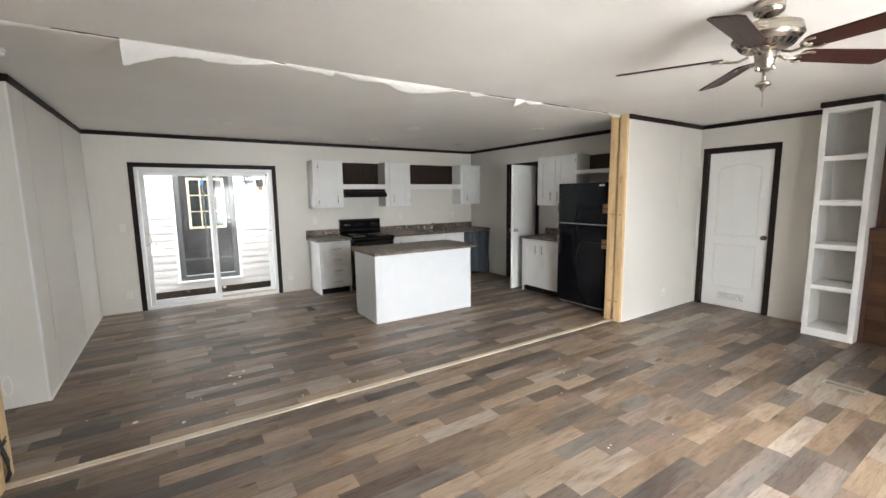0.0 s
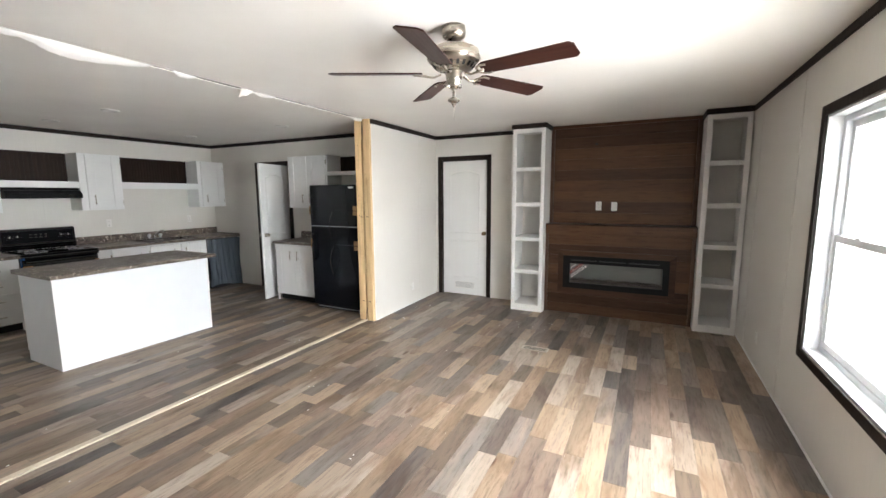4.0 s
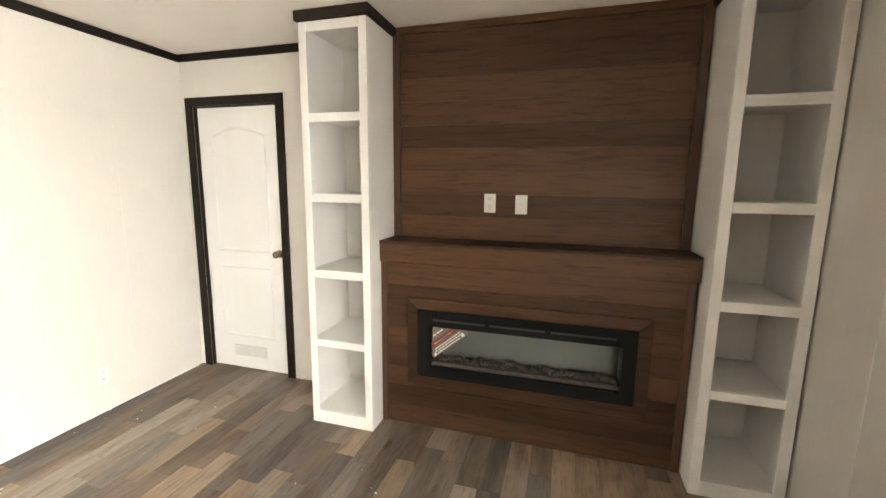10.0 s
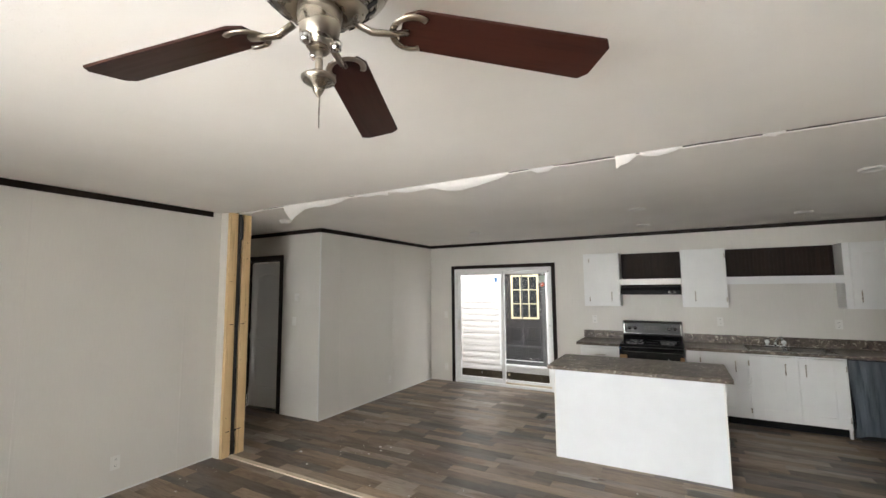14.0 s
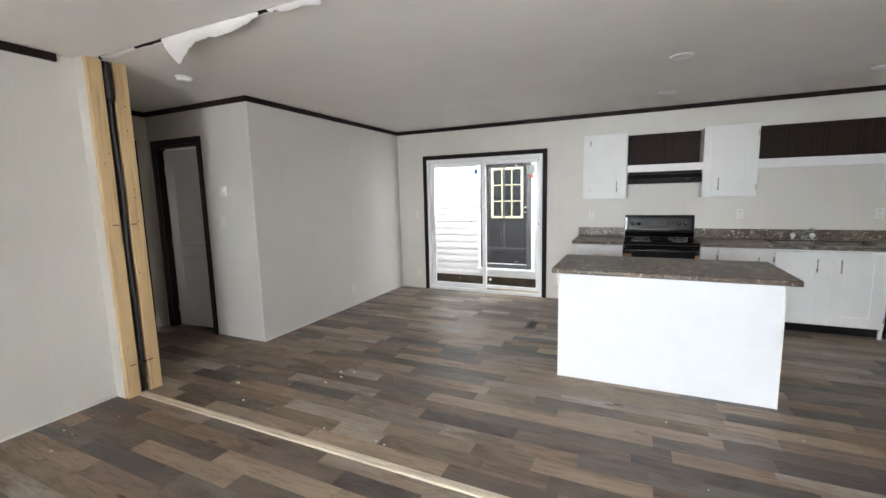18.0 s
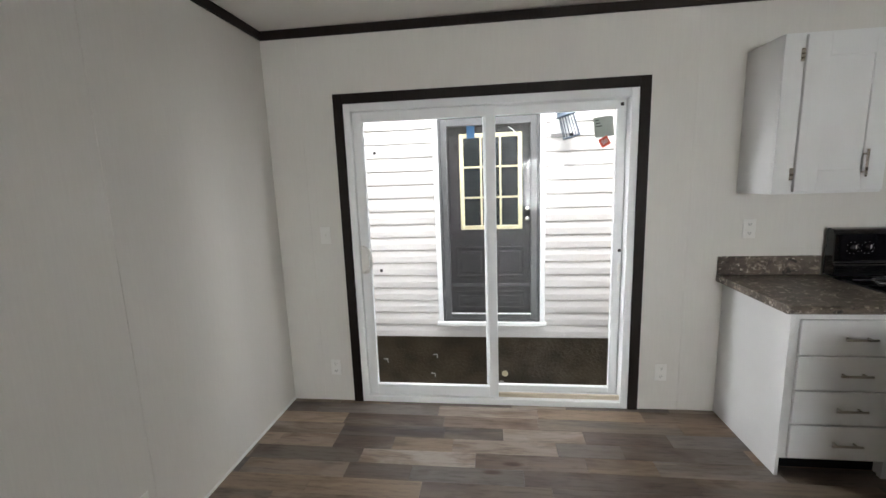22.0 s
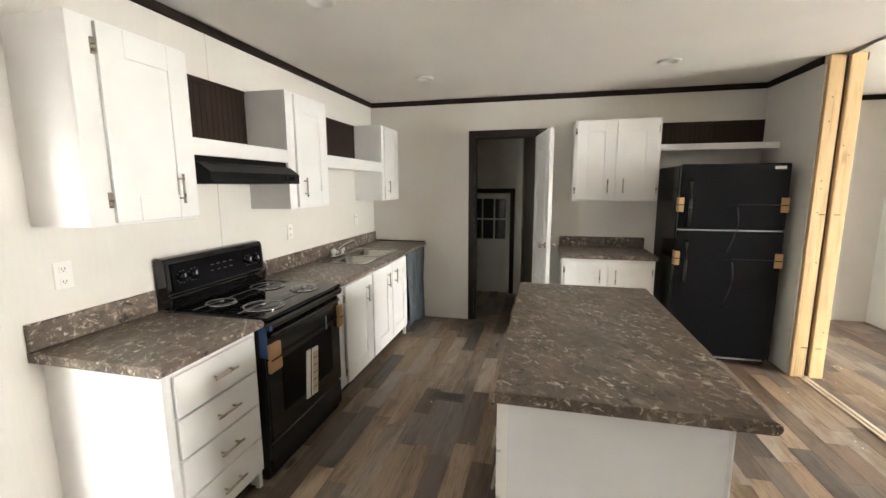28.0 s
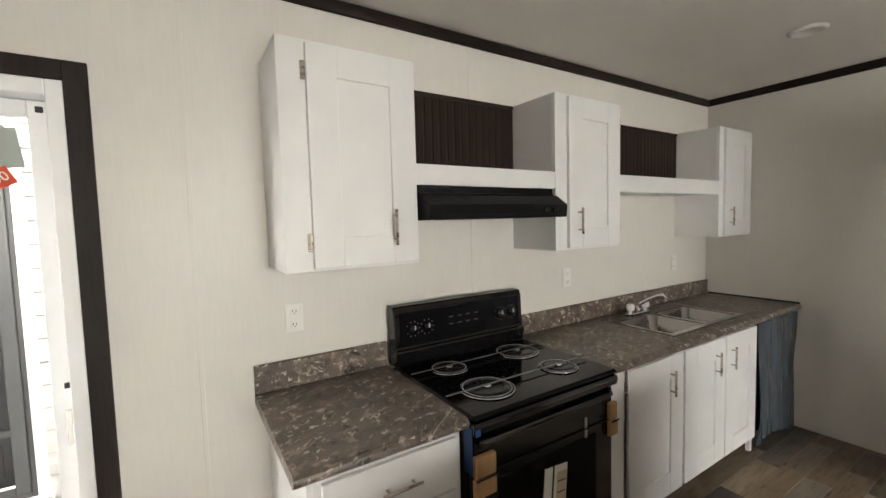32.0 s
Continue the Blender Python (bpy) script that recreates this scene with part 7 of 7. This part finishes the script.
for i, (x, y, h) in enumerate(((52, -44, 8.5), (60, -46, 9.5), (68, -44, 8.0), (46, -48, 7.5), (78, -50, 9.0))):
    tree(x, y, h, 20 + i)


# ---- crumbs on the floor ----
rnd = random.Random(11)
for x, y, r, a in ((0.43, 4.01, 0.022, 0.4), (0.50, 3.93, 0.012, 1.2), (0.54, 4.05, 0.015, 2.1), (0.44, 3.80, 0.013, 0.1), (-0.23, 3.52, 0.022, 1.7), (0.06, 3.33, 0.018, 0.8)):
    pts = [(x + r * rnd.uniform(0.5, 1.2) * math.cos(a + q), y + 0.6 * r * rnd.uniform(0.5, 1.2) * math.sin(a + q)) for q in (0, 1.0, 2.2, 3.3, 4.3, 5.4)]
    bm = prism(pts, "z", 0.0008, 0.003)
    for v in bm.verts:
        v.co.z += 0.006 * abs(math.sin(40 * v.co.x + a)) + (0.004 if v.co.z > 0.002 else 0.0)
    tagged(part("paper_scrap", bm, DEBRISM), "torn white paper scrap lying on the plank floor", "scrap", "paper scraps on the floor")
bm = bmesh.new()
spots = [(0.25, 3.85, 0.35, 22), (0.9, 3.5, 0.7, 22), (-0.3, 4.4, 0.35, 12), (5.4, 1.2, 0.5, 18), (4.4, 2.75, 0.6, 12), (1.5, 2.0, 1.6, 14), (3.6, 3.9, 1.0, 14), (-0.4, 5.6, 0.5, 12), (3.6, 5.8, 0.5, 10), (5.6, 2.7, 0.4, 14), (-0.6, 2.7, 0.3, 14), (3.5, 2.0, 1.2, 18)]
for cx, cy, sp, n in spots:
    for i in range(n):
        x, y = rnd.gauss(cx, sp * 0.5), rnd.gauss(cy, sp * 0.5)
        if not (LIV_W + 0.05 < x < 6.2 and SOUTH + 0.1 < y < NORTH - 0.1) or abs(y - 3.1) < 0.12:
            continue
        if 2.0 < x < 3.7 and 4.5 < y < 5.4:
            continue
        r = rnd.choice((0.003, 0.003, 0.004, 0.006, 0.009))
        q = [bm.verts.new((x + r * rnd.uniform(0.5, 1.3) * math.cos(a), y + r * rnd.uniform(0.5, 1.3) * math.sin(a), 0.0005)) for a in (0.2, 1.5, 2.9, 4.4)]
        tp = bm.verts.new((x, y, 0.002 + r * 0.5))
        for j in range(4):
            bm.faces.new((q[j], q[(j + 1) % 4], tp))
tagged(part("plaster_crumbs", bm, DEBRISM), "white plaster crumbs and paper scraps scattered on the floor", "debris", kind="stuff")


# ---- floor planks ----
PW, G = 0.1222, 0.0004
plank_mesh = {}


def plank_data(length):
    if length not in plank_mesh:
        b = box(0, length - 2 * G, 0, PW - 2 * G, -0.004, 0.0, 0.0)
        top = [e for e in b.edges if e.verts[0].co.z > -0.001 and e.verts[1].co.z > -0.001]
        bmesh.ops.bevel(b, geom=top, offset=0.0005, segments=1, affect="EDGES")
        me = bpy.data.meshes.new("plank")
        b.to_mesh(me)
        b.free()
        me.materials.append(PLANK)
        plank_mesh[length] = me
    return plank_mesh[length]


rnd = random.Random(3)
rest_v, rest_f, made = [], [], 0


def lay(x0, x1, y0, y1, near):
    """Rows of planks along x, in staggered lengths."""
    global made
    row, y = 0, y0
    while y < y1 - 0.01:
        w = min(PW, y1 - y)
        x = x0 - rnd.uniform(0, 0.7)
        while x < x1:
            ln = rnd.choice((0.36, 0.48, 0.60, 0.66, 0.85))
            a, b = max(x, x0), min(x + ln, x1)
            whole = a == x and b == x + ln and w == PW
            if b - a > 0.02:
                if whole and near(x + ln / 2, y) and made < 300:
                    o = new("plank", plank_data(ln))
                    o.parent = FLOOR
                    o.location = (x + G, y + G, 0)
                    made += 1
                else:
                    i = len(rest_v)
                    for z in (-0.004, 0.0):
                        s = G if z < -0.001 else G + 0.0005
                        rest_v.extend([(a + s, y + s, z), (b - s, y + s, z), (b - s, y + w - s, z), (a + s, y + w - s, z)])
                    for f in ((0, 1, 5, 4), (1, 2, 6, 5), (2, 3, 7, 6), (3, 0, 4, 7), (4, 5, 6, 7)):
                        rest_f.append([i + q for q in f])
            x += ln
        y += w
        row += 1


lay(LIV_W, LIV_E + 0.12, SOUTH, JOINT - 0.009, lambda x, y: 0.6 < x < 5.8 and y > -0.75)
lay(HALL_W - 1.8, 7.6, JOINT + 0.051, NORTH, lambda x, y: -0.8 < x < 2.1 and 3.2 < y < 6.95)
me = bpy.data.meshes.new("plank_field")
me.from_pydata(rest_v, [], rest_f)
me.materials.append(PLANK)
o = new("plank_field", me)
o.parent = FLOOR
tagged(o, "vinyl floor planks away from the walked part", kind="stuff")
